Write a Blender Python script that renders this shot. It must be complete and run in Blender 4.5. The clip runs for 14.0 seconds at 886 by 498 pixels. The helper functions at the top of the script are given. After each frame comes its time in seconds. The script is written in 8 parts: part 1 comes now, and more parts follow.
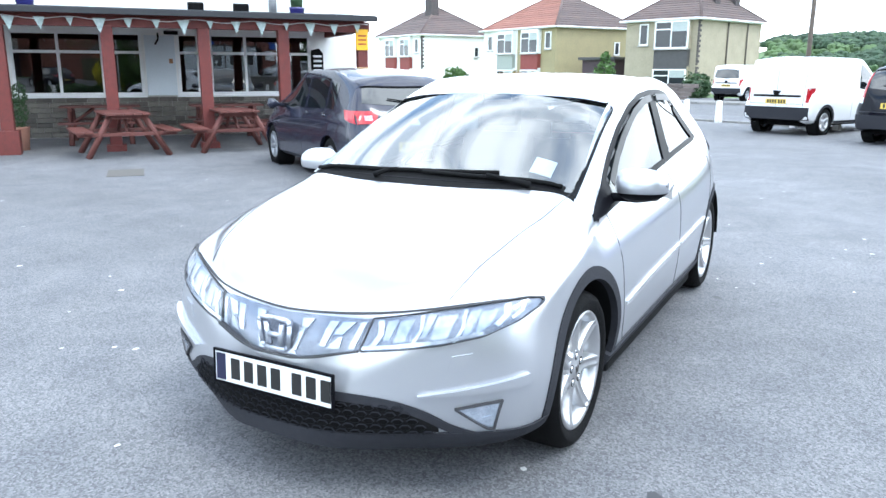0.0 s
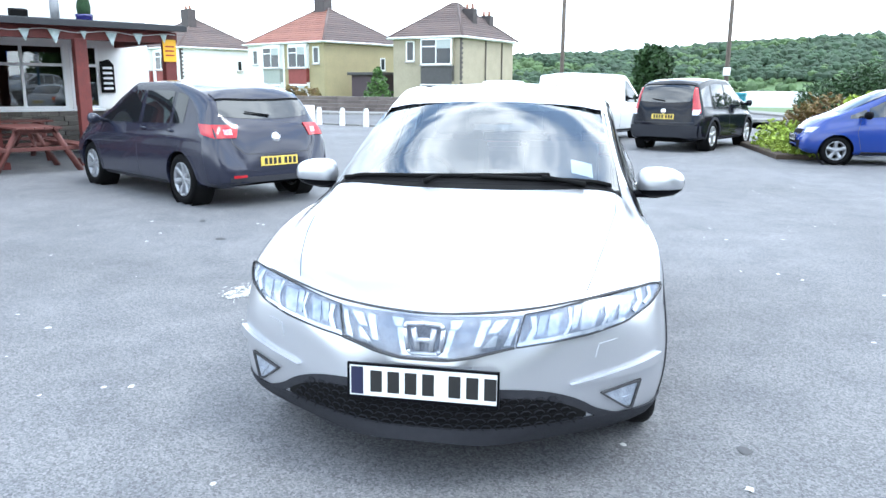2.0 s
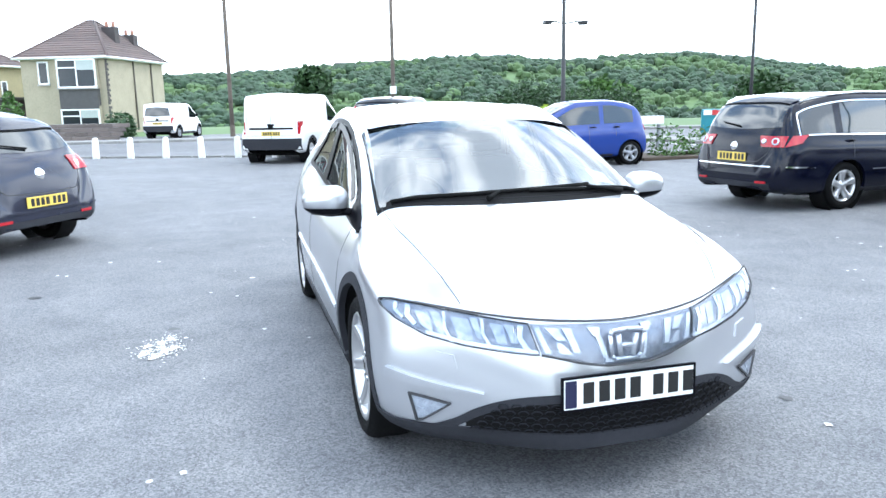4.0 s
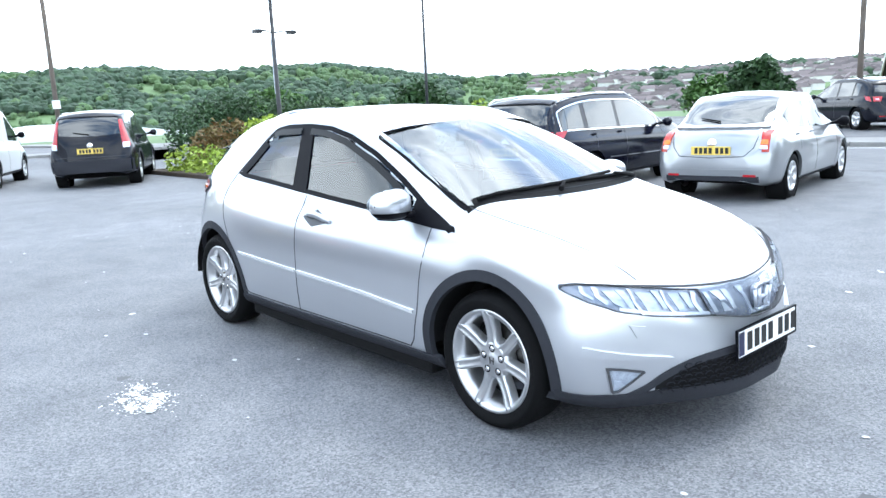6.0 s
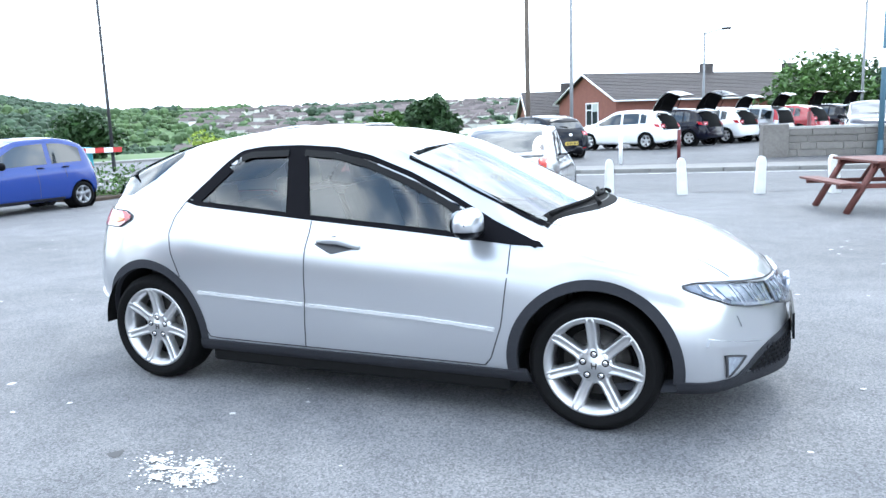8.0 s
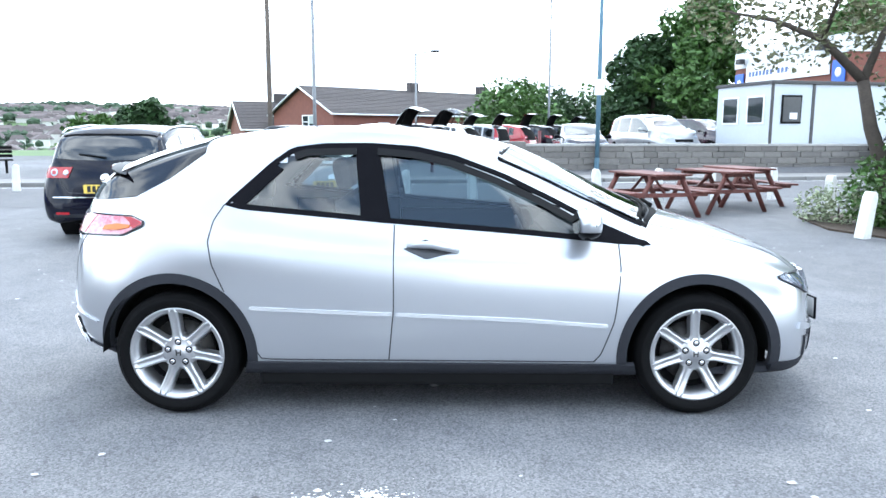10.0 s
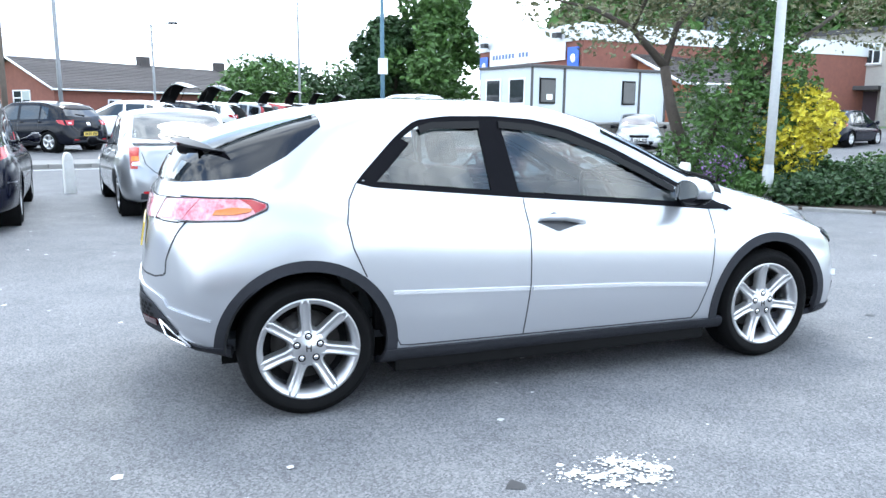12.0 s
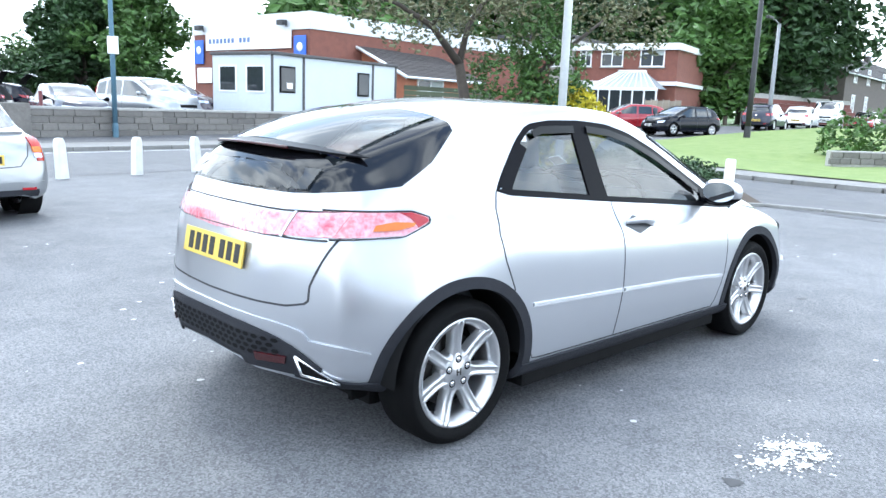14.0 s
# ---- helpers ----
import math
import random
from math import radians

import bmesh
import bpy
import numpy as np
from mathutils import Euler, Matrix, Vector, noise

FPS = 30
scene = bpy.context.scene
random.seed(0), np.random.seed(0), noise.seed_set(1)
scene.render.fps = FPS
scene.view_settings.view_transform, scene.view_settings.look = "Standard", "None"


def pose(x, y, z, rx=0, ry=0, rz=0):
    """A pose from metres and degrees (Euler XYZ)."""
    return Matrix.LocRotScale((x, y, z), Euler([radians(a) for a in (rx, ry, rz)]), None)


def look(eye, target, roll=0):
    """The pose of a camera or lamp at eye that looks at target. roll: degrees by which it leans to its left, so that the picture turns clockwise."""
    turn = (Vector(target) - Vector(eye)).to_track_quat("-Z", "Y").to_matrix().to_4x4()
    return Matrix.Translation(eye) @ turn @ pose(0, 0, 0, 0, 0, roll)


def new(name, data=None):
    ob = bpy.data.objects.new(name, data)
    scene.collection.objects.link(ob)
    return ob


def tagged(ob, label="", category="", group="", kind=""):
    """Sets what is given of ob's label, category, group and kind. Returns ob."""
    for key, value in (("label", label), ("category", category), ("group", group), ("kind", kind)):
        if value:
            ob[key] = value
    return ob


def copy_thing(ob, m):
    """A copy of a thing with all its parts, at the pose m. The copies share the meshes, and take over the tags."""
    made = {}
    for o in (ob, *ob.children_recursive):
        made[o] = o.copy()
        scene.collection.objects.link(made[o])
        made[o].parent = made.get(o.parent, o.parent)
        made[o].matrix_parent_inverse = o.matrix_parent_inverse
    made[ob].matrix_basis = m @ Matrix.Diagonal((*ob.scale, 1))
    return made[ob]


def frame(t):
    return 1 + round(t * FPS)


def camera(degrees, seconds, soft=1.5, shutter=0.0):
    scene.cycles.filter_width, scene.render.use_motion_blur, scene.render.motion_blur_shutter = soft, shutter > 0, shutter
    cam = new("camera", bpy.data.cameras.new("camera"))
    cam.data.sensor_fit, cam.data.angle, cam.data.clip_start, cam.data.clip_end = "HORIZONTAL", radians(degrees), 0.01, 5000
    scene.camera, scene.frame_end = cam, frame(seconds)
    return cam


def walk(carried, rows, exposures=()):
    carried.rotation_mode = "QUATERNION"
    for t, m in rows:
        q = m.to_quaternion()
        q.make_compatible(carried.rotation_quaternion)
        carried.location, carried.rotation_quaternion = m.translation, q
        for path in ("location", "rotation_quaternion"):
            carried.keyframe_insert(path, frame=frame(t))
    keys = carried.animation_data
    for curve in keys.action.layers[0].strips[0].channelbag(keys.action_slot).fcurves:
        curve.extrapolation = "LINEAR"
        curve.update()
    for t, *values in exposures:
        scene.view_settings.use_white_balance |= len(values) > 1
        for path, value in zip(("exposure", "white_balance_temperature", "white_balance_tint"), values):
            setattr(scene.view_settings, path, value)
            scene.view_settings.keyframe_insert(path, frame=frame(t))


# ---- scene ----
from mathutils.bvhtree import BVHTree

EXPOSURE, KELVIN, TINT = 1.37, 5950, 5

cam = camera(60.6, 14.0, soft=1.5)
PATH = [
    (0, (4.024, 1.706, 1.471), (2.317, 0.77, 1.012), 0.2),
    (0.5, (4.079, 1.617, 1.461), (2.357, 0.706, 1.008), 0.2),
    (1, (4.292, 1.319, 1.462), (2.501, 0.551, 1.014), -0.8),
    (1.5, (4.393, 0.946, 1.439), (2.525, 0.363, 1.024), -1.4),
    (2, (4.558, 0.522, 1.435), (2.636, 0.161, 1.016), 0.4),
    (2.5, (4.643, 0.071, 1.423), (2.692, -0.106, 1.019), 0.7),
    (3, (4.611, -0.396, 1.428), (2.652, -0.31, 1.036), 1.2),
    (3.5, (4.612, -0.892, 1.45), (2.679, -0.555, 1.066), -0.1),
    (4, (4.462, -1.339, 1.44), (2.57, -0.807, 1.066), -1.1),
    (4.2, (4.423, -1.523, 1.451), (2.56, -0.906, 1.068), -0.5),
    (6.3, (3.368, -3.279, 1.449), (1.977, -1.888, 1.084), -2.4),
    (6.5, (3.222, -3.391, 1.468), (1.891, -1.942, 1.111), -1.9),
    (7, (2.838, -3.725, 1.464), (1.689, -2.129, 1.103), -1.9),
    (7.5, (2.413, -3.965, 1.446), (1.419, -2.26, 1.123), -1.5),
    (8, (1.99, -4.21, 1.451), (1.218, -2.394, 1.128), -2.0),
    (8.2, (1.814, -4.284, 1.455), (1.085, -2.455, 1.108), -1.8),
    (10.3, (-0.296, -4.534, 1.422), (-0.188, -2.56, 1.117), -0.1),
    (10.5, (-0.495, -4.537, 1.436), (-0.33, -2.571, 1.11), -0.3),
    (11, (-0.98, -4.428, 1.411), (-0.662, -2.483, 1.072), -0.1),
    (11.5, (-1.478, -4.348, 1.405), (-0.937, -2.451, 1.077), 1.2),
    (12, (-1.918, -4.156, 1.383), (-1.233, -2.31, 1.029), 0.4),
    (12.5, (-2.336, -3.931, 1.385), (-1.459, -2.165, 1.049), 1.8),
    (13, (-2.741, -3.667, 1.393), (-1.693, -1.999, 1.048), 1.2),
    (13.5, (-3.087, -3.312, 1.395), (-1.895, -1.75, 1.026), 1.9),
    (14, (-3.489, -2.965, 1.407), (-2.135, -1.539, 1.041), 2.1),
]
walk(cam, [(t, look(eye, target, roll)) for t, eye, target, roll in PATH], [(0.0, EXPOSURE, KELVIN, TINT)])

# ---- sky and sun ----
def make_world():
    w = bpy.data.worlds.new("overcast_sky")
    scene.world = w
    w.use_nodes = True
    n, l = w.node_tree.nodes, w.node_tree.links
    n.clear()
    out = n.new("ShaderNodeOutputWorld")
    bg = n.new("ShaderNodeBackground")
    bg.inputs["Strength"].default_value = SKY
    sky = n.new("ShaderNodeTexSky")
    sky.sky_type = "NISHITA"
    sky.sun_disc = False
    sky.sun_elevation, sky.sun_rotation = radians(58), radians(SUN_ROT)
    sky.air_density, sky.dust_density = 1.0, 0.6
    tc = n.new("ShaderNodeTexCoord")
    mp = n.new("ShaderNodeMapping")
    mp.inputs["Scale"].default_value, mp.inputs["Location"].default_value = (1.0, 1.0, 2.6), CLOUDS
    l.new(tc.outputs["Generated"], mp.inputs["Vector"])
    nz = n.new("ShaderNodeTexNoise")
    nz.inputs["Scale"].default_value, nz.inputs["Detail"].default_value, nz.inputs["Roughness"].default_value = 3.1, 7, 0.52
    l.new(mp.outputs["Vector"], nz.inputs["Vector"])
    ramp = n.new("ShaderNodeValToRGB")
    ramp.color_ramp.elements[0].position, ramp.color_ramp.elements[1].position = 0.41, 0.52
    l.new(nz.outputs["Fac"], ramp.inputs["Fac"])
    sep = n.new("ShaderNodeSeparateXYZ")
    l.new(tc.outputs["Generated"], sep.inputs["Vector"])
    low = n.new("ShaderNodeMapRange")
    low.inputs["From Min"].default_value, low.inputs["From Max"].default_value = 0.20, 0.38
    low.inputs["To Min"].default_value, low.inputs["To Max"].default_value = 1.0, 0.0
    l.new(sep.outputs["Z"], low.inputs["Value"])
    cover = n.new("ShaderNodeMath")
    cover.operation = "MAXIMUM"
    l.new(ramp.outputs["Color"], cover.inputs[0])
    l.new(low.outputs["Result"], cover.inputs[1])
    nz2 = n.new("ShaderNodeTexNoise")
    nz2.inputs["Scale"].default_value, nz2.inputs["Detail"].default_value = 4.5, 6
    l.new(mp.outputs["Vector"], nz2.inputs["Vector"])
    cl = n.new("ShaderNodeValToRGB")
    e = cl.color_ramp.elements
    e[0].position, e[0].color = 0.40, (6.6, 7.2, 8.2, 1)
    e[1].position, e[1].color = 0.56, (13.5, 13.9, 14.4, 1)
    l.new(nz2.outputs["Fac"], cl.inputs["Fac"])
    mix = n.new("ShaderNodeMix")
    mix.data_type = "RGBA"
    l.new(cover.outputs[0], mix.inputs["Factor"])
    dim = n.new("ShaderNodeMix")
    dim.data_type, dim.blend_type = "RGBA", "MULTIPLY"
    dim.inputs["Factor"].default_value, dim.inputs[7].default_value = 1.0, (2.2, 2.0, 1.75, 1)
    l.new(sky.outputs["Color"], dim.inputs[6])
    l.new(dim.outputs[2], mix.inputs[6])
    l.new(cl.outputs["Color"], mix.inputs[7])
    l.new(mix.outputs[2], bg.inputs["Color"])
    l.new(bg.outputs["Background"], out.inputs["Surface"])


SKY, SUN_ROT, CLOUDS = 0.14, 13.0, (5.6, -2.2, 2.3)
make_world()
sun = new("sun", bpy.data.lights.new("sun", "SUN"))
sun.data.energy, sun.data.angle, sun.data.color = 0.6, radians(15), (1.0, 0.96, 0.9)
sun.matrix_world = look((0, 0, 60), (-8, -36, 0))

# ---- materials ----
MATS = {}


def mat(name, col=(0.5, 0.5, 0.5), rough=0.6, metal=0.0, vary=0.15, scale=6.0, bump=0.0, bscale=60.0, coat=0.0, col2=None,
        emit=0.0, trans=0.0, per_object=0.0, island=0.0, spec=0.5, alpha=1.0):
    """Principled material: base colour mixed with a second by two scales of noise, fine bump."""
    if name in MATS:
        return MATS[name]
    m = bpy.data.materials.new(name)
    m.use_nodes = True
    MATS[name] = m
    n, l = m.node_tree.nodes, m.node_tree.links
    b = n["Principled BSDF"]
    b.inputs["Roughness"].default_value, b.inputs["Metallic"].default_value = rough, metal
    b.inputs["Coat Weight"].default_value, b.inputs["Coat Roughness"].default_value = coat, 0.04
    b.inputs["Specular IOR Level"].default_value = spec
    b.inputs["Transmission Weight"].default_value = trans
    b.inputs["Alpha"].default_value = alpha
    m.diffuse_color = (*col, 1)
    tc = n.new("ShaderNodeTexCoord")
    c2 = col2 or tuple(max(0.0, v * (1 - vary)) for v in col)
    mix = n.new("ShaderNodeMix")
    mix.data_type = "RGBA"
    mix.inputs[6].default_value, mix.inputs[7].default_value = (*col, 1), (*c2, 1)
    a, d = n.new("ShaderNodeTexNoise"), n.new("ShaderNodeTexNoise")
    a.inputs["Scale"].default_value, a.inputs["Detail"].default_value = scale, 6
    d.inputs["Scale"].default_value, d.inputs["Detail"].default_value = scale * 7, 4
    l.new(tc.outputs["Object"], a.inputs["Vector"]), l.new(tc.outputs["Object"], d.inputs["Vector"])
    add = n.new("ShaderNodeMath")
    add.operation = "MULTIPLY_ADD"
    add.inputs[1].default_value = 0.5
    l.new(a.outputs["Fac"], add.inputs[0])
    half = n.new("ShaderNodeMath")
    half.operation = "MULTIPLY"
    half.inputs[1].default_value = 0.5
    l.new(d.outputs["Fac"], half.inputs[0]), l.new(half.outputs[0], add.inputs[2])
    rng = n.new("ShaderNodeMapRange")
    rng.inputs["From Min"].default_value, rng.inputs["From Max"].default_value = 0.32, 0.68
    l.new(add.outputs[0], rng.inputs["Value"]), l.new(rng.outputs["Result"], mix.inputs["Factor"])
    top = mix.outputs[2]
    for amount, node, sock in ((per_object, "ShaderNodeObjectInfo", "Random"), (island, "ShaderNodeNewGeometry", "Random Per Island")):
        if amount:
            src, hsv, mr = n.new(node), n.new("ShaderNodeHueSaturation"), n.new("ShaderNodeMapRange")
            mr.inputs["To Min"].default_value, mr.inputs["To Max"].default_value = 1 - amount, 1 + amount
            l.new(src.outputs[sock], mr.inputs["Value"]), l.new(mr.outputs["Result"], hsv.inputs["Value"])
            l.new(top, hsv.inputs["Color"])
            top = hsv.outputs["Color"]
    l.new(top, b.inputs["Base Color"])
    if emit:
        b.inputs["Emission Color"].default_value, b.inputs["Emission Strength"].default_value = (*col, 1), emit
    if bump:
        f, bp = n.new("ShaderNodeTexNoise"), n.new("ShaderNodeBump")
        f.inputs["Scale"].default_value, f.inputs["Detail"].default_value = bscale, 5
        bp.inputs["Strength"].default_value, bp.inputs["Distance"].default_value = bump, 0.01
        l.new(tc.outputs["Object"], f.inputs["Vector"]), l.new(f.outputs["Fac"], bp.inputs["Height"])
        l.new(bp.outputs["Normal"], b.inputs["Normal"])
    return m


def asphalt_mat(name, dark, light, stain):
    """Worn asphalt: pale stone chips in dark binder, wide stains, patches."""
    m = bpy.data.materials.new(name)
    m.use_nodes = True
    MATS[name] = m
    n, l = m.node_tree.nodes, m.node_tree.links
    b = n["Principled BSDF"]
    b.inputs["Roughness"].default_value = 0.78
    b.inputs["Specular IOR Level"].default_value = 0.4
    tc = n.new("ShaderNodeTexCoord")

    def tex(kind, scale, detail=4):
        t = n.new(kind)
        t.inputs["Scale"].default_value = scale
        if kind == "ShaderNodeTexNoise":
            t.inputs["Detail"].default_value = detail
        l.new(tc.outputs["Object"], t.inputs["Vector"])
        return t

    def ramp(src, p0, c0, p1, c1):
        r = n.new("ShaderNodeValToRGB")
        r.color_ramp.elements[0].position, r.color_ramp.elements[0].color = p0, (*c0, 1)
        r.color_ramp.elements[1].position, r.color_ramp.elements[1].color = p1, (*c1, 1)
        l.new(src, r.inputs["Fac"])
        return r.outputs["Color"]

    def mult(x, y, f=1.0):
        k = n.new("ShaderNodeMix")
        k.data_type, k.blend_type = "RGBA", "MULTIPLY"
        k.inputs["Factor"].default_value = f
        l.new(x, k.inputs[6]), l.new(y, k.inputs[7])
        return k.outputs[2]

    v = tex("ShaderNodeTexVoronoi", 120)
    chips = ramp(v.outputs["Color"], 0.15, dark, 0.95, light)
    grit = ramp(tex("ShaderNodeTexNoise", 160, 3).outputs["Fac"], 0.3, (0.76, 0.76, 0.78), 0.7, (1.20, 1.20, 1.20))
    wide = ramp(tex("ShaderNodeTexNoise", 0.35, 6).outputs["Fac"], 0.35, (stain, stain, stain), 0.65, (1.1, 1.1, 1.1))
    mid = ramp(tex("ShaderNodeTexNoise", 2.6, 8).outputs["Fac"], 0.3, (0.84, 0.85, 0.87), 0.66, (1.10, 1.10, 1.09))
    l.new(mult(mult(mult(chips, grit), wide), mid), b.inputs["Base Color"])
    bp = n.new("ShaderNodeBump")
    bp.inputs["Strength"].default_value, bp.inputs["Distance"].default_value = 0.25, 0.004
    l.new(v.outputs["Distance"], bp.inputs["Height"]), l.new(bp.outputs["Normal"], b.inputs["Normal"])
    return m


def glass_mat(name, tint, gloss, rough=0.0):
    """Thin car glass: clear tinted sheet with mirror gloss that grows at grazing angles."""
    m = bpy.data.materials.new(name)
    m.use_nodes = True
    MATS[name] = m
    n, l = m.node_tree.nodes, m.node_tree.links
    n.clear()
    out, tr, gl, mx = n.new("ShaderNodeOutputMaterial"), n.new("ShaderNodeBsdfTransparent"), n.new("ShaderNodeBsdfGlossy"), n.new("ShaderNodeMixShader")
    tr.inputs["Color"].default_value = (*tint, 1)
    gl.inputs["Roughness"].default_value = rough
    fr, pw, sc = n.new("ShaderNodeLayerWeight"), n.new("ShaderNodeMath"), n.new("ShaderNodeMath")
    fr.inputs["Blend"].default_value = 0.5
    pw.operation, sc.operation = "POWER", "MULTIPLY_ADD"
    pw.inputs[1].default_value = 4.5
    sc.inputs[1].default_value, sc.inputs[2].default_value = 1 - gloss, gloss
    l.new(fr.outputs["Facing"], pw.inputs[0]), l.new(pw.outputs[0], sc.inputs[0]), l.new(sc.outputs[0], mx.inputs["Fac"])
    l.new(tr.outputs["BSDF"], mx.inputs[1]), l.new(gl.outputs["BSDF"], mx.inputs[2]), l.new(mx.outputs["Shader"], out.inputs["Surface"])
    return m


ASPHALT = asphalt_mat("worn_asphalt", (0.082, 0.083, 0.089), (0.212, 0.212, 0.218), 0.84)
ROAD = asphalt_mat("road_asphalt", (0.07, 0.07, 0.075), (0.15, 0.15, 0.155), 0.88)
GLASS = glass_mat("car_glass", (0.44, 0.52, 0.55), 0.10)
SCREEN = glass_mat("windscreen_glass", (0.62, 0.69, 0.73), 0.21)
GLASS_DARK = glass_mat("tinted_glass", (0.22, 0.26, 0.28), 0.09)
LENS = glass_mat("lamp_lens", (0.92, 0.94, 0.96), 0.03)
SILVER = mat("silver_paint", (0.485, 0.495, 0.525), 0.3, 0.72, 0.04, 900, coat=1.0)
TRIM = mat("dark_grey_plastic", (0.030, 0.031, 0.037), 0.7, 0, 0.2, 40, bump=0.15, bscale=900, spec=0.15)
GLOSS_BLACK = mat("black_glazed_panel", (0.006, 0.006, 0.008), 0.06, 0, 0.2, 20, spec=0.5)
BLACK = mat("black_gloss_trim", (0.006, 0.006, 0.008), 0.35, 0, 0.2, 20, spec=0.04)
MATT_BLACK = mat("matt_black", (0.006, 0.006, 0.0065), 0.85, 0, 0.3, 20, spec=0.15)
RUBBER = mat("tyre_rubber", (0.0045, 0.0045, 0.005), 0.75, 0, 0.35, 30, bump=0.3, bscale=200, spec=0.12)
ALLOY = mat("alloy_rim", (0.56, 0.56, 0.57), 0.3, 0.85, 0.08, 30, coat=0.4)
STEEL = mat("brake_steel", (0.07, 0.065, 0.062), 0.5, 0.7, 0.4, 30)
CHROME = mat("chrome", (0.85, 0.85, 0.86), 0.07, 1.0, 0.03, 20)
SEAM = mat("panel_gap", (0.045, 0.045, 0.05), 0.8, 0, 0.1, 20)
PLATE_W = mat("white_plate", (0.82, 0.82, 0.80), 0.35, 0, 0.05, 15)
PLATE_Y = mat("yellow_plate", (0.72, 0.52, 0.10), 0.35, 0, 0.06, 15)
INK = mat("plate_ink", (0.01, 0.01, 0.01), 0.5)
RED_LENS = mat("red_lamp", (0.40, 0.01, 0.018), 0.15, 0, 0.3, 25, coat=0.35)
PINK_LENS = mat("pale_red_lamp", (0.55, 0.07, 0.11), 0.15, 0, 0.45, 7, coat=0.7, col2=(0.82, 0.55, 0.60))
DEEP_RED = mat("unlit_brake_lamp", (0.05, 0.004, 0.006), 0.2, 0, 0.2, 20, coat=0.5)
AMBER = mat("amber_lamp", (0.72, 0.18, 0.015), 0.15, 0, 0.3, 25, coat=0.35)
# light and dark mottling in these lamp colours stands in for chrome reflections
FACET = mat("lamp_facet", (0.52, 0.55, 0.62), 0.2, 0.5, 0.5, 45, col2=(0.20, 0.22, 0.27))
LAMP_BED = mat("lamp_bed_grey", (0.27, 0.29, 0.345), 0.25, 0.4, 0.45, 26, col2=(0.10, 0.11, 0.14))
LAMP_W = mat("lamp_reflector", (0.70, 0.73, 0.79), 0.2, 0.55, 0.4, 30, col2=(0.36, 0.39, 0.46))
SEAT = mat("grey_seat_cloth", (0.085, 0.09, 0.10), 0.9, 0, 0.3, 30)

# ---- mesh helpers ----
def finish(name, bm, material, smooth=False):
    me = bpy.data.meshes.new(name)
    bm.to_mesh(me)
    bm.free()
    for m in material if isinstance(material, (list, tuple)) else (material,):
        me.materials.append(m)
    if smooth:
        me.shade_smooth()
    return me


def part(name, bm, material, parent=None, label="", smooth=False):
    """Links a bmesh as one object, under a thing or a part if one is given."""
    ob = new(name, finish(name, bm, material, smooth))
    ob.parent = parent
    return tagged(ob, label)


def empty(name, m, label, category, group="", kind=""):
    ob = new(name)
    ob.matrix_basis = m
    ob.empty_display_size = 0.2
    return tagged(ob, label, category, group, kind)


def add_box(bm, lo, hi, bevel=0.0, m=None):
    """A box between two corners, its edges bevelled, turned by m."""
    c, s = [(a + b) / 2 for a, b in zip(lo, hi)], [b - a for a, b in zip(lo, hi)]
    tmp = bmesh.new()
    bmesh.ops.create_cube(tmp, size=1, matrix=Matrix.Translation(c) @ Matrix.Diagonal((*s, 1)))
    if bevel:
        bmesh.ops.bevel(tmp, geom=tmp.edges[:], offset=bevel, segments=2, affect="EDGES", profile=0.6)
    return merge(bm, tmp, m)


def merge(bm, tmp, m=None):
    if m is not None:
        bmesh.ops.transform(tmp, matrix=m, verts=tmp.verts[:])
    table = {v: bm.verts.new(v.co) for v in tmp.verts}
    for f in tmp.faces:
        try:
            g = bm.faces.new([table[v] for v in f.verts])
            g.smooth, g.material_index = f.smooth, f.material_index
        except ValueError:
            pass
    tmp.free()
    return bm


def box(lo, hi, bevel=0.0, m=None):
    return add_box(bmesh.new(), lo, hi, bevel, m)


def add_tube(bm, pts, radii, sides=10, cap=True, flat=1.0):
    """A tapered tube along points."""
    pts = [Vector(p) for p in pts]
    if not isinstance(radii, (list, tuple)):
        radii = [radii] * len(pts)
    rings, ref = [], None
    for i, p in enumerate(pts):
        d = (pts[min(i + 1, len(pts) - 1)] - pts[max(i - 1, 0)]).normalized()
        if ref is None:
            ref = Vector((0, 0, 1)) if abs(d.z) < 0.9 else Vector((1, 0, 0))
        u = d.cross(ref).normalized()
        w = u.cross(d).normalized()
        ref = w
        rings.append([bm.verts.new(p + (u * math.cos(a) + w * math.sin(a) * flat) * radii[i]) for a in (2 * math.pi * k / sides for k in range(sides))])
    for a, b in zip(rings, rings[1:]):
        for k in range(sides):
            f = bm.faces.new((a[k], a[(k + 1) % sides], b[(k + 1) % sides], b[k]))
            f.smooth = True
    if cap:
        bm.faces.new(rings[0][::-1]), bm.faces.new(rings[-1])
    return bm


def tube(pts, radii, sides=10, cap=True, flat=1.0):
    return add_tube(bmesh.new(), pts, radii, sides, cap, flat)


def lathe(profile, sides=40, axis="y", m=None, bm=None):
    """Turns (radius, along) points round an axis."""
    bm = bm or bmesh.new()
    rings = []
    for r, h in profile:
        ring = []
        for k in range(sides):
            a = 2 * math.pi * k / sides
            p = Vector((r * math.cos(a), h, r * math.sin(a))) if axis == "y" else Vector((r * math.cos(a), r * math.sin(a), h))
            ring.append(bm.verts.new(m @ p if m else p))
        rings.append(ring)
    for a, b in zip(rings, rings[1:]):
        for k in range(sides):
            f = bm.faces.new((a[k], a[(k + 1) % sides], b[(k + 1) % sides], b[k]))
            f.smooth = True
    return bm


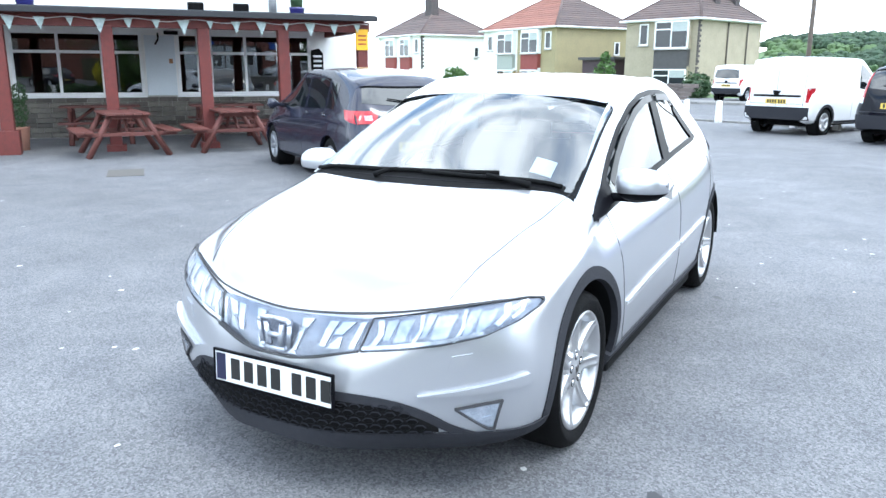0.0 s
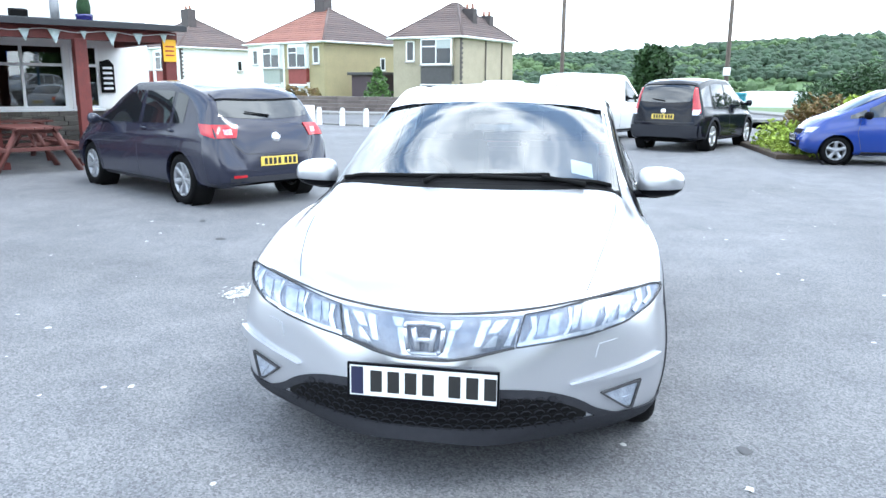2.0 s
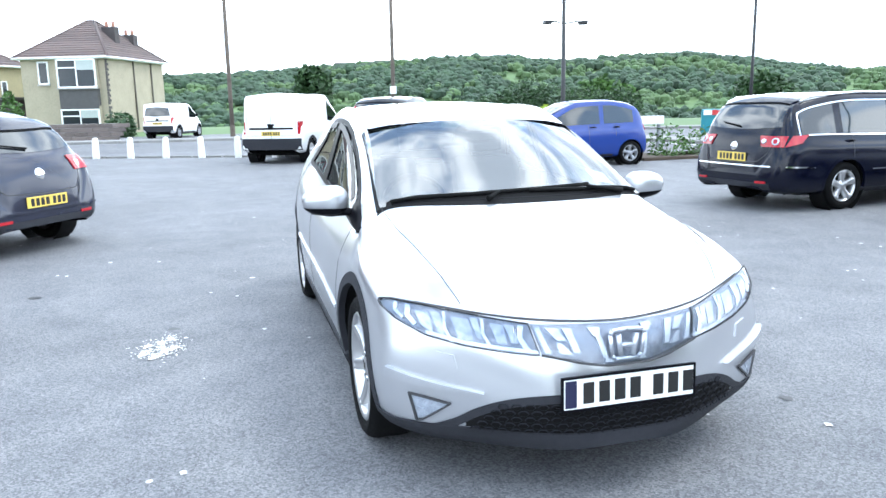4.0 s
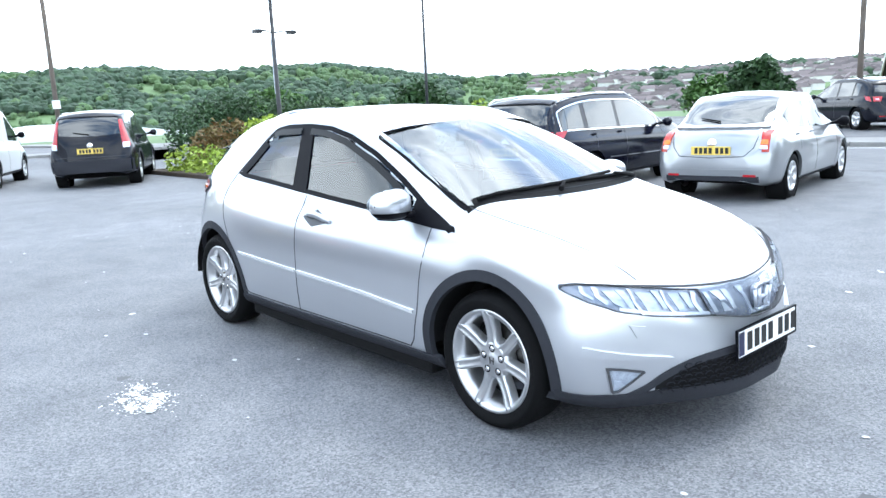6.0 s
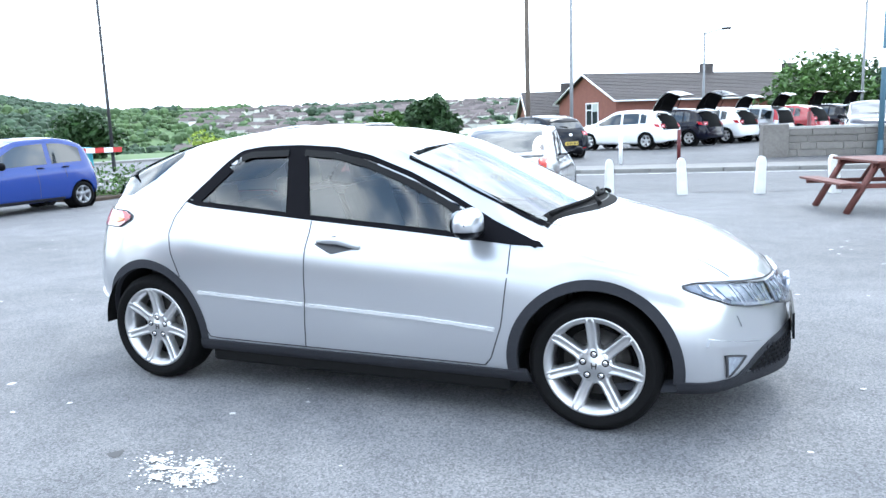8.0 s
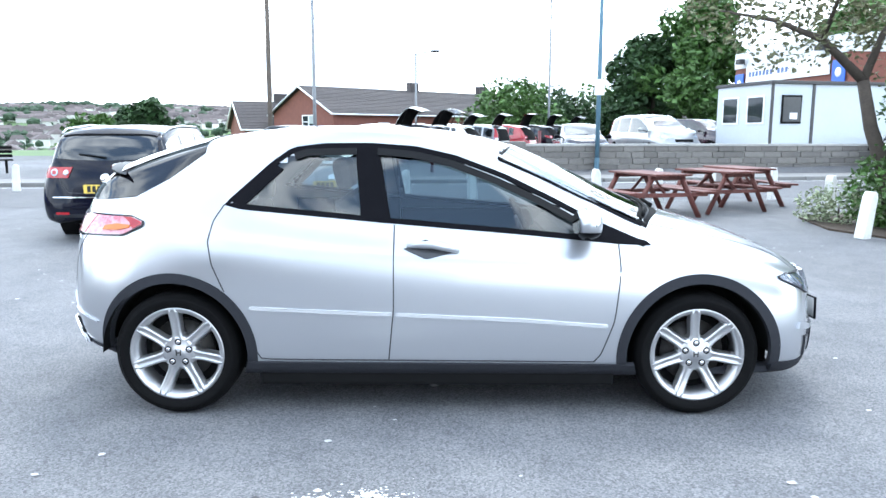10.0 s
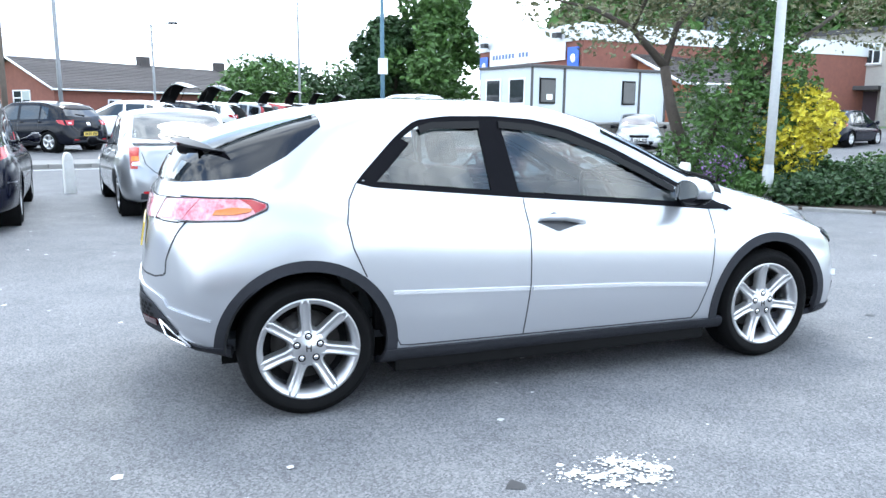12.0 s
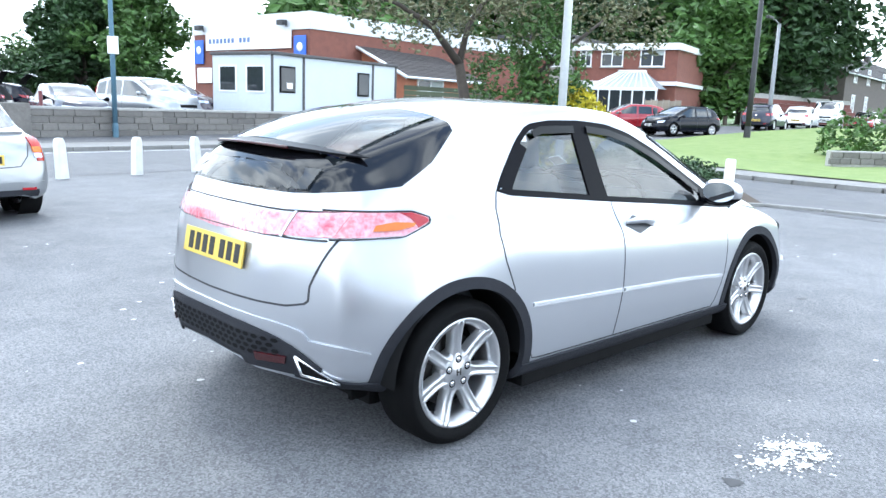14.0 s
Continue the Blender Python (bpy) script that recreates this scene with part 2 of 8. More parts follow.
def prism(points, lo, hi, axis="y", bevel=0.0):
    """A polygon pushed from lo to hi along an axis; points are in the other two axes, in order."""
    bm = bmesh.new()

    def at(p, h):
        return {"x": (h, p[0], p[1]), "y": (p[0], h, p[1]), "z": (p[0], p[1], h)}[axis]

    a, b = [bm.verts.new(at(p, lo)) for p in points], [bm.verts.new(at(p, hi)) for p in points]
    bm.faces.new(a), bm.faces.new(b[::-1])
    for i in range(len(points)):
        j = (i + 1) % len(points)
        bm.faces.new((a[i], b[i], b[j], a[j]))
    bmesh.ops.recalc_face_normals(bm, faces=bm.faces[:])
    if bevel:
        bmesh.ops.bevel(bm, geom=bm.edges[:], offset=bevel, segments=2, affect="EDGES")
    return bm


def from_lists(name, verts, faces, material, parent=None, label="", smooth=False):
    me = bpy.data.meshes.new(name)
    me.from_pydata(verts, [], faces)
    for m in material if isinstance(material, (list, tuple)) else (material,):
        me.materials.append(m)
    if smooth:
        me.shade_smooth()
    me.update()
    ob = new(name, me)
    ob.parent = parent
    return tagged(ob, label)


def curve(table):
    """A smooth function through (x, value) points, without overshoot."""
    xs, ys = [np.array(c, float) for c in zip(*sorted(table))]
    h, d = np.diff(xs), np.diff(ys) / np.diff(xs)
    s = np.zeros(len(xs))
    for i in range(1, len(xs) - 1):
        if d[i - 1] * d[i] > 0:
            w1, w2 = 2 * h[i] + h[i - 1], h[i] + 2 * h[i - 1]
            s[i] = (w1 + w2) / (w1 / d[i - 1] + w2 / d[i])
    s[0], s[-1] = d[0], d[-1]

    def f(x):
        x = min(max(x, xs[0]), xs[-1])
        i = min(int(np.searchsorted(xs, x, "right")) - 1, len(xs) - 2)
        t = (x - xs[i]) / h[i]
        return float((1 + 2 * t) * (1 - t) ** 2 * ys[i] + t * (1 - t) ** 2 * h[i] * s[i] + t * t * (3 - 2 * t) * ys[i + 1] + t * t * (t - 1) * h[i] * s[i + 1])

    return f


def along(pts, n):
    """n points at even steps along a polyline."""
    p = np.array(pts, float)
    d = np.r_[0, np.cumsum(np.linalg.norm(np.diff(p, axis=0), axis=1))]
    return [tuple(np.interp(t, d, p[:, k]) for k in range(p.shape[1])) for t in np.linspace(0, d[-1], n)]


def inside(poly, x, z):
    hit = False
    for (x1, z1), (x2, z2) in zip(poly, poly[1:] + poly[:1]):
        if (z1 > z) != (z2 > z) and x < (x2 - x1) * (z - z1) / (z2 - z1) + x1:
            hit = not hit
    return hit

# ---- car bodies ----
class Shell:
    """A car's outer skin, lofted along x from its profile curves; x ahead, y to its left, the origin on the ground between the axles."""

    def __init__(self, top, low, plan, belt, base, rail_y, rail_z, nx=150, ny=9, ends=(1.0, 1.0), tuck=0.0):
        trim_ends = lambda tab: [(-1.8 + (x + 1.8) * ends[0] if x < -1.8 else 1.8 + (x - 1.8) * ends[1] if x > 1.8 else x, v) for x, v in tab]
        top, low, plan, belt, base, rail_y, rail_z = [trim_ends(tab) for tab in (top, low, plan, belt, base, rail_y, rail_z)]
        self.top, self.low, self.plan, self.belt = curve(top), curve(low), curve(plan), curve(belt)
        self.tuck = tuck
        self.base, self.rail_y, self.rail_z = curve(base), curve(rail_y), curve(rail_z)
        x0, x1 = min(t[0] for t in top), max(t[0] for t in top)
        t = np.linspace(0, 1, nx)
        self.xs = x0 + (x1 - x0) * (0.62 * t + 0.38 * (1 - np.cos(math.pi * t)) / 2)
        self.bm = bmesh.new()
        rows = []
        for x in self.xs:
            half = self.section(float(x), ny)
            row = [self.bm.verts.new((x, -y, z)) for y, z in half] + [self.bm.verts.new((x, y, z)) for y, z in half[-2::-1]]
            rows.append(row)
        for a, b in zip(rows, rows[1:]):
            for k in range(len(a) - 1):
                self.bm.faces.new((a[k], b[k], b[k + 1], a[k + 1]))
        self.bm.faces.new(rows[0]), self.bm.faces.new(rows[-1][::-1])
        self.bm.normal_update()
        self.tree = BVHTree.FromBMesh(self.bm)

    def section(self, x, n):
        w, zb, zt, be = self.plan(x), self.low(x), self.top(x), self.belt(x)
        yb, yr, zr = min(self.base(x), w), min(self.rail_y(x), w * 0.97), self.rail_z(x)
        zr = min(zr, zt - 0.004)
        be = min(be, zr - 0.004)
        zb = min(zb, be - 0.03)
        h = be - zb
        pts = [(w * 0.80, zb), (w - 0.05 * min(1, h / 0.4), zb + 0.05 * min(1, h / 0.4)), (w - 0.012, zb + 0.25 * h), (w, zb + 0.5 * h), (w - 0.02 - self.tuck * min(max((-1.05 - x) / 0.6, 0.0), 1.0) * min(max((x + 1.98) / 0.24, 0.0), 1.0), zb + 0.78 * h),
               (max(yb, yr), be), (yr, zr), (yr * 0.86, zr + 0.52 * (zt - zr)), (yr * 0.55, zr + 0.83 * (zt - zr)), (0.0, zt)]
        p = np.array(pts)
        p = np.vstack([2 * p[0] - p[1], p, (-p[-2][0], p[-2][1])])
        out = []
        for i in range(1, len(p) - 2):
            for t in np.linspace(0, 1, n, endpoint=False):
                out.append(tuple(0.5 * (2 * p[i] + (p[i + 1] - p[i - 1]) * t + (2 * p[i - 1] - 5 * p[i] + 4 * p[i + 1] - p[i + 2]) * t**2 + (3 * p[i] - 3 * p[i + 1] + p[i + 2] - p[i - 1]) * t**3)))
        out = [(max(y, 0.0), z) for y, z in out]
        return out + [(0.0, zt)]

    def on(self, way, a, b):
        """The skin's point and normal seen along a way: 'l' or 'r' side (x, z), 'f' front or 'b' back (y, z), 't' top (x, y)."""
        o, d = {"l": ((a, 3, b), (0, -1, 0)), "r": ((a, -3, b), (0, 1, 0)), "f": ((5, a, b), (-1, 0, 0)), "b": ((-5, a, b), (1, 0, 0)), "t": ((a, b, 5), (0, 0, -1))}[way]
        p, nrm, _, _ = self.tree.ray_cast(Vector(o), Vector(d))
        if p is None:
            s = {"l": (a, 0.8, b), "r": (a, -0.8, b), "f": (2.1, a, b), "b": (-2.1, a, b), "t": (a, b, 1.0)}[way]
            p, nrm, _, _ = self.tree.find_nearest(Vector(s))
        if nrm.dot(Vector(d)) > 0:
            nrm = -nrm
        return p, nrm

    def fair(self, way, a, b, m):
        """A smooth cubic surface through the skin between two edges, in place of its facets."""
        ax = {"l": 1, "r": 1, "f": 0, "b": 0, "t": 2}[way]
        uv, hit = [], []
        for j in range(m):
            for p, q in zip(a, b):
                t = j / (m - 1)
                u, v = p[0] + (q[0] - p[0]) * t, p[1] + (q[1] - p[1]) * t
                uv.append((u, v)), hit.append(self.on(way, u, v)[0][ax])
        uv = np.array(uv)
        mid, size = uv.mean(axis=0), uv.std(axis=0) * 1.7
        terms = [(i, j) for i in range(4) for j in range(4 - i)]
        basis = lambda u, v: np.array([((u - mid[0]) / size[0]) ** i * ((v - mid[1]) / size[1]) ** j for i, j in terms])
        c = np.linalg.lstsq(np.array([basis(u, v) for u, v in uv]), np.array(hit), rcond=None)[0]
        out = Vector({"l": (0, 1, 0), "r": (0, -1, 0), "f": (1, 0, 0), "b": (-1, 0, 0), "t": (0, 0, 1)}[way])

        def at(u, v):
            h = float(basis(u, v) @ c)
            p = {0: (h, u, v), 1: (u, h, v), 2: (u, v, h)}[ax]
            return Vector(p), out

        return at

    def patch(self, way, e0, e1, n=24, m=6, off=0.003, deep=0.012, bm=None, fair=False):
        """A raised sheet on the skin between two edges, with a skirt back into it."""
        bm = bm or bmesh.new()
        a, b = along(e0, n), along(e1, n)
        on = self.fair(way, a, b, m) if fair else lambda u, v: self.on(way, u, v)
        grid = []
        for j in range(m):
            t = j / (m - 1)
            row = []
            for p, q in zip(a, b):
                pt, nr = on(p[0] + (q[0] - p[0]) * t, p[1] + (q[1] - p[1]) * t)
                row.append((pt + nr * off, pt + nr * (off - deep)))
            grid.append(row)
        up = [[bm.verts.new(p) for p, _ in row] for row in grid]
        for r, s in zip(up, up[1:]):
            for k in range(n - 1):
                f = bm.faces.new((r[k], r[k + 1], s[k + 1], s[k]))
                f.smooth = True
        rim = [(0, k) for k in range(n)] + [(j, n - 1) for j in range(1, m)] + [(m - 1, k) for k in range(n - 2, -1, -1)] + [(j, 0) for j in range(m - 2, 0, -1)]
        dn = [bm.verts.new(grid[j][k][1]) for j, k in rim]
        ed = [bm.verts.new(grid[j][k][0]) for j, k in rim]
        for i in range(len(rim)):
            i2 = (i + 1) % len(rim)
            if (grid[rim[i][0]][rim[i][1]][0] - grid[rim[i2][0]][rim[i2][1]][0]).length > 1e-6:
                bm.faces.new((ed[i], ed[i2], dn[i2], dn[i]))
        bmesh.ops.recalc_face_normals(bm, faces=bm.faces[:])
        return bm

    def strip(self, way, pts, width, n=30, off=0.003, deep=0.01, bm=None):
        """A narrow band along a line on the skin."""
        p = np.array(along(pts, n))
        t = np.gradient(p, axis=0)
        t /= np.linalg.norm(t, axis=1)[:, None] + 1e-9
        s = np.c_[-t[:, 1], t[:, 0]] * width / 2
        return self.patch(way, [tuple(v) for v in p + s], [tuple(v) for v in p - s], n, 2 if width < 0.03 else 4, off, deep, bm)

    def ring(self, way, poly, width, n=60, off=0.004, deep=0.014, bm=None):
        """A closed band just inside a polygon's outline."""
        c = np.mean(np.array(poly), axis=0)
        out = np.array(along(list(poly) + [poly[0]], n))
        t = np.roll(out, -1, 0) - np.roll(out, 1, 0)
        t[0] = t[-1] = out[1] - out[-2]
        t /= np.linalg.norm(t, axis=1)[:, None] + 1e-9
        s = np.c_[-t[:, 1], t[:, 0]] * width
        area = sum(a[0] * b[1] - b[0] * a[1] for a, b in zip(out[:-1], out[1:]))
        ins = out + (s if area > 0 else -s)
        return self.patch(way, [tuple(v) for v in out], [tuple(v) for v in ins], n, 3, off, deep, bm)

    def cut(self, holes):
        """Takes away the skin's faces whose centre lies in a hole."""
        gone = [f for f in self.bm.faces if len(f.verts) < 5 and any(h(f.calc_center_median()) for h in holes)]
        bmesh.ops.delete(self.bm, geom=gone, context="FACES")


def arch_hole(x0, z0, r):
    return lambda c: (c.x - x0) ** 2 + (c.z - z0) ** 2 < r * r and abs(c.y) > 0.45 and c.z < z0 + r


def ring_pts(x0, z0, r, a0, a1, n=40):
    return [(x0 + r * math.cos(radians(a)), z0 + r * math.sin(radians(a))) for a in np.linspace(a0, a1, n)]


def car_wheel(parent, x, y, r, width, rim_r, spokes, side, rim_mat, seven=False):
    """A wheel: tyre with rounded shoulders, dished rim with lip, spokes, hub, bolts and brake disc."""
    s = 1 if side == "l" else -1
    wheel = new("wheel")
    wheel.parent = parent
    wheel.matrix_basis = Matrix.Translation((x, y, r)) @ pose(0, 0, 0, 0, 0, 0 if s > 0 else 180)
    h = width / 2
    tyre = [(rim_r - 0.004, -h * 0.8), (rim_r + 0.02, -h * 0.96), (r - 0.045, -h), (r - 0.014, -h * 0.88), (r - 0.002, -h * 0.66), (r, -h * 0.3), (r, h * 0.3), (r - 0.002, h * 0.66),
            (r - 0.014, h * 0.88), (r - 0.03, h * 0.97), (r - 0.032, h * 1.0), (rim_r + 0.04, h * 1.0), (rim_r + 0.02, h * 0.97), (rim_r - 0.004, h * 0.84)]
    part("tyre", lathe(tyre, 56), RUBBER, wheel)
    part("rim", lathe([(rim_r, -h * 0.8), (rim_r + 0.004, h * 0.86), (rim_r - 0.002, h * 0.92), (rim_r - 0.012, h * 0.88), (rim_r - 0.022, h * 0.6), (rim_r - 0.03, h * 0.2), (rim_r - 0.03, -h * 0.7)], 56), rim_mat, wheel)
    part("brake_disc", lathe([(0.001, h * 0.02), (rim_r * 0.68, h * 0.02), (rim_r * 0.68, -0.02), (0.001, -0.02)], 32), STEEL, wheel)
    part("inner_barrel", lathe([(0.001, -h * 0.3), (rim_r - 0.03, -h * 0.3)], 32), MATT_BLACK, wheel)
    for k in range(spokes):
        rows, n0, bm = [], 10, bmesh.new()
        for i in range(n0):
            t = i / (n0 - 1)
            rad = (0.060 + (rim_r - 0.066) * t) if seven else (0.035 + (rim_r - 0.047) * t)
            root = max(0.0, 1 - t * 3.2) ** 2
            hw = (0.0215 + 0.004 * t + 0.016 * root) if seven else rim_r * (0.11 + (0.05 if spokes > 5 else 0.09) * t)
            hw *= (1 - 0.30 * max(0.0, (t - 0.88) / 0.12) ** 2) if seven else 1.0
            y0 = h * (0.70 + 0.22 * t - 0.08 * math.sin(math.pi * t))
            cut = 0.0035 if seven else -0.002
            rows.append([bm.verts.new(p) for p in ((-hw * 1.3, y0 - 0.045, rad), (-hw * 1.04, y0 - 0.010, rad), (-hw * 0.86, y0 - 0.001, rad), (-hw * 0.5, y0, rad), (-hw * 0.36, y0 - cut, rad),
                                                    (hw * 0.36, y0 - cut, rad), (hw * 0.5, y0, rad), (hw * 0.86, y0 - 0.001, rad), (hw * 1.04, y0 - 0.010, rad), (hw * 1.3, y0 - 0.045, rad))])
        for p, q in zip(rows, rows[1:]):
            for k2 in range(9):
                f = bm.faces.new((p[k2], q[k2], q[k2 + 1], p[k2 + 1]))
                f.smooth = True
        bm.faces.new(rows[-1][::-1])
        bmesh.ops.transform(bm, matrix=Matrix.Rotation(radians(360 / spokes * k + (4 if seven else 0)), 4, "Y"), verts=bm.verts[:])
        bmesh.ops.recalc_face_normals(bm, faces=bm.faces[:])
        part("spoke", bm, rim_mat, wheel)
    if seven:
        part("rim_step", lathe([(rim_r - 0.010, h * 0.90), (rim_r - 0.021, h * 0.86), (rim_r - 0.024, h * 0.70), (rim_r - 0.030, h * 0.66), (rim_r - 0.034, h * 0.30)], 56), rim_mat, wheel)
        part("hub", lathe([(0.001, h * 0.73), (0.030, h * 0.73), (0.033, h * 0.70), (0.070, h * 0.70), (0.084, h * 0.66), (0.092, h * 0.5), (0.092, h * 0.1)], 28), rim_mat, wheel)
        for k in range(5):
            a = radians(72 * k + 90)
            spot = Vector((0.056 * math.cos(a), 0, 0.056 * math.sin(a)))
            hole = lathe([(0.001, h * 0.702), (0.0175, h * 0.706), (0.0175, h * 0.6)], 14)
            bmesh.ops.translate(hole, vec=spot, verts=hole.verts[:])
            part("nut_well", hole, MATT_BLACK, wheel)
            bm = lathe([(0.001, h * 0.745), (0.008, h * 0.74), (0.0115, h * 0.72), (0.0115, h * 0.5)], 12)
            bmesh.ops.translate(bm, vec=spot, verts=bm.verts[:])
            part("wheel_nut", bm, CHROME, wheel)
        cap = bmesh.new()
        for x in (-0.009, 0.009):
            add_tube(cap, [(x * 1.25, h * 0.735, 0.015), (x, h * 0.735, -0.015)], 0.0032, 6)
        add_tube(cap, [(-0.009, h * 0.735, 0), (0.009, h * 0.735, 0)], 0.0032, 6)
        part("cap_badge", cap, STEEL, wheel)
    else:
        part("hub", lathe([(0.001, h * 0.74), (0.03, h * 0.74), (0.032, h * 0.71), (0.07, h * 0.66), (0.078, h * 0.5), (0.078, h * 0.1)], 28), rim_mat, wheel)
    return wheel


def number_plate(parent, m, yellow, tall=0.111, wide=0.52):
    """A plate with a plain dark bar for each character."""
    p = new("number_plate")
    p.parent, p.matrix_basis = parent, m
    part("plate", box((-0.004, -wide / 2, -tall / 2), (0.004, wide / 2, tall / 2), 0.002), PLATE_Y if yellow else PLATE_W, p)
    if not yellow:
        bm = bmesh.new()
        for lo, hi in (((-0.005, -wide / 2 - 0.008, tall / 2), (0.006, wide / 2 + 0.008, tall / 2 + 0.008)), ((-0.005, -wide / 2 - 0.008, -tall / 2 - 0.008), (0.006, wide / 2 + 0.008, -tall / 2)),
                       ((-0.005, -wide / 2 - 0.008, -tall / 2), (0.006, -wide / 2, tall / 2)), ((-0.005, wide / 2, -tall / 2), (0.006, wide / 2 + 0.008, tall / 2))):
            add_box(bm, lo, hi)
        part("plate_surround", bm, BLACK, p)
    bars = [-0.17, -0.106, -0.042, 0.022, 0.118, 0.182, 0.246] if not yellow else [-0.2, -0.134, -0.068, -0.002, 0.09, 0.156, 0.222]
    for k, y in enumerate(bars):
        part("character_bar", box((0.004, y * wide / 0.54 - 0.021, -tall * 0.35), (0.0055, y * wide / 0.54 + 0.021, tall * 0.35)), INK, p)
    if not yellow:
        part("badge_panel", box((0.004, -wide / 2 + 0.006, -tall / 2 + 0.006), (0.0052, -wide / 2 + 0.05, tall / 2 - 0.006)), mat("plate_blue", (0.012, 0.014, 0.05), 0.4), p)
    return p

# ---- the silver hatchback ----
def bm_low(s):
    """The dark lower cover of a door mirror, a bowl under its shell."""
    bm = bmesh.new()
    bmesh.ops.create_uvsphere(bm, u_segments=24, v_segments=16, radius=1)
    bmesh.ops.delete(bm, geom=[v for v in bm.verts if v.co.z > -0.28], context="VERTS")
    for v in bm.verts:
        x, y, z = v.co
        sq = lambda q, e: math.copysign(abs(q) ** e, q)
        v.co = (max(0.0765 * sq(x, 0.8) + (0.02 if x < 0 else 0.0), -0.044), 0.1165 * sq(y, 0.75), 0.0745 * sq(z, 0.8) * (1 - 0.16 * y * s))
    return bm


FRONT_AXLE, REAR_AXLE = 1.29, -1.33


def build_silver_hatchback():
    car = empty("hatchback_car", pose(0, 0, 0), "silver five-door hatchback with seven-spoke alloy wheels on asphalt", "car")
    sh = Shell(
        top=[(-2.085, 0.60), (-2.07, 0.68), (-2.035, 0.84), (-2.0, 0.97), (-1.955, 1.06), (-1.90, 1.15), (-1.84, 1.215), (-1.65, 1.295), (-1.4, 1.368), (-1.2, 1.408), (-1.0, 1.437), (-0.8, 1.458), (-0.58, 1.462),
             (-0.33, 1.460), (-0.08, 1.446), (0.18, 1.408), (0.45, 1.338), (0.71, 1.22), (0.99, 1.09), (1.19, 1.005), (1.4, 0.945), (1.62, 0.88), (1.83, 0.80), (1.98, 0.725), (2.06, 0.665), (2.12, 0.585), (2.155, 0.49), (2.17, 0.40)],
        low=[(-2.085, 0.38), (-2.05, 0.35), (-1.98, 0.335), (-1.85, 0.30), (-1.70, 0.27), (-1.45, 0.20), (-1.0, 0.19), (1.0, 0.18), (1.7, 0.185), (1.95, 0.19), (2.08, 0.195), (2.13, 0.20), (2.155, 0.205), (2.17, 0.21)],
        plan=[(-2.085, 0.24), (-2.07, 0.34), (-2.03, 0.45), (-1.98, 0.545), (-1.92, 0.635), (-1.85, 0.708), (-1.7, 0.786), (-1.5, 0.845), (-1.2, 0.878), (-0.6, 0.880), (0.0, 0.876), (0.6, 0.874), (1.0, 0.874), (1.3, 0.875), (1.5, 0.870), (1.65, 0.858),
              (1.75, 0.835), (1.8, 0.808), (1.85, 0.765), (1.9, 0.70), (1.98, 0.57), (2.06, 0.435), (2.11, 0.335), (2.15, 0.225), (2.17, 0.14)],
        belt=[(-2.085, 0.56), (-2.05, 0.70), (-1.98, 0.84), (-1.85, 0.95), (-1.6, 1.03), (-1.3, 1.065), (-1.05, 1.055), (-0.6, 1.005), (0.0, 0.95), (0.6, 0.905), (1.05, 0.86), (1.3, 0.815), (1.6, 0.745), (1.8, 0.68), (1.95, 0.61), (2.06, 0.53), (2.12, 0.46), (2.17, 0.37)],
        base=[(-2.085, 0.21), (-2.03, 0.40), (-1.9, 0.56), (-1.7, 0.672), (-1.3, 0.755), (-1.05, 0.755), (0.0, 0.765), (1.05, 0.785), (1.2, 0.81), (1.4, 0.828), (1.65, 0.812), (1.75, 0.77), (1.85, 0.69), (2.0, 0.49), (2.1, 0.31), (2.17, 0.09)],
        rail_y=[(-2.085, 0.18), (-2.03, 0.34), (-1.9, 0.475), (-1.7, 0.575), (-1.4, 0.605), (-1.05, 0.595), (-0.6, 0.60), (0.0, 0.61), (0.3, 0.625), (0.6, 0.655), (1.05, 0.725), (1.2, 0.735), (1.4, 0.735), (1.65, 0.695), (1.85, 0.575), (2.0, 0.415), (2.1, 0.25), (2.17, 0.07)],
        rail_z=[(-2.085, 0.585), (-2.04, 0.78), (-1.98, 0.90), (-1.88, 1.02), (-1.75, 1.10), (-1.5, 1.20), (-1.2, 1.315), (-0.9, 1.37), (-0.5, 1.395), (-0.1, 1.375), (0.2, 1.30), (0.45, 1.195), (0.75, 1.05), (1.05, 0.905), (1.3, 0.862), (1.6, 0.795), (1.8, 0.73), (1.95, 0.665), (2.06, 0.59), (2.12, 0.52), (2.17, 0.39)],
        nx=250, ny=11, ends=(0.85, 0.90), tuck=0.034)
    # window outlines in the side view
    rear_win = [(-1.04, 1.075), (-0.86, 1.235), (-0.74, 1.318), (-0.60, 1.335), (-0.425, 1.338), (-0.39, 0.988), (-0.66, 1.010), (-0.98, 1.040)]
    front_win = [(-0.335, 1.338), (-0.15, 1.325), (0.05, 1.28), (0.3, 1.19), (0.52, 1.085), (0.70, 0.985), (0.745, 0.895), (0.3, 0.928), (-0.27, 0.976)]
    surround = [(-1.085, 1.062), (-1.045, 1.105), (-0.86, 1.275), (-0.76, 1.345), (-0.60, 1.366), (-0.36, 1.368), (-0.13, 1.352), (0.07, 1.308), (0.32, 1.215), (0.56, 1.10), (0.80, 0.975), (1.055, 0.868), (0.9, 0.872), (0.4, 0.918), (-0.3, 0.975), (-0.7, 1.012), (-1.0, 1.04)]

    def in_screen(c):
        return c.z > 0.9 and 0.41 - 0.12 * (abs(c.y) / 0.58) ** 2 < c.x < 1.17 - 0.16 * (abs(c.y) / 0.66) ** 2 and abs(c.y) < sh.rail_y(c.x) - 0.035

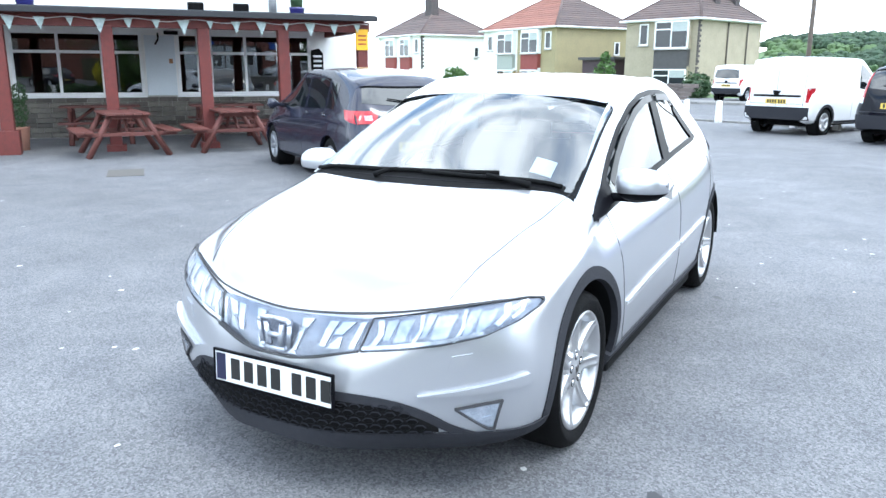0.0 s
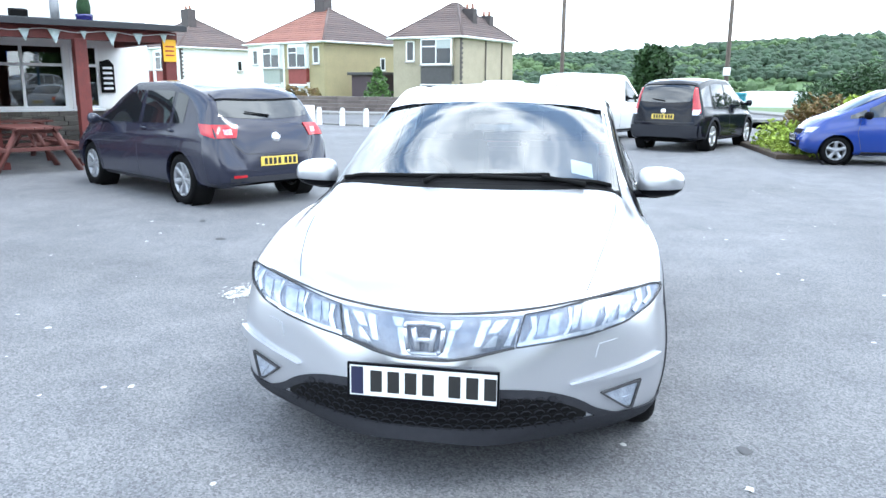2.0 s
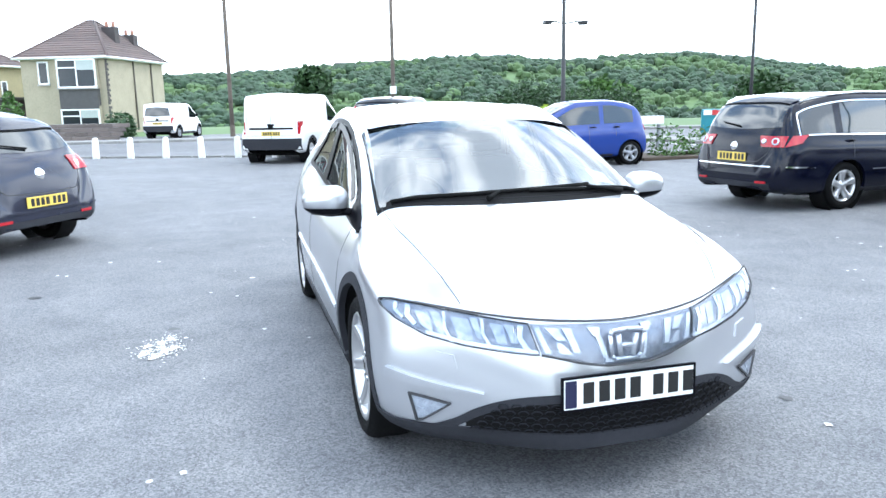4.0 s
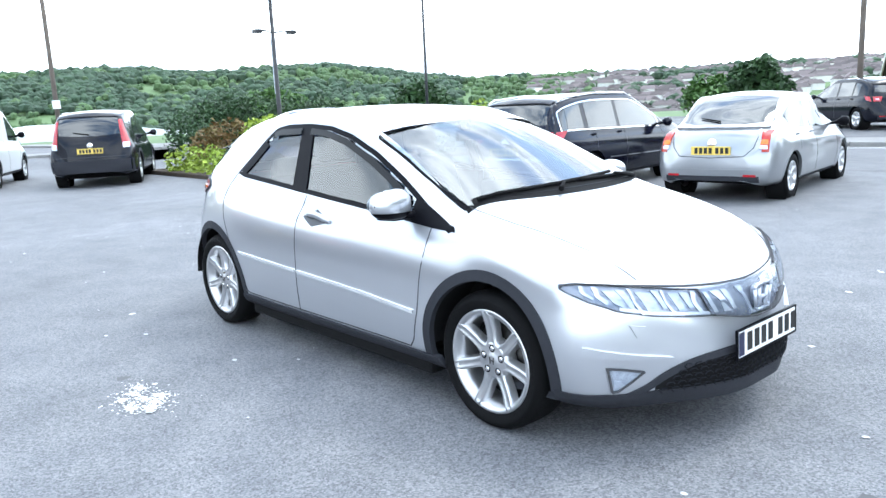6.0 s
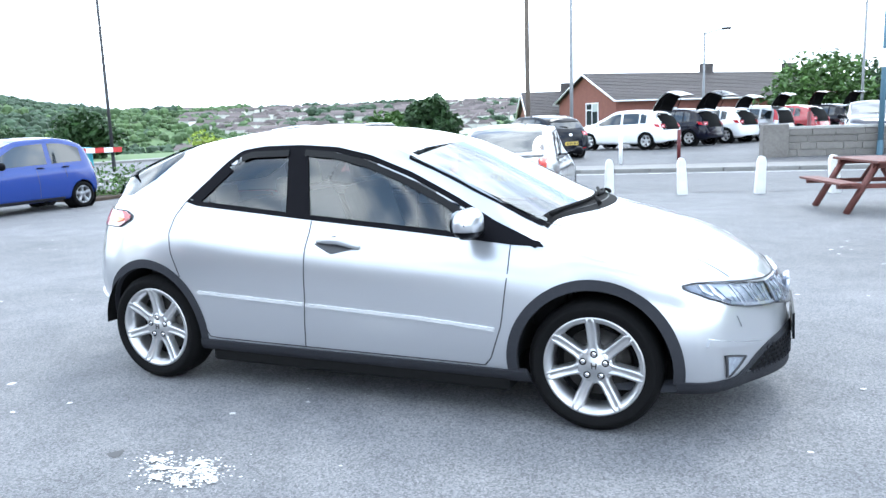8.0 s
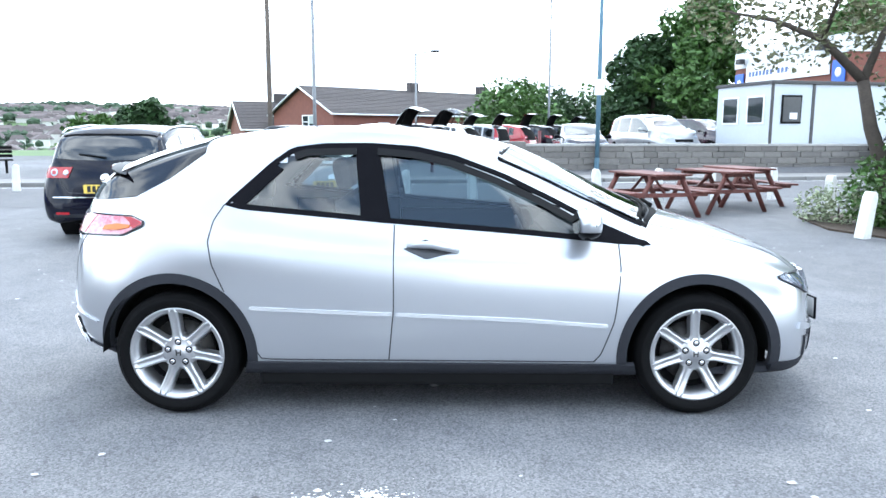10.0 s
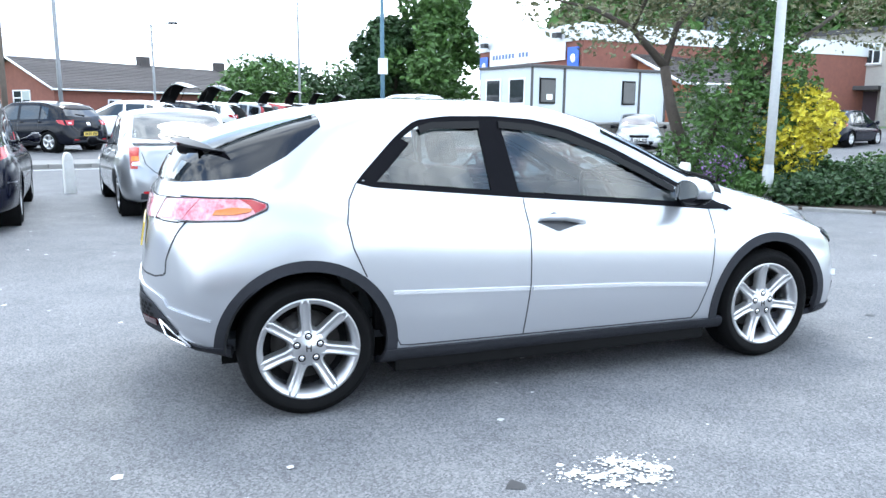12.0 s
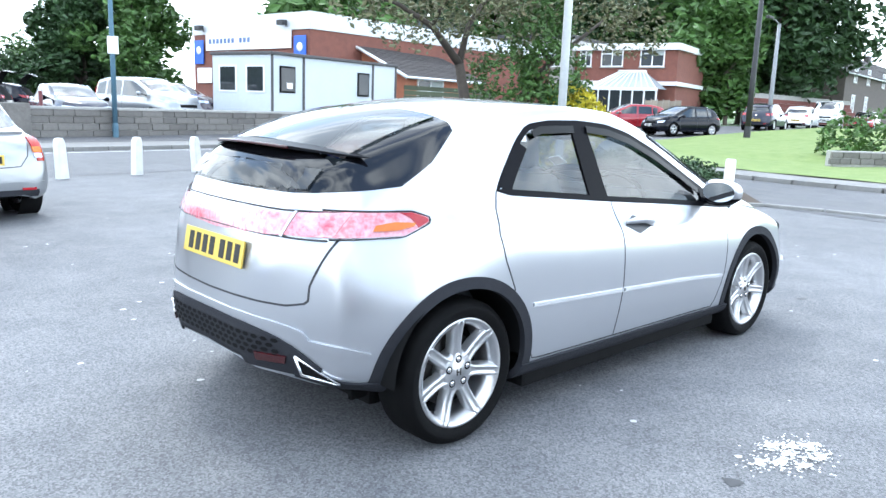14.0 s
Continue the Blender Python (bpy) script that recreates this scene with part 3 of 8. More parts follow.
    def in_back(c):
        return c.z > 1.06 and ((-1.76 < c.x < -1.24 and abs(c.y) < 0.50) or (c.x < -1.87 and 1.075 < c.z < 1.16 and abs(c.y) < 0.46))

    sh.cut([lambda c: abs(c.y) > 0.55 and c.z > 0.9 and (inside(rear_win, c.x, c.z) or inside(front_win, c.x, c.z)), in_screen, in_back,
            arch_hole(FRONT_AXLE, 0.325, 0.378), arch_hole(REAR_AXLE, 0.325, 0.378)])
    # black glazed tail: parted from the painted skin along its outline in the side view
    edge = [(-2.3, 1.035), (-1.85, 1.063), (-1.70, 1.078), (-1.555, 1.094), (-1.38, 1.186), (-1.205, 1.318)]
    for (xa, za), (xb, zb) in list(zip(edge, edge[1:])) + [((-1.212, 1.0), (-1.212, 1.5))]:
        near = [f for f in sh.bm.faces if f.calc_center_median().x < -1.15 and f.calc_center_median().z > 0.98]
        geom = set(near) | {e for f in near for e in f.edges} | {v for f in near for v in f.verts}
        bmesh.ops.bisect_plane(sh.bm, geom=list(geom), dist=1e-4, plane_co=(xa, 0, za), plane_no=(za - zb, 0, xb - xa))
    tail = sh.bm.copy()
    is_tail = lambda c: c.x < -1.212 and c.z > np.interp(c.x, *zip(*edge))
    bmesh.ops.delete(sh.bm, geom=[f for f in sh.bm.faces if is_tail(f.calc_center_median())], context="FACES")
    bmesh.ops.delete(tail, geom=[f for f in tail.faces if not is_tail(f.calc_center_median())], context="FACES")
    part("tail_glazing", tail, GLOSS_BLACK, car, "black glazed surround of the tailgate", smooth=True)
    part("body", sh.bm, SILVER, car, "silver painted steel body", smooth=True)

    for s, w in ((1, "l"), (-1, "r")):
        # black window surround with pillars, glass panes, wind deflectors
        part("window_surround", sh.ring(w, surround, 0.026, 110, 0.003), BLACK, car)
        part("centre_pillar", sh.patch(w, [(-0.44, 1.35), (-0.402, 0.99)], [(-0.318, 1.35), (-0.252, 0.985)], 14, 5, 0.0035), BLACK, car)
        part("mirror_triangle", sh.patch(w, [(0.715, 1.005), (0.80, 0.97), (1.045, 0.868)], [(0.70, 0.90), (0.85, 0.88), (1.04, 0.866)], 14, 5, 0.0035), BLACK, car)
        part("quarter_trim", sh.patch(w, [(-1.06, 1.08), (-0.85, 1.265)], [(-0.99, 1.055), (-0.80, 1.235)], 12, 4, 0.0035), BLACK, car)
        part("rear_side_window", sh.patch(w, [(-1.03, 1.05), (-0.87, 1.24), (-0.74, 1.33), (-0.40, 1.35)], [(-1.02, 1.035), (-0.66, 1.012), (-0.38, 0.985)], 26, 12, -0.004, 0.004, fair=True), GLASS, car)
        part("front_side_window", sh.patch(w, [(-0.36, 1.352), (-0.14, 1.335), (0.06, 1.292), (0.31, 1.20), (0.53, 1.095), (0.76, 0.985)], [(-0.30, 0.975), (0.3, 0.925), (0.78, 0.885)], 32, 12, -0.004, 0.004, fair=True), GLASS, car)
        part("wind_deflector", sh.strip(w, [(-0.325, 1.322), (-0.14, 1.306), (0.05, 1.262), (0.28, 1.175), (0.5, 1.072), (0.68, 0.975)], 0.034, 40, 0.014, 0.004), mat("smoked_plastic", (0.008, 0.008, 0.009), 0.3, 0, 0.1, 10, spec=0.15), car)
        part("wind_deflector", sh.strip(w, [(-0.745, 1.296), (-0.68, 1.316), (-0.43, 1.322)], 0.034, 24, 0.014, 0.004), mat("smoked_plastic"), car)
        # arches, sill
        for x0, a0, a1 in ((FRONT_AXLE, -8, 196), (REAR_AXLE, -16, 183)):
            part("arch_cladding", sh.patch(w, ring_pts(x0, 0.322, 0.412, a0, a1, 60), ring_pts(x0, 0.322, 0.362, a0, a1, 60), 60, 5, 0.004, 0.03), TRIM, car)
        part("side_sill", sh.patch(w, [(-0.97, 0.285), (0.97, 0.272)], [(-1.0, 0.20), (1.0, 0.19)], 40, 5, 0.012, 0.03), TRIM, car)
        # shut lines
        for pts in ([(-0.235, 0.965), (-0.235, 0.56), (-0.262, 0.292)], [(0.885, 0.872), (0.888, 0.75), (0.86, 0.5), (0.785, 0.285), (-0.90, 0.297), (-0.955, 0.40)],
                    [(-1.085, 1.062), (-1.128, 0.99), (-1.148, 0.89), (-1.127, 0.78), (-1.068, 0.645)]):
            part("door_seam", sh.strip(w, pts, 0.0065, 44, 0.0012, 0.006), SEAM, car)
        part("side_moulding", sh.strip(w, [(-0.945, 0.563), (-0.245, 0.533)], 0.017, 30, 0.009, 0.016), mat("bright_moulding", (0.78, 0.79, 0.8), 0.2, 0.6, 0.03, 10), car)
        part("side_moulding", sh.strip(w, [(-0.225, 0.532), (0.40, 0.505), (0.825, 0.474)], 0.017, 30, 0.009, 0.016), mat("bright_moulding"), car)
        # door handle over its recess, whose shade is put into a dark grey patch
        hd = part("handle_recess", sh.patch(w, [(-0.185, 0.853), (-0.08, 0.895), (0.075, 0.84)], [(-0.185, 0.851), (-0.075, 0.803), (0.075, 0.838)], 18, 6, 0.002, 0.006), mat("handle_shadow_grey", (0.05, 0.052, 0.058), 0.4, 0.2, 0.3, 10), car)
        p0, n0 = sh.on(w, -0.17, 0.862)
        p1, n1 = sh.on(w, -0.04, 0.858)
        p2, n2 = sh.on(w, 0.085, 0.838)
        part("door_handle", tube([p0 + n0 * 0.008, p0.lerp(p1, 0.5) + n0 * 0.026, p1 + n1 * 0.03, p1.lerp(p2, 0.6) + n1 * 0.024, p2 + n2 * 0.006], [0.008, 0.014, 0.016, 0.015, 0.008], 10, flat=1.3), SILVER, hd)
        # door mirror: stalk, shell, glass, indicator
        mir = new("door_mirror")
        mir.parent, mir.matrix_basis = car, Matrix.Translation((0.70, s * 0.885, 0.985))
        bm = bmesh.new()
        bmesh.ops.create_uvsphere(bm, u_segments=28, v_segments=18, radius=1)
        for v in bm.verts:
            x, y, z = v.co
            sq = lambda q, e: math.copysign(abs(q) ** e, q)
            v.co = (0.075 * sq(x, 0.8) + (0.02 if x < 0 else 0.0), 0.115 * sq(y, 0.75), 0.073 * sq(z, 0.8) * (1 - 0.16 * y * s))
            if v.co.x < -0.045:
                v.co.x = -0.045
        part("mirror_shell", bm, SILVER, mir, "silver painted mirror shell", smooth=True)
        under = bm_low(s)
        part("mirror_cover", under, BLACK, mir, smooth=True)
        part("mirror_foot", tube([(0.03, -s * 0.16, -0.065), (0.02, -s * 0.10, -0.06), (0.0, -s * 0.02, -0.062), (0.0, s * 0.07, -0.055)], [0.022, 0.02, 0.022, 0.012], 10), BLACK, mir)
        bm = bmesh.new()
        bmesh.ops.create_circle(bm, cap_ends=True, segments=28, radius=1, matrix=pose(-0.0465, 0, 0.002, 0, -90, 0) @ Matrix.Diagonal((0.058, 0.098, 1, 1)))
        part("mirror_glass", bm, mat("mirror_face", (0.75, 0.78, 0.8), 0.02, 1.0, 0.02, 10), mir)
        part("mirror_indicator", tube([(0.068, s * 0.01, -0.004), (0.055, s * 0.07, 0.0), (0.025, s * 0.108, 0.004)], 0.0065, 8), BLACK, mir)
        # headlamp: dark bed, reflector bowls, clear lens
        lamp = new("headlamp")
        lamp.parent = car
        up = [(s * 0.335, 0.655), (s * 0.45, 0.672), (s * 0.58, 0.692), (s * 0.70, 0.711), (s * 0.775, 0.720), (s * 0.812, 0.716)]
        dn = [(s * 0.308, 0.548), (s * 0.43, 0.562), (s * 0.56, 0.582), (s * 0.68, 0.612), (s * 0.77, 0.658), (s * 0.815, 0.700)]
        part("lamp_bed", sh.patch("f", up, dn, 34, 8, 0.001, 0.006), LAMP_BED, lamp)
        for y0, y1, lift, drop in ((0.378, 0.408, 0.006, 0.020), (0.414, 0.455, 0.010, 0.012), (0.496, 0.520, 0.004, 0.022), (0.526, 0.584, 0.012, 0.014), (0.620, 0.650, 0.006, 0.016), (0.656, 0.700, 0.014, 0.008)):
            hi, lo = [0.650 + 0.155 * (y - 0.345) - lift for y in (y0, y1)], [0.566 + 0.10 * (y - 0.345) + 0.45 * max(0.0, y - 0.62) + drop for y in (y0, y1)]
            part("reflector_facet", sh.patch("f", [(s * (y0 + 0.006), hi[0]), (s * (y1 + 0.008), hi[1])], [(s * y0, lo[0]), (s * (y1 - 0.008), lo[1])], 8, 6, 0.005 + 0.003 * math.sin(y0 * 90), 0.008), FACET, lamp)
        for k, (y0, wd) in enumerate(((0.352, 0.018), (0.475, 0.010), (0.60, 0.010), (0.715, 0.016), (0.752, 0.010))):
            z1, z2 = 0.648 + 0.155 * (y0 - 0.345), 0.566 + 0.10 * (y0 - 0.345) + 0.45 * max(0.0, y0 - 0.62)
            part("lamp_fin", sh.strip("f", [(s * (y0 + 0.010), z1), (s * (y0 + 0.018), (z1 + z2) / 2), (s * (y0 - 0.004), z2)], wd, 12, 0.0085, 0.008), LAMP_W, lamp)
        part("lamp_sill", sh.strip("f", [(a, b + 0.012) for a, b in dn[:4]], 0.012, 24, 0.0085, 0.008), LAMP_W, lamp)
        part("lamp_lens", sh.patch("f", up, dn, 34, 8, 0.0105, 0.011), LENS, lamp)
        part("lamp_seal", sh.strip("f", up + dn[::-1] + [up[0]], 0.003, 80, 0.011, 0.013), SEAM, lamp)
        # fog lamp with bright frame, bumper blade, washer cap
        tri = [(s * 0.750, 0.398), (s * 0.70, 0.389), (s * 0.605, 0.366), (s * 0.70, 0.292), (s * 0.724, 0.287)]
        fog = new("fog_lamp")
        fog.parent = car
        part("fog_bed", sh.patch("f", [(s * 0.748, 0.396), (s * 0.70, 0.387), (s * 0.61, 0.366)], [(s * 0.724, 0.289), (s * 0.70, 0.294), (s * 0.62, 0.360)], 14, 8, 0.003, 0.01), LAMP_W, fog)
        for c0, c1, z0, z1 in ((0.655, 0.732, 0.378, 0.345), (0.69, 0.725, 0.335, 0.302)):
            part("fog_reflector", sh.patch("f", [(s * c0, z0), (s * c1, z0 + 0.01)], [(s * (c0 + 0.02), z1), (s * (c1 - 0.008), z1)], 8, 5, 0.006, 0.006), LAMP_W, fog)
        part("fog_lens", sh.patch("f", [(s * 0.745, 0.393), (s * 0.70, 0.385), (s * 0.615, 0.365)], [(s * 0.722, 0.292), (s * 0.703, 0.296), (s * 0.625, 0.360)], 14, 8, 0.010, 0.008), LENS, fog)
        part("fog_frame", sh.ring("f", tri, 0.0065, 60, 0.011, 0.02), SEAM, fog)
        part("bumper_blade", sh.patch("f", [(s * 0.50, 0.412), (s * 0.61, 0.432), (s * 0.72, 0.458), (s * 0.81, 0.485)], [(s * 0.50, 0.410), (s * 0.63, 0.418), (s * 0.74, 0.434), (s * 0.818, 0.452)], 28, 5, 0.020, 0.032), SILVER, car)
        part("washer_cap", sh.patch("f", [(s * 0.655, 0.558), (s * 0.595, 0.546)], [(s * 0.632, 0.505), (s * 0.585, 0.498)], 10, 6, 0.006, 0.01), SILVER, car)
        part("bonnet_seam", sh.strip("t", [(1.03, s * 0.665), (1.3, s * 0.652), (1.6, s * 0.61), (1.78, s * 0.572), (1.86, s * 0.545)], 0.0028, 40, 0.0012, 0.006), SEAM, car)
        # rear lamp, exhaust trim, rear bumper blade
        rl = new("tail_lamp")
        rl.parent = car
        inn = part("red_lens", sh.patch("b", [(s * 0.47, 0.985), (s * 0.64, 0.996)], [(s * 0.445, 0.90), (s * 0.625, 0.905)], 20, 6, 0.012, 0.02), PINK_LENS, rl, "pale red rear lamp lens")
        part("amber_lens", sh.patch(w, [(-1.70, 0.950), (-1.63, 0.962), (-1.55, 0.958)], [(-1.715, 0.928), (-1.63, 0.930), (-1.56, 0.944)], 16, 6, 0.0165, 0.02), AMBER, rl)
        part("side_lens", sh.patch(w, [(-1.845, 0.998), (-1.55, 0.997), (-1.492, 0.978)], [(-1.862, 0.904), (-1.6, 0.912), (-1.492, 0.960)], 24, 6, 0.009, 0.02), PINK_LENS, rl)
        part("red_tip", sh.patch(w, [(-1.60, 0.997), (-1.55, 0.995), (-1.496, 0.976)], [(-1.56, 0.975), (-1.54, 0.94), (-1.496, 0.962)], 12, 4, 0.012, 0.02), RED_LENS, rl)
        part("lamp_seal", sh.strip(w, [(-1.84, 1.003), (-1.55, 1.003), (-1.482, 0.978), (-1.488, 0.956), (-1.6, 0.907), (-1.855, 0.898)], 0.004, 50, 0.011, 0.016), SEAM, rl)
        part("rear_blade", sh.patch(w, [(-1.925, 0.510), (-1.84, 0.492), (-1.752, 0.466)], [(-1.918, 0.482), (-1.84, 0.460), (-1.752, 0.461)], 18, 4, 0.012, 0.02), SILVER, car)
        tri3 = [q0 + q1 * 0.02 for q0, q1 in (sh.on("b", s * 0.54, 0.445), sh.on(w, -1.83, 0.345), sh.on("b", s * 0.55, 0.37))]
        ex = part("exhaust_trim", tube(tri3 + [tri3[0]], 0.0065, 8), CHROME, car)
        mouth = bmesh.new()
        fr3 = [mouth.verts.new(p + Vector((0.003, 0, 0))) for p in tri3]
        bk3 = [mouth.verts.new(p + Vector((0.09, -s * 0.03, 0))) for p in tri3]
        mouth.faces.new(fr3)
        for k in range(3):
            mouth.faces.new((fr3[k], fr3[(k + 1) % 3], bk3[(k + 1) % 3], bk3[k]))
        part("exhaust_mouth", mouth, MATT_BLACK, ex)
        part("hatch_seam", sh.strip("b", [(s * 0.655, 1.0), (s * 0.64, 0.90), (s * 0.585, 0.72), (s * 0.585, 0.655), (s * 0.50, 0.635), (0, 0.625)], 0.008, 50, 0.0015, 0.006), SEAM, car)
        part("rear_reflector", sh.patch("b", [(s * 0.36, 0.43), (s * 0.50, 0.435)], [(s * 0.36, 0.40), (s * 0.49, 0.405)], 10, 3, 0.018, 0.02), DEEP_RED, car)
        for x0 in (FRONT_AXLE, REAR_AXLE):
            car_wheel(car, x0, s * 0.736, 0.316, 0.218, 0.236, 7, w, ALLOY, True)
            well = lathe([(0.37, -0.14), (0.37, 0.15)], 40)
            bmesh.ops.delete(well, geom=[v for v in well.verts if v.co.z < -0.03], context="VERTS")
            bmesh.ops.translate(well, vec=(x0, s * 0.70, 0.325), verts=well.verts[:])
            add_box(well, (x0 - 0.37, s * 0.55 - 0.01, 0.2), (x0 + 0.37, s * 0.55 + 0.01, 0.72))
            part("wheel_well", well, MATT_BLACK, car)
    # windscreen, cowl, rear glass, spoiler
    ys = np.linspace(-1, 1, 25)
    top_e = [(0.40 - 0.11 * t * t, 0.612 * t) for t in ys]
    low_e = [(1.18 - 0.15 * t * t, 0.675 * t) for t in ys]
    part("windscreen", sh.patch("t", top_e, low_e, 41, 24, -0.003, 0.004, fair=True), SCREEN, car)
    part("windscreen_seal", sh.strip("t", top_e + [(0.55, 0.628), (0.8, 0.658)] + low_e[::-1] + [(0.8, -0.658), (0.55, -0.628), top_e[0]], 0.008, 120, 0.003, 0.008), BLACK, car)
    for s in (1, -1):
        part("screen_edge", sh.strip("t", [(0.29, s * 0.606), (0.6, s * 0.636), (0.85, s * 0.665), (1.02, s * 0.682)], 0.009, 40, 0.0035, 0.008), BLACK, car)
    part("scuttle", sh.patch("t", [(1.13 - 0.14 * t * t, 0.672 * t) for t in ys], [(1.235 - 0.19 * t * t, 0.69 * t) for t in ys], 41, 5, 0.002, 0.01), MATT_BLACK, car)
    for y0, y1, lift, ya in ((-0.62, 0.36, 0.055, -0.20), (0.02, 0.63, 0.03, 0.52)):
        wp = new("wiper")
        wp.parent = car
        pts, arm = [], []
        for t in np.linspace(0, 1, 11):
            y = y0 + (y1 - y0) * t
            p, nr = sh.on("t", 1.165 - 0.15 * (y / 0.675) ** 2 - lift * (t if y0 < 0 else 1 - t), y)
            pts.append(p + nr * 0.013)
        part("wiper_blade", tube(pts, 0.0095, 8, flat=1.0), MATT_BLACK, wp)
        for t in np.linspace(0, 1, 5):
            y = ya + ((y0 + y1) / 2 - ya) * t
            p, nr = sh.on("t", 1.205 - 0.16 * (y / 0.675) ** 2 - 0.05 * t, y)
            arm.append(p + nr * (0.016 + 0.012 * t))
        part("wiper_arm", tube(arm, [0.013, 0.012, 0.010, 0.009, 0.007], 8), MATT_BLACK, wp)
    part("rear_window", sh.patch("t", [(-1.235, 0.505 * t) for t in ys], [(-1.78 + 0.05 * t * t, 0.51 * t) for t in ys], 33, 16, 0.007, 0.006, fair=True), GLASS_DARK, car)
    part("lower_rear_window", sh.patch("b", [(0.49 * t, 1.165 - 0.01 * t * t) for t in ys], [(0.48 * t, 1.066 + 0.012 * t * t) for t in ys], 33, 8, 0.006, 0.006, fair=True), GLASS_DARK, car)
    sp = new("spoiler")
    sp.parent = car
    bm = bmesh.new()
    wide, mid = sh.on("l", -1.62, 1.165)[0].y + 0.004, sh.on("t", -1.79, 0)[0].z
    rows = []
    for t in np.linspace(-1, 1, 33):
        x0, y, q = -1.83 + 0.19 * t * t, wide * t, 1 - 0.9 * t**6
        zs = mid - 0.040 * t * t
        rows.append([bm.verts.new(p) for p in ((x0 + 0.04 * q, y, zs + 0.010 * q), (x0, y, zs + 0.006 * q), (x0 - 0.05 * q, y, zs + 0.002), (x0 - 0.051 * q, y, zs - 0.010 * q), (x0, y, zs - 0.012 * q), (x0 + 0.04 * q, y, zs - 0.006 * q))])
    for a, b in zip(rows, rows[1:]):
        for k in range(6):
            bm.faces.new((a[k], b[k], b[(k + 1) % 6], a[(k + 1) % 6]))
    bm.faces.new(rows[0]), bm.faces.new(rows[-1][::-1])
    part("high_brake_light", tube([tuple((r[2].co + r[3].co) / 2 - Vector((0.002, 0, 0))) for r in rows[8:25]], 0.007, 6), DEEP_RED, sp)
    part("spoiler_blade", bm, BLACK, sp)
    # lens bar and badge across the nose
    gr_up = [(0.330 * t, 0.644 + 0.010 * abs(t)) for t in ys]
    gr_dn = [(0.303 * t, 0.508 if abs(t) < 0.30 else 0.508 + 0.042 * (abs(t) - 0.30) / 0.70) for t in ys]
    grille = new("grille_bar")
    grille.parent = car
    part("grille_bed", sh.patch("f", gr_up, gr_dn, 41, 7, 0.002, 0.008), LAMP_BED, grille)
    for s in (1, -1):
        for hi, lo in ((((0.300, 0.640), (0.318, 0.642)), ((0.268, 0.556), (0.290, 0.558))), (((0.238, 0.636), (0.282, 0.640)), ((0.214, 0.598), (0.246, 0.600))), (((0.190, 0.634), (0.222, 0.636)), ((0.168, 0.556), (0.190, 0.558))),
                       (((0.232, 0.590), (0.246, 0.592)), ((0.196, 0.552), (0.240, 0.556))), (((0.082, 0.632), (0.128, 0.634)), ((0.088, 0.606), (0.112, 0.606))), (((0.082, 0.604), (0.104, 0.604)), ((0.066, 0.530), (0.084, 0.532)))):
            part("bright_block", sh.patch("f", [(s * a, b) for a, b in hi], [(s * a, b) for a, b in lo], 6, 4, 0.009, 0.01), LAMP_W, grille)
    part("bright_block", sh.patch("f", [(-0.075, 0.532), (0.075, 0.532)], [(-0.085, 0.518), (0.085, 0.518)], 10, 3, 0.009, 0.01), LAMP_W, grille)
    bm = bmesh.new()
    sq = [(-0.062, 0.056), (0.0, 0.06), (0.062, 0.056), (0.068, 0.04), (0.058, -0.036), (0.046, -0.05), (-0.046, -0.05), (-0.058, -0.036), (-0.068, 0.04)]
    c0, cn = sh.on("f", 0, 0.580)
    for p, q in zip(sq, sq[1:] + sq[:1]):
        add_tube(bm, [(c0.x + 0.032, p[0], c0.z + p[1]), (c0.x + 0.032, q[0], c0.z + q[1])], 0.008, 8)
    for a, b in (((-0.036, 0.042), (-0.024, -0.038)), ((0.036, 0.042), (0.024, -0.038))):
        add_tube(bm, [(c0.x + 0.032, a[0], c0.z + a[1]), (c0.x + 0.032, b[0], c0.z + b[1])], 0.011, 8)
    add_tube(bm, [(c0.x + 0.032, -0.028, c0.z), (c0.x + 0.032, 0.028, c0.z)], 0.010, 8)
    part("front_badge", bm, LAMP_W, grille)
    part("badge_field", prism([(y * 0.96, c0.z + z * 0.96) for y, z in sq], c0.x + 0.010, c0.x + 0.027, "x"), LAMP_BED, grille)
    part("grille_cover", sh.patch("f", gr_up, gr_dn, 41, 7, 0.026, 0.028), LENS, grille)
    part("grille_seal", sh.strip("f", gr_dn, 0.007, 50, 0.027, 0.03), SEAM, grille)
    part("bonnet_edge", sh.strip("f", [(0.70 * t, 0.652 + 0.0 * t + 0.062 * abs(t) ** 1.6) for t in ys], 0.006, 90, 0.004, 0.01), SEAM, car)
    # lower grille, lip
    lg = new("lower_grille")
    lg.parent = car
    part("grille_recess", sh.patch("f", [(0.56 * t, 0.384 - 0.085 * abs(t) ** 5) for t in ys], [(0.56 * t, 0.252 + 0.028 * t * t) for t in ys], 41, 8, 0.005, 0.01), MATT_BLACK, lg)
    part("grille_frame", sh.strip("f", [(0.74, 0.250), (0.66, 0.262)] + [(0.585 * t, 0.396 - 0.10 * abs(t) ** 5) for t in ys[::-1]] + [(-0.66, 0.262), (-0.74, 0.250)], 0.030, 70, 0.006, 0.02), TRIM, lg)
    bm = bmesh.new()
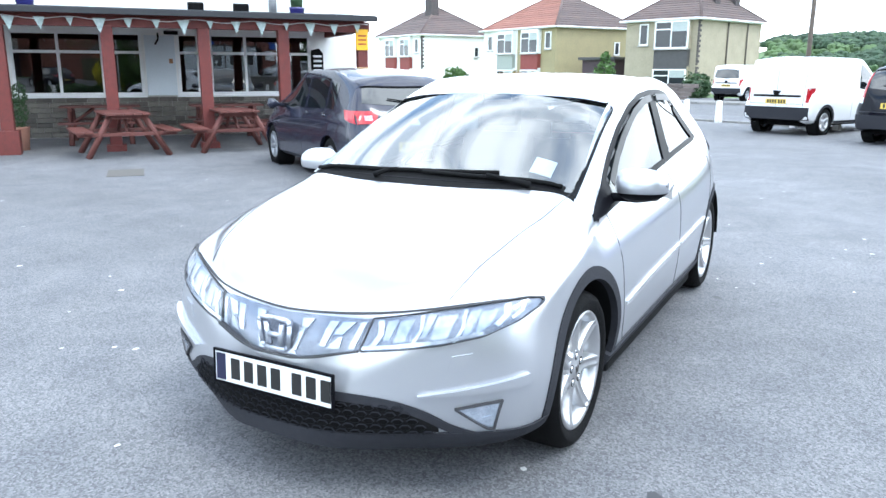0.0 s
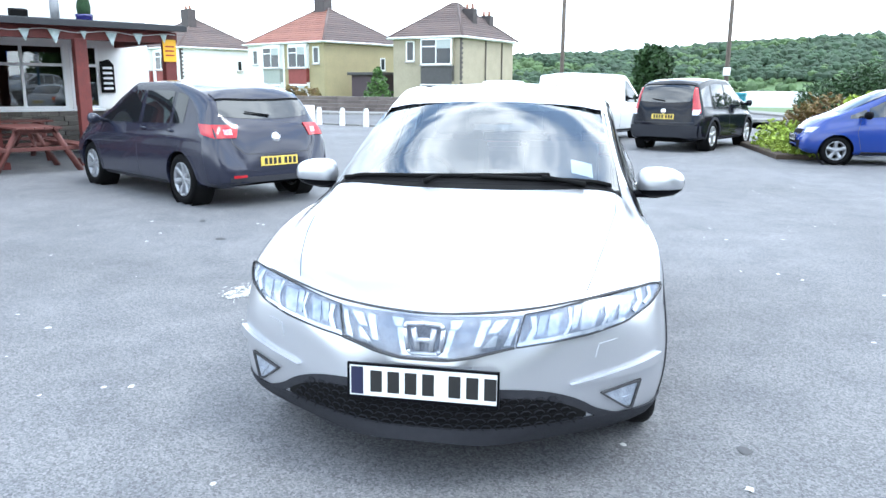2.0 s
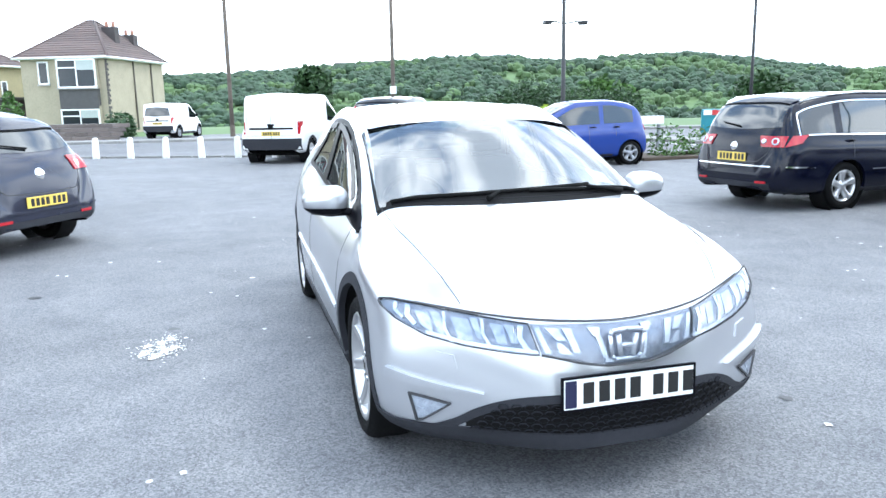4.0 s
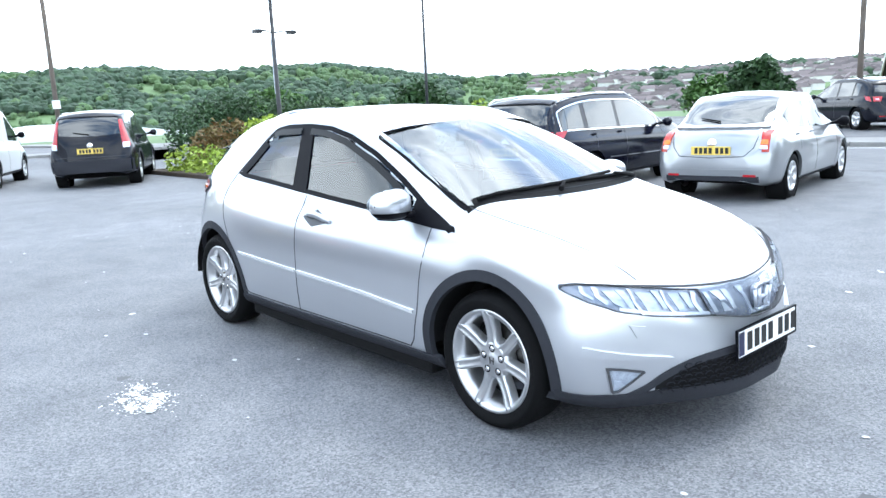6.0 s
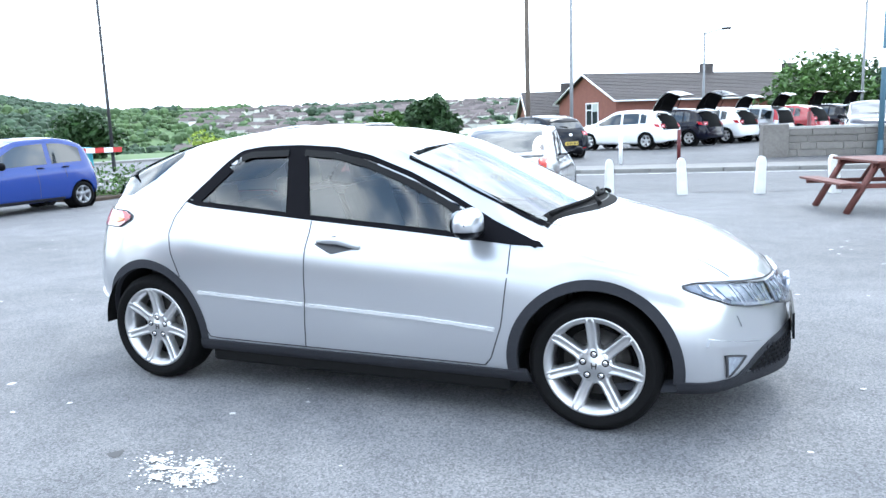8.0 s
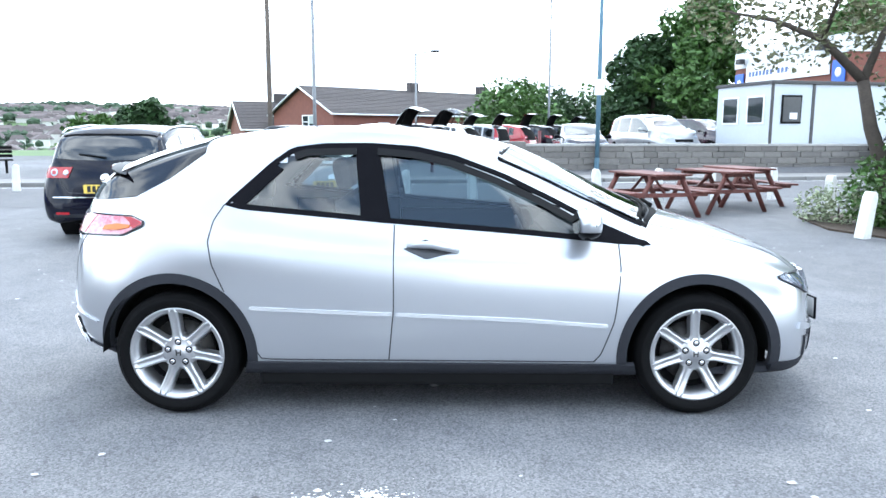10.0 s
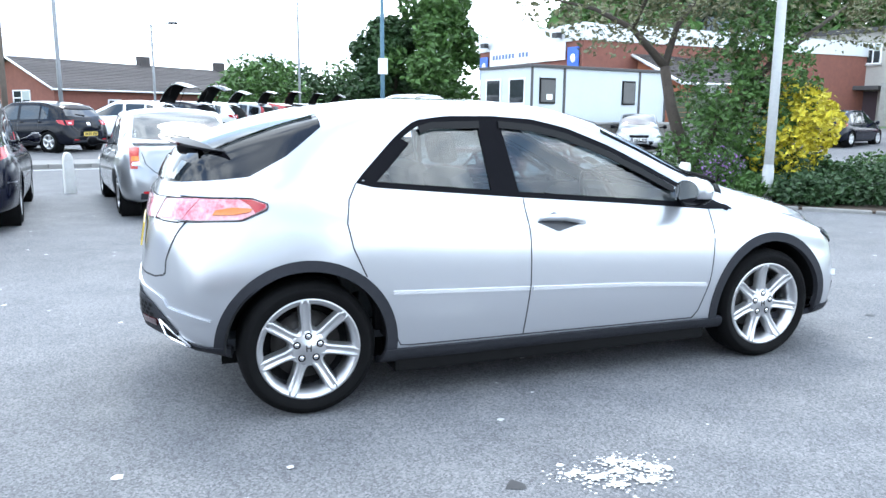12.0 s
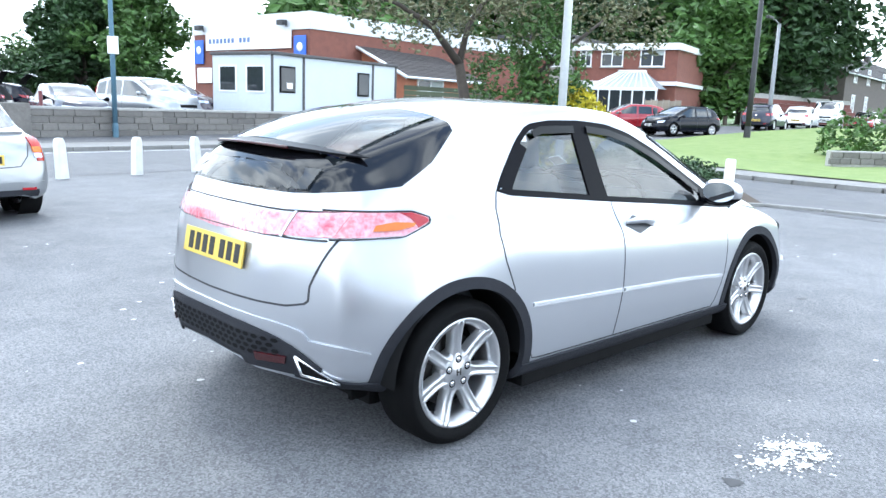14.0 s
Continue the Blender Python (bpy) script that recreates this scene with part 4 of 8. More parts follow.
    for r, z in enumerate((0.275, 0.298, 0.321, 0.344, 0.367)):
        for k in range(-12, 13):
            y = (k + 0.5 * (r % 2)) * 0.044
            if abs(y) < 0.54 - 0.9 * max(0, z - 0.30):
                p, nr = sh.on("f", y, z)
                c = p + nr * 0.009
                hexa = [(0.022, 0), (0.011, 0.011), (-0.011, 0.011), (-0.022, 0), (-0.011, -0.011), (0.011, -0.011)]
                side = Vector((0, 0, 1)).cross(nr).normalized()
                outer = [bm.verts.new(c + side * a + Vector((0, 0, b))) for a, b in hexa]
                inner = [bm.verts.new(c + side * a * 0.80 + Vector((0, 0, b * 0.72)) + nr * 0.004) for a, b in hexa]
                for i in range(6):
                    bm.faces.new((outer[i], outer[(i + 1) % 6], inner[(i + 1) % 6], inner[i]))
    part("honeycomb_mesh", bm, mat("mesh_plastic", (0.016, 0.0165, 0.02), 0.8, 0, 0.2, 40, spec=0.05), lg)
    part("front_lip", sh.patch("f", [(0.80 * t, 0.268 + 0.012 * t * t) for t in ys], [(0.80 * t, 0.200 + 0.004 * t * t) for t in ys], 51, 6, 0.007, 0.03), TRIM, car)
    for s, w in ((1, "l"), (-1, "r")):
        part("lip_corner", sh.patch(w, [(1.86, 0.280), (1.76, 0.282), (1.665, 0.285)], [(1.86, 0.203), (1.76, 0.195), (1.66, 0.19)], 20, 5, 0.0075, 0.03), TRIM, car)
        part("rear_corner", sh.patch(w, [(-1.67, 0.335), (-1.78, 0.335), (-1.93, 0.36)], [(-1.66, 0.275), (-1.78, 0.295), (-1.93, 0.345)], 20, 5, 0.008, 0.03), TRIM, car)
    # tail: centre lamp bar, plate, bumper
    part("tail_bar", sh.patch("b", [(0.455 * t, 0.982) for t in ys], [(0.43 * t, 0.898 - 0.02 * (1 - abs(t))) for t in ys], 31, 6, 0.012, 0.02), PINK_LENS, car, "pale red lens bar between the tail lamps")
    part("tail_seal", sh.strip("b", [(0.615 * t, 0.994) for t in ys], 0.004, 50, 0.012, 0.016), SEAM, car)
    part("tail_seal", sh.strip("b", [(0.61 * t, 0.893) for t in ys], 0.005, 50, 0.012, 0.016), SEAM, car)
    for s in (1, -1):
        part("tail_divider", sh.strip("b", [(s * 0.464, 0.992), (s * 0.436, 0.892)], 0.012, 10, 0.015, 0.02), SILVER, car)
    q, qn = sh.on("b", 0, 0.795)
    number_plate(car, Matrix.Translation(q + qn * 0.012) @ pose(0, 0, 0, 0, -10, 180), True)
    q, qn = sh.on("f", 0, 0.425)
    number_plate(car, Matrix.Translation((q.x + 0.02, 0, 0.428)) @ pose(0, 0, 0, 0, -2, 0), False)
    q, qn = sh.on("b", -0.50, 0.862)
    part("model_script", sh.strip("b", [(-0.42, 0.868), (-0.50, 0.872), (-0.58, 0.866)], 0.01, 14, 0.004, 0.006), CHROME, car)
    bm = bmesh.new()
    lathe([(0.001, 0.0), (0.045, 0.0), (0.052, -0.012)], 24, "z", pose(q.x - 0.0, 0, 0.945, 0, -90, 0), bm)
    part("rear_badge", bm, CHROME, car)
    part("rear_skirt", sh.patch("b", [(0.625 * t, 0.535 - 0.14 * abs(t) ** 5) for t in ys], [(0.60 * t, 0.372 - 0.02 * abs(t)) for t in ys], 51, 8, 0.008, 0.02), TRIM, car)
    part("skirt_rim", sh.strip("b", [(0.60, 0.48)] + [(0.565 * t, 0.565 - 0.03 * abs(t) ** 6) for t in ys[::-1]] + [(-0.60, 0.48)], 0.015, 60, 0.008, 0.02), SILVER, car)
    bm = bmesh.new()
    for r, z in enumerate((0.425, 0.447, 0.469, 0.491)):
        for k in range(-10, 11):
            y = (k + 0.5 * (r % 2)) * 0.048
            if abs(y) < 0.46:
                p, nr = sh.on("b", y, z)
                side = Vector((0, 0, 1)).cross(nr).normalized()
                c = p + nr * 0.012
                v = [bm.verts.new(c + side * a + Vector((0, 0, b)) - nr * d) for a, b, d in ((-0.02, 0, 0), (-0.01, 0.008, 0), (0.01, 0.008, 0), (0.02, 0, 0), (0.01, -0.008, 0.0), (-0.01, -0.008, 0.0))]
                bm.faces.new(v)
    tagged(part("skirt_mesh", bm, MATT_BLACK, car), kind="stuff")
    # floor pan and cabin
    part("floor_pan", add_box(box((-1.62, -0.58, 0.16), (1.75, 0.58, 0.30), 0.02), (-0.92, -0.82, 0.15), (0.88, 0.82, 0.29), 0.02), MATT_BLACK, car)
    part("dashboard", prism([(0.62, 0.45), (1.15, 0.45), (1.15, 0.90), (0.95, 0.915), (0.70, 0.90), (0.60, 0.82)], -0.66, 0.66, bevel=0.03), MATT_BLACK, car)
    part("cabin_floor", box((-1.75, -0.70, 0.30), (0.7, 0.70, 0.36), 0.01), SEAT, car)
    for s in (1, -1):
        seat = new("front_seat")
        seat.parent, seat.matrix_basis = car, Matrix.Translation((-0.05, s * 0.36, 0.36))
        part("cushion", box((-0.25, -0.25, 0.0), (0.28, 0.25, 0.22), 0.06), SEAT, seat)
        part("backrest", box((-0.08, -0.24, 0.0), (0.06, 0.24, 0.62), 0.06, pose(-0.24, 0, 0.15, 0, -20, 0)), SEAT, seat)
        part("headrest", box((-0.05, -0.13, 0.0), (0.05, 0.13, 0.17), 0.045, pose(-0.46, 0, 0.76, 0, -12, 0)), SEAT, seat)
        part("rear_headrest", box((-1.17, s * 0.36 - 0.12, 1.0), (-1.09, s * 0.36 + 0.12, 1.13), 0.04), SEAT, car)
        part("door_lining", box((-0.28, s * 0.725 - 0.028, 0.35), (0.85, s * 0.725 + 0.028, 0.905), 0.01), MATT_BLACK, car)
        part("door_lining", box((-1.0, s * 0.72 - 0.028, 0.35), (-0.29, s * 0.72 + 0.028, 0.975), 0.01), MATT_BLACK, car)
    part("rear_bench", box((-1.05, -0.6, 0.36), (-0.6, 0.6, 0.60), 0.06), SEAT, car)
    part("rear_backrest", box((-0.06, -0.6, 0.0), (0.06, 0.6, 0.52), 0.05, pose(-1.05, 0, 0.5, 0, -18, 0)), SEAT, car)
    wheel = new("steering_wheel")
    wheel.parent, wheel.matrix_basis = car, pose(0.46, -0.36, 0.895, 0, 66, 0)
    part("wheel_rim", tube([(0.18 * math.cos(a), 0.18 * math.sin(a), 0) for a in np.linspace(0, 2 * math.pi, 33)], 0.015, 8, False), MATT_BLACK, wheel)
    part("wheel_boss", box((-0.09, -0.08, -0.03), (0.08, 0.08, 0.02), 0.03), SEAT, wheel)
    for a in (90, 270, 0):
        part("wheel_spoke", tube([(0.05 * math.cos(radians(a)), 0.05 * math.sin(radians(a)), -0.01), (0.175 * math.cos(radians(a)), 0.175 * math.sin(radians(a)), 0)], 0.014, 8), MATT_BLACK, wheel)
    part("rear_view_mirror", box((0.36, -0.12, 1.235), (0.39, 0.12, 1.295), 0.012), MATT_BLACK, car)
    p, nr = sh.on("t", 0.93, 0.50)
    part("paper_permit", sh.patch("t", [(0.87, 0.45), (0.87, 0.55)], [(0.98, 0.46), (0.98, 0.56)], 8, 5, -0.012, 0.002), mat("paper", (0.8, 0.8, 0.78), 0.7), car)
    return car


build_silver_hatchback()

# ---- ground ----
def smooth01(v):
    v = min(max(v, 0.0), 1.0)
    return v * v * (3 - 2 * v)


RIDGE = curve([(60, 14), (100, 17), (106, 19), (112, 19), (127, 18.5), (135, 18.5), (139, 23), (143, 31), (147, 37), (150, 37), (156, 33.5), (160, 38), (167, 36), (172, 33), (176, 28), (184, 25), (192, 25)])


def land(x, y):
    """Height of the natural ground: level car park, street rising ahead of the car, valley and hills behind it."""
    r, az = math.hypot(x, y), math.degrees(math.atan2(y, x)) % 360
    rise = 0.9 * smooth01((x - 16) / 30) + 2.0 * smooth01((x - 60) / 120)
    if 70 < az < 192:
        side = smooth01((az - 70) / 12) * smooth01((192 - az) / 8)
        ridge = RIDGE(az)
        valley = -16 * smooth01((r - 62) / 90)
        hill = (ridge + 16) * smooth01((r - 230) / 520) + 2 * noise.noise(Vector((x / 130, y / 130, 0))) * smooth01((r - 200) / 200)
        return rise * (1 - side) + side * (valley + hill)
    return rise


def build_ground():
    verts, faces = [], []
    rs = [0, 4, 8, 12, 16, 20, 25, 30, 36, 42, 50, 58, 66, 76, 88, 100, 120, 140, 165, 190, 220, 250, 285, 320, 360, 400, 450, 500, 560, 620, 700, 780, 900, 1200, 2000, 4000]
    n = 144
    for r in rs[1:]:
        for k in range(n):
            a = 2 * math.pi * k / n
            x, y = r * math.cos(a), r * math.sin(a)
            z = land(x, y) if r > 24 else 0.0
            verts.append((x, y, z - 0.0))
    verts.append((0, 0, 0))
    c = len(verts) - 1
    faces += [(c, k, (k + 1) % n) for k in range(n)]
    for i in range(len(rs) - 2):
        for k in range(n):
            faces.append((i * n + k, (i + 1) * n + k, (i + 1) * n + (k + 1) % n, i * n + (k + 1) % n))
    ob = from_lists("ground", verts, faces, [ASPHALT, mat("far_grass", (0.10, 0.165, 0.055), 0.9, 0, 0.5, 0.02, col2=(0.065, 0.115, 0.04))], None, "grey worn asphalt car park running into green land", True)
    for p in ob.data.polygons:
        x, y, _ = p.center
        p.material_index = 1 if math.hypot(x, y) > 44 else 0
    tagged(ob, "", "ground", "", "structure")


build_ground()

# ---- parked cars ----
BG_GLASS = mat("dark_car_glass", (0.012, 0.015, 0.018), 0.03, 0, 0.3, 3, spec=0.85, coat=0.3)
SHAPES = {
    "hatch": dict(top=[(0, .34), (.004, .46), (.014, .57), (.03, .655), (.045, .70), (.075, .80), (.105, .895), (.13, .93), (.18, .955), (.27, .985), (.40, 1.0), (.50, .99), (.60, .93), (.70, .80), (.77, .695), (.85, .655), (.93, .58), (.975, .48), (.993, .38), (1, .30)],
                  ws=(.575, .765), rear=(.685, .885, .64), panes=[(.185, .245), (.262, .43), (.455, .725)]),
    "coupe": dict(top=[(0, .44), (.01, .56), (.025, .64), (.05, .675), (.09, .73), (.17, .86), (.26, .96), (.37, 1.0), (.47, .99), (.57, .93), (.68, .79), (.75, .69), (.85, .645), (.93, .57), (.975, .47), (1, .30)],
                  ws=(.54, .74), rear=(.70, .94, .66), panes=[(.19, .39), (.41, .70)]),
    "estate": dict(top=[(0, .36), (.005, .50), (.014, .60), (.028, .70), (.055, .84), (.075, .925), (.10, .955), (.16, .975), (.35, 1.0), (.5, .995), (.6, .95), (.68, .84), (.76, .69), (.86, .64), (.94, .56), (.98, .45), (1, .32)],
                   ws=(.57, .755), rear=(.69, .90, .72), panes=[(.085, .20), (.225, .40), (.42, .715)]),
    "van": dict(top=[(0, .35), (.004, .6), (.012, .9), (.035, .97), (.12, 1.0), (.5, 1.0), (.62, .965), (.70, .87), (.80, .70), (.87, .615), (.94, .54), (.98, .42), (1, .30)], ws=(.635, .80), rear=None, panes=[(.55, .75)]),
    "suv": dict(top=[(0, .40), (.01, .58), (.03, .70), (.06, .88), (.10, .95), (.2, .985), (.4, 1.0), (.52, .985), (.62, .92), (.72, .76), (.78, .70), (.88, .66), (.95, .58), (.985, .46), (1, .34)],
                ws=(.575, .765), rear=(.66, .90, .66), panes=[(.09, .20), (.225, .40), (.42, .72)]),
    "mini": dict(top=[(0, .38), (.01, .55), (.04, .75), (.08, .90), (.14, .97), (.3, 1.0), (.48, .99), (.6, .93), (.72, .78), (.81, .66), (.9, .58), (.96, .47), (1, .32)], ws=(.57, .80), rear=(.66, .90, .7), panes=[(.12, .33), (.36, .66), (.675, .755)]),
}


def parked_car(name, label, at, heading, kind, size, base, paint, tail=RED_LENS, rim=None, spokes=5, plate=True, z=0.0, open_hatch=False, tyre=0.31, trim=None, rails=False, group="", tail_at=None, detail=1, chrome=False, round_lamps=False, glazed=False):
    """A parked car: size is length, width, height; base is wheelbase and rear overhang."""
    L, W, H = size
    wb, ro = base
    sp = SHAPES[kind]
    car = empty(name, pose(at[0], at[1], z, 0, 0, heading), label, "van" if kind == "van" else "car", group)
    x0 = -wb / 2 - ro

    def X(s):
        return x0 + s * L

    def tab(pairs, k):
        return [(X(s), v * k) for s, v in pairs]

    top = tab(sp["top"], H)
    tf = curve(top)
    drop = [(0, .03), (.05, .06), (.1, .08), (.3, .05), (.5, .055), (.65, .10), (.75, .06), (.9, .045), (1, .02)]
    if kind == "van":
        drop = [(0, .05), (.05, .06), (.3, .05), (.55, .055), (.7, .10), (.8, .06), (.9, .045), (1, .02)]
    sh = Shell(top=top, low=tab([(0, .20), (.02, .165), (.08, .145), (.2, .13), (.8, .125), (.93, .14), (.98, .18), (1, .24)], H),
               plan=tab([(0, .86), (.006, .92), (.03, .97), (.08, .985), (.2, 1), (.8, 1), (.9, .95), (.95, .86), (.98, .70), (1, .38)] if kind == "van" else [(0, .60), (.008, .76), (.03, .89), (.08, .96), (.2, 1), (.8, 1), (.9, .95), (.95, .86), (.98, .70), (1, .38)], W / 2),
               belt=tab([(0, .35), (.02, .5), (.05, .6), (.12, .635), (.3, .625), (.72, .585), (.85, .53), (.95, .43), (1, .28)], H * (0.94 if kind in ("van", "suv") else 1)),
               base=tab([(0, .55), (.03, .8), (.1, .88), (.3, .90), (.75, .89), (.9, .84), (.97, .6), (1, .3)], W / 2),
               rail_y=tab([(0, .5), (.03, .70), (.1, .74), (.3, .74), (.5, .74), (.65, .77), (.76, .84), (.9, .75), (.97, .5), (1, .25)] if kind != "van" else [(0, .8), (.03, .86), (.3, .86), (.6, .84), (.76, .86), (.9, .78), (.97, .5), (1, .25)], W / 2),
               rail_z=[(X(s), tf(X(s)) - d * H) for s, d in drop], nx=150 if detail else 90, ny=6)
    skin = []
    for xa in (-wb / 2, wb / 2):
        skin.append(arch_hole(xa, tyre, tyre + 0.045))
    sh.cut(skin)
    part("body", sh.bm, paint, car, "", smooth=True)
    part("floor_pan", box((x0 + 0.55, -W * 0.34, 0.19), (x0 + L - 0.5, W * 0.34, 0.30), 0.02), MATT_BLACK, car)
    for s, w in ((1, "l"), (-1, "r")):
        for s0, s1 in sp["panes"]:
            xs = [X(v) for v in np.linspace(s0, s1, 12)]
            lo = [(x, sh.belt(x) + 0.025) for x in xs]
            hi = [(x, max(sh.rail_z(x) - 0.055, sh.belt(x) + 0.03)) for x in xs]
            part("side_window", sh.patch(w, lo, hi, 16, 7, 0.004, 0.012, fair=True), BG_GLASS, car)
        if chrome:
            p0, p1 = sp["panes"][0][0] - .006, sp["panes"][-1][1] - .02
            xs = [X(v) for v in np.linspace(p0, p1, 24)]
            rim_line = [(x, sh.belt(x) + 0.012) for x in xs] + [(x, max(sh.rail_z(x) - 0.04, sh.belt(x) + 0.03)) for x in xs[::-1]]
            part("window_chrome", sh.strip(w, rim_line + [rim_line[0]], 0.016, 110, 0.007, 0.012), CHROME, car)
            part("bumper_chrome", sh.strip(w, [(X(.03), H * .385), (X(.115), H * .375)], 0.016, 12, 0.008, 0.012), CHROME, car)
            part("door_chrome", sh.strip(w, [(X(.32), H * .34), (X(.69), H * .325)], 0.014, 20, 0.007, 0.012), CHROME, car)
        for xa in (-wb / 2, wb / 2):
            if not trim:
                part("arch_lip", sh.patch(w, ring_pts(xa, tyre, tyre + 0.072, -12, 192, 40), ring_pts(xa, tyre, tyre + 0.036, -12, 192, 40), 40, 3, 0.004, 0.04), paint, car)
            else:
                part("arch_trim", sh.patch(w, ring_pts(xa, tyre, tyre + 0.1, -10, 190, 30), ring_pts(xa, tyre, tyre + 0.035, -10, 190, 30), 30, 3, 0.006, 0.02), trim, car)
            car_wheel(car, xa, s * (W / 2 - 0.125), tyre, 0.2, tyre * 0.66, spokes, w, rim or ALLOY)
            well = lathe([(tyre + 0.05, -0.12), (tyre + 0.05, 0.12)], 24)
            bmesh.ops.translate(well, vec=(xa, s * (W / 2 - 0.16), tyre), verts=well.verts[:])
            add_box(well, (xa - tyre, s * (W / 2 - 0.28) - 0.01, 0.2), (xa + tyre, s * (W / 2 - 0.28) + 0.01, tyre * 2))
            part("wheel_well", well, MATT_BLACK, car)
        if detail:
            part("side_seam", sh.strip(w, [(X(.44), sh.belt(X(.44))), (X(.435), H * .2)], 0.008, 16, 0.0015, 0.006), SEAM, car)
            part("side_seam", sh.strip(w, [(X(.70), sh.belt(X(.70))), (X(.715), H * .42), (X(.69), H * .2)], 0.008, 16, 0.0015, 0.006), SEAM, car)
            if kind != "van":
                part("side_seam", sh.strip(w, [(X(.255), sh.belt(X(.255))), (X(.25), H * .45)], 0.008, 16, 0.0015, 0.006), SEAM, car)
            for xs in ((.41,), (.245,)) if kind != "van" else ((.6,),):
                p, nr = sh.on(w, X(xs[0]), H * .585)
                part("door_handle", tube([p + nr * 0.006 + Vector((-0.08, 0, 0)), p + nr * 0.03, p + nr * 0.006 + Vector((0.08, 0, 0))], [0.01, 0.014, 0.01], 8), BLACK if kind in ("mini", "van") else paint, car)
            part("door_sill", sh.strip(w, [(X(.27), H * .165), (X(.69), H * .16)], 0.05, 20, 0.006, 0.02), TRIM, car)
        mx = X(.685)
        m = part("door_mirror", tube([(mx, s * W * 0.44, H * .62), (mx, s * W * 0.50, H * .635), (mx - 0.01, s * (W / 2 + 0.07), H * .645), (mx - 0.02, s * (W / 2 + 0.14), H * .645), (mx - 0.02, s * (W / 2 + 0.17), H * .645)], [0.02, 0.03, 0.075, 0.075, 0.03], 12), paint if kind not in ("mini", "van", "coupe") else BLACK, car)
        # lamps
        if kind == "van":
            part("tail_lamp", sh.patch("b", [(s * W * .405, H * .60), (s * W * .435, H * .60)], [(s * W * .405, H * .42), (s * W * .44, H * .42)], 6, 8, 0.01, 0.02), tail, car)
        elif kind == "suv":
            part("tail_lamp", sh.patch("b", [(s * W * .33, H * .86), (s * W * .36, H * .86)], [(s * W * .36, H * .52), (s * W * .44, H * .52)], 6, 12, 0.012, 0.02), tail, car)
            part("reversing_lamp", sh.patch("b", [(s * W * .36, H * .57), (s * W * .425, H * .57)], [(s * W * .36, H * .50), (s * W * .425, H * .50)], 6, 5, 0.016, 0.02), LAMP_W, car)
        else:
            a = tail_at or ((.27, .40), (.62, .53))
            tl = part("tail_lamp", sh.patch("b", [(s * W * a[0][0], H * a[1][0]), (s * W * a[0][1], H * a[1][0])], [(s * W * (a[0][0] + .03), H * a[1][1]), (s * W * (a[0][1] + .005), H * a[1][1])], 30, 14, 0.014, 0.024), tail, car)
            if not round_lamps and tail is not LAMP_RA:
                part("reversing_lamp", sh.patch("b", [(s * W * (a[0][0] + .05), H * (a[1][0] - .035)), (s * W * (a[0][0] + .10), H * (a[1][0] - .035))], [(s * W * (a[0][0] + .05), H * (a[1][1] + .025)), (s * W * (a[0][0] + .10), H * (a[1][1] + .025))], 6, 4, 0.016, 0.02), PINK_LENS, tl)
            if kind == "coupe" and tail is LAMP_RA:
                lx = W * (a[0][0] + .012)
                for za, zb, mt, nm in ((.565, .525, AMBER, "amber_band"), (.518, .485, LAMP_W, "reversing_band")):
                    part(nm, sh.patch("b", [(s * lx, H * za), (s * W * .40, H * za)], [(s * lx, H * zb), (s * W * .405, H * zb)], 20, 6, 0.018, 0.02), mt, tl)
            if round_lamps:
                for yc, r in ((.268, .036), (.352, .050)):
                    q, nq = sh.on("b", s * W * yc, H * (a[1][0] + a[1][1]) / 2)
                    m0 = Matrix.Translation(q + nq * 0.012) @ nq.to_track_quat("Z", "Y").to_matrix().to_4x4()
                    part("lamp_ring", lathe([(r * 0.62, 0.012), (r * 0.95, 0.012), (r, 0.006), (r, -0.01)], 22, "z", m0), LAMP_W, tl)
                    part("lamp_core", lathe([(0.001, 0.010), (r * 0.62, 0.010)], 22, "z", m0), RED_LENS if yc > .3 else LAMP_W, tl)
            if kind in ("hatch", "estate"):
                part("tail_lamp", sh.patch(w, [(X(.058), H * a[1][0]), (X(.105), H * (a[1][0] + .008))], [(X(.035), H * a[1][1]), (X(.078), H * (a[1][1] + .03))], 20, 10, 0.014, 0.024), tail, car)
        hl = new("headlamp")
        hl.parent = car
        zz = .53 if kind in ("suv", "van") else .47
        part("lamp_bed", sh.patch("f", [(s * W * .24, H * zz), (s * W * .42, H * (zz + .015))], [(s * W * .25, H * (zz - .07)), (s * W * .41, H * (zz - .055))], 10, 6, 0.006, 0.014), LAMP_W, hl)
        part("lamp_lens", sh.patch("f", [(s * W * .24, H * zz), (s * W * .42, H * (zz + .015))], [(s * W * .25, H * (zz - .07)), (s * W * .41, H * (zz - .055))], 10, 6, 0.016, 0.014), LENS, hl)
    ys = np.linspace(-1, 1, 13)
    xt, xb = X(sp["ws"][0]), X(sp["ws"][1])
    k = (.86 if kind == "van" else .74) * W / 2 * 0.93
    part("windscreen", sh.patch("t", [(xt - 0.10 * t * t, k * t) for t in ys], [(xb - 0.12 * t * t, k * 1.06 * t) for t in ys], 17, 12, 0.006, 0.014, fair=True), BG_GLASS, car)
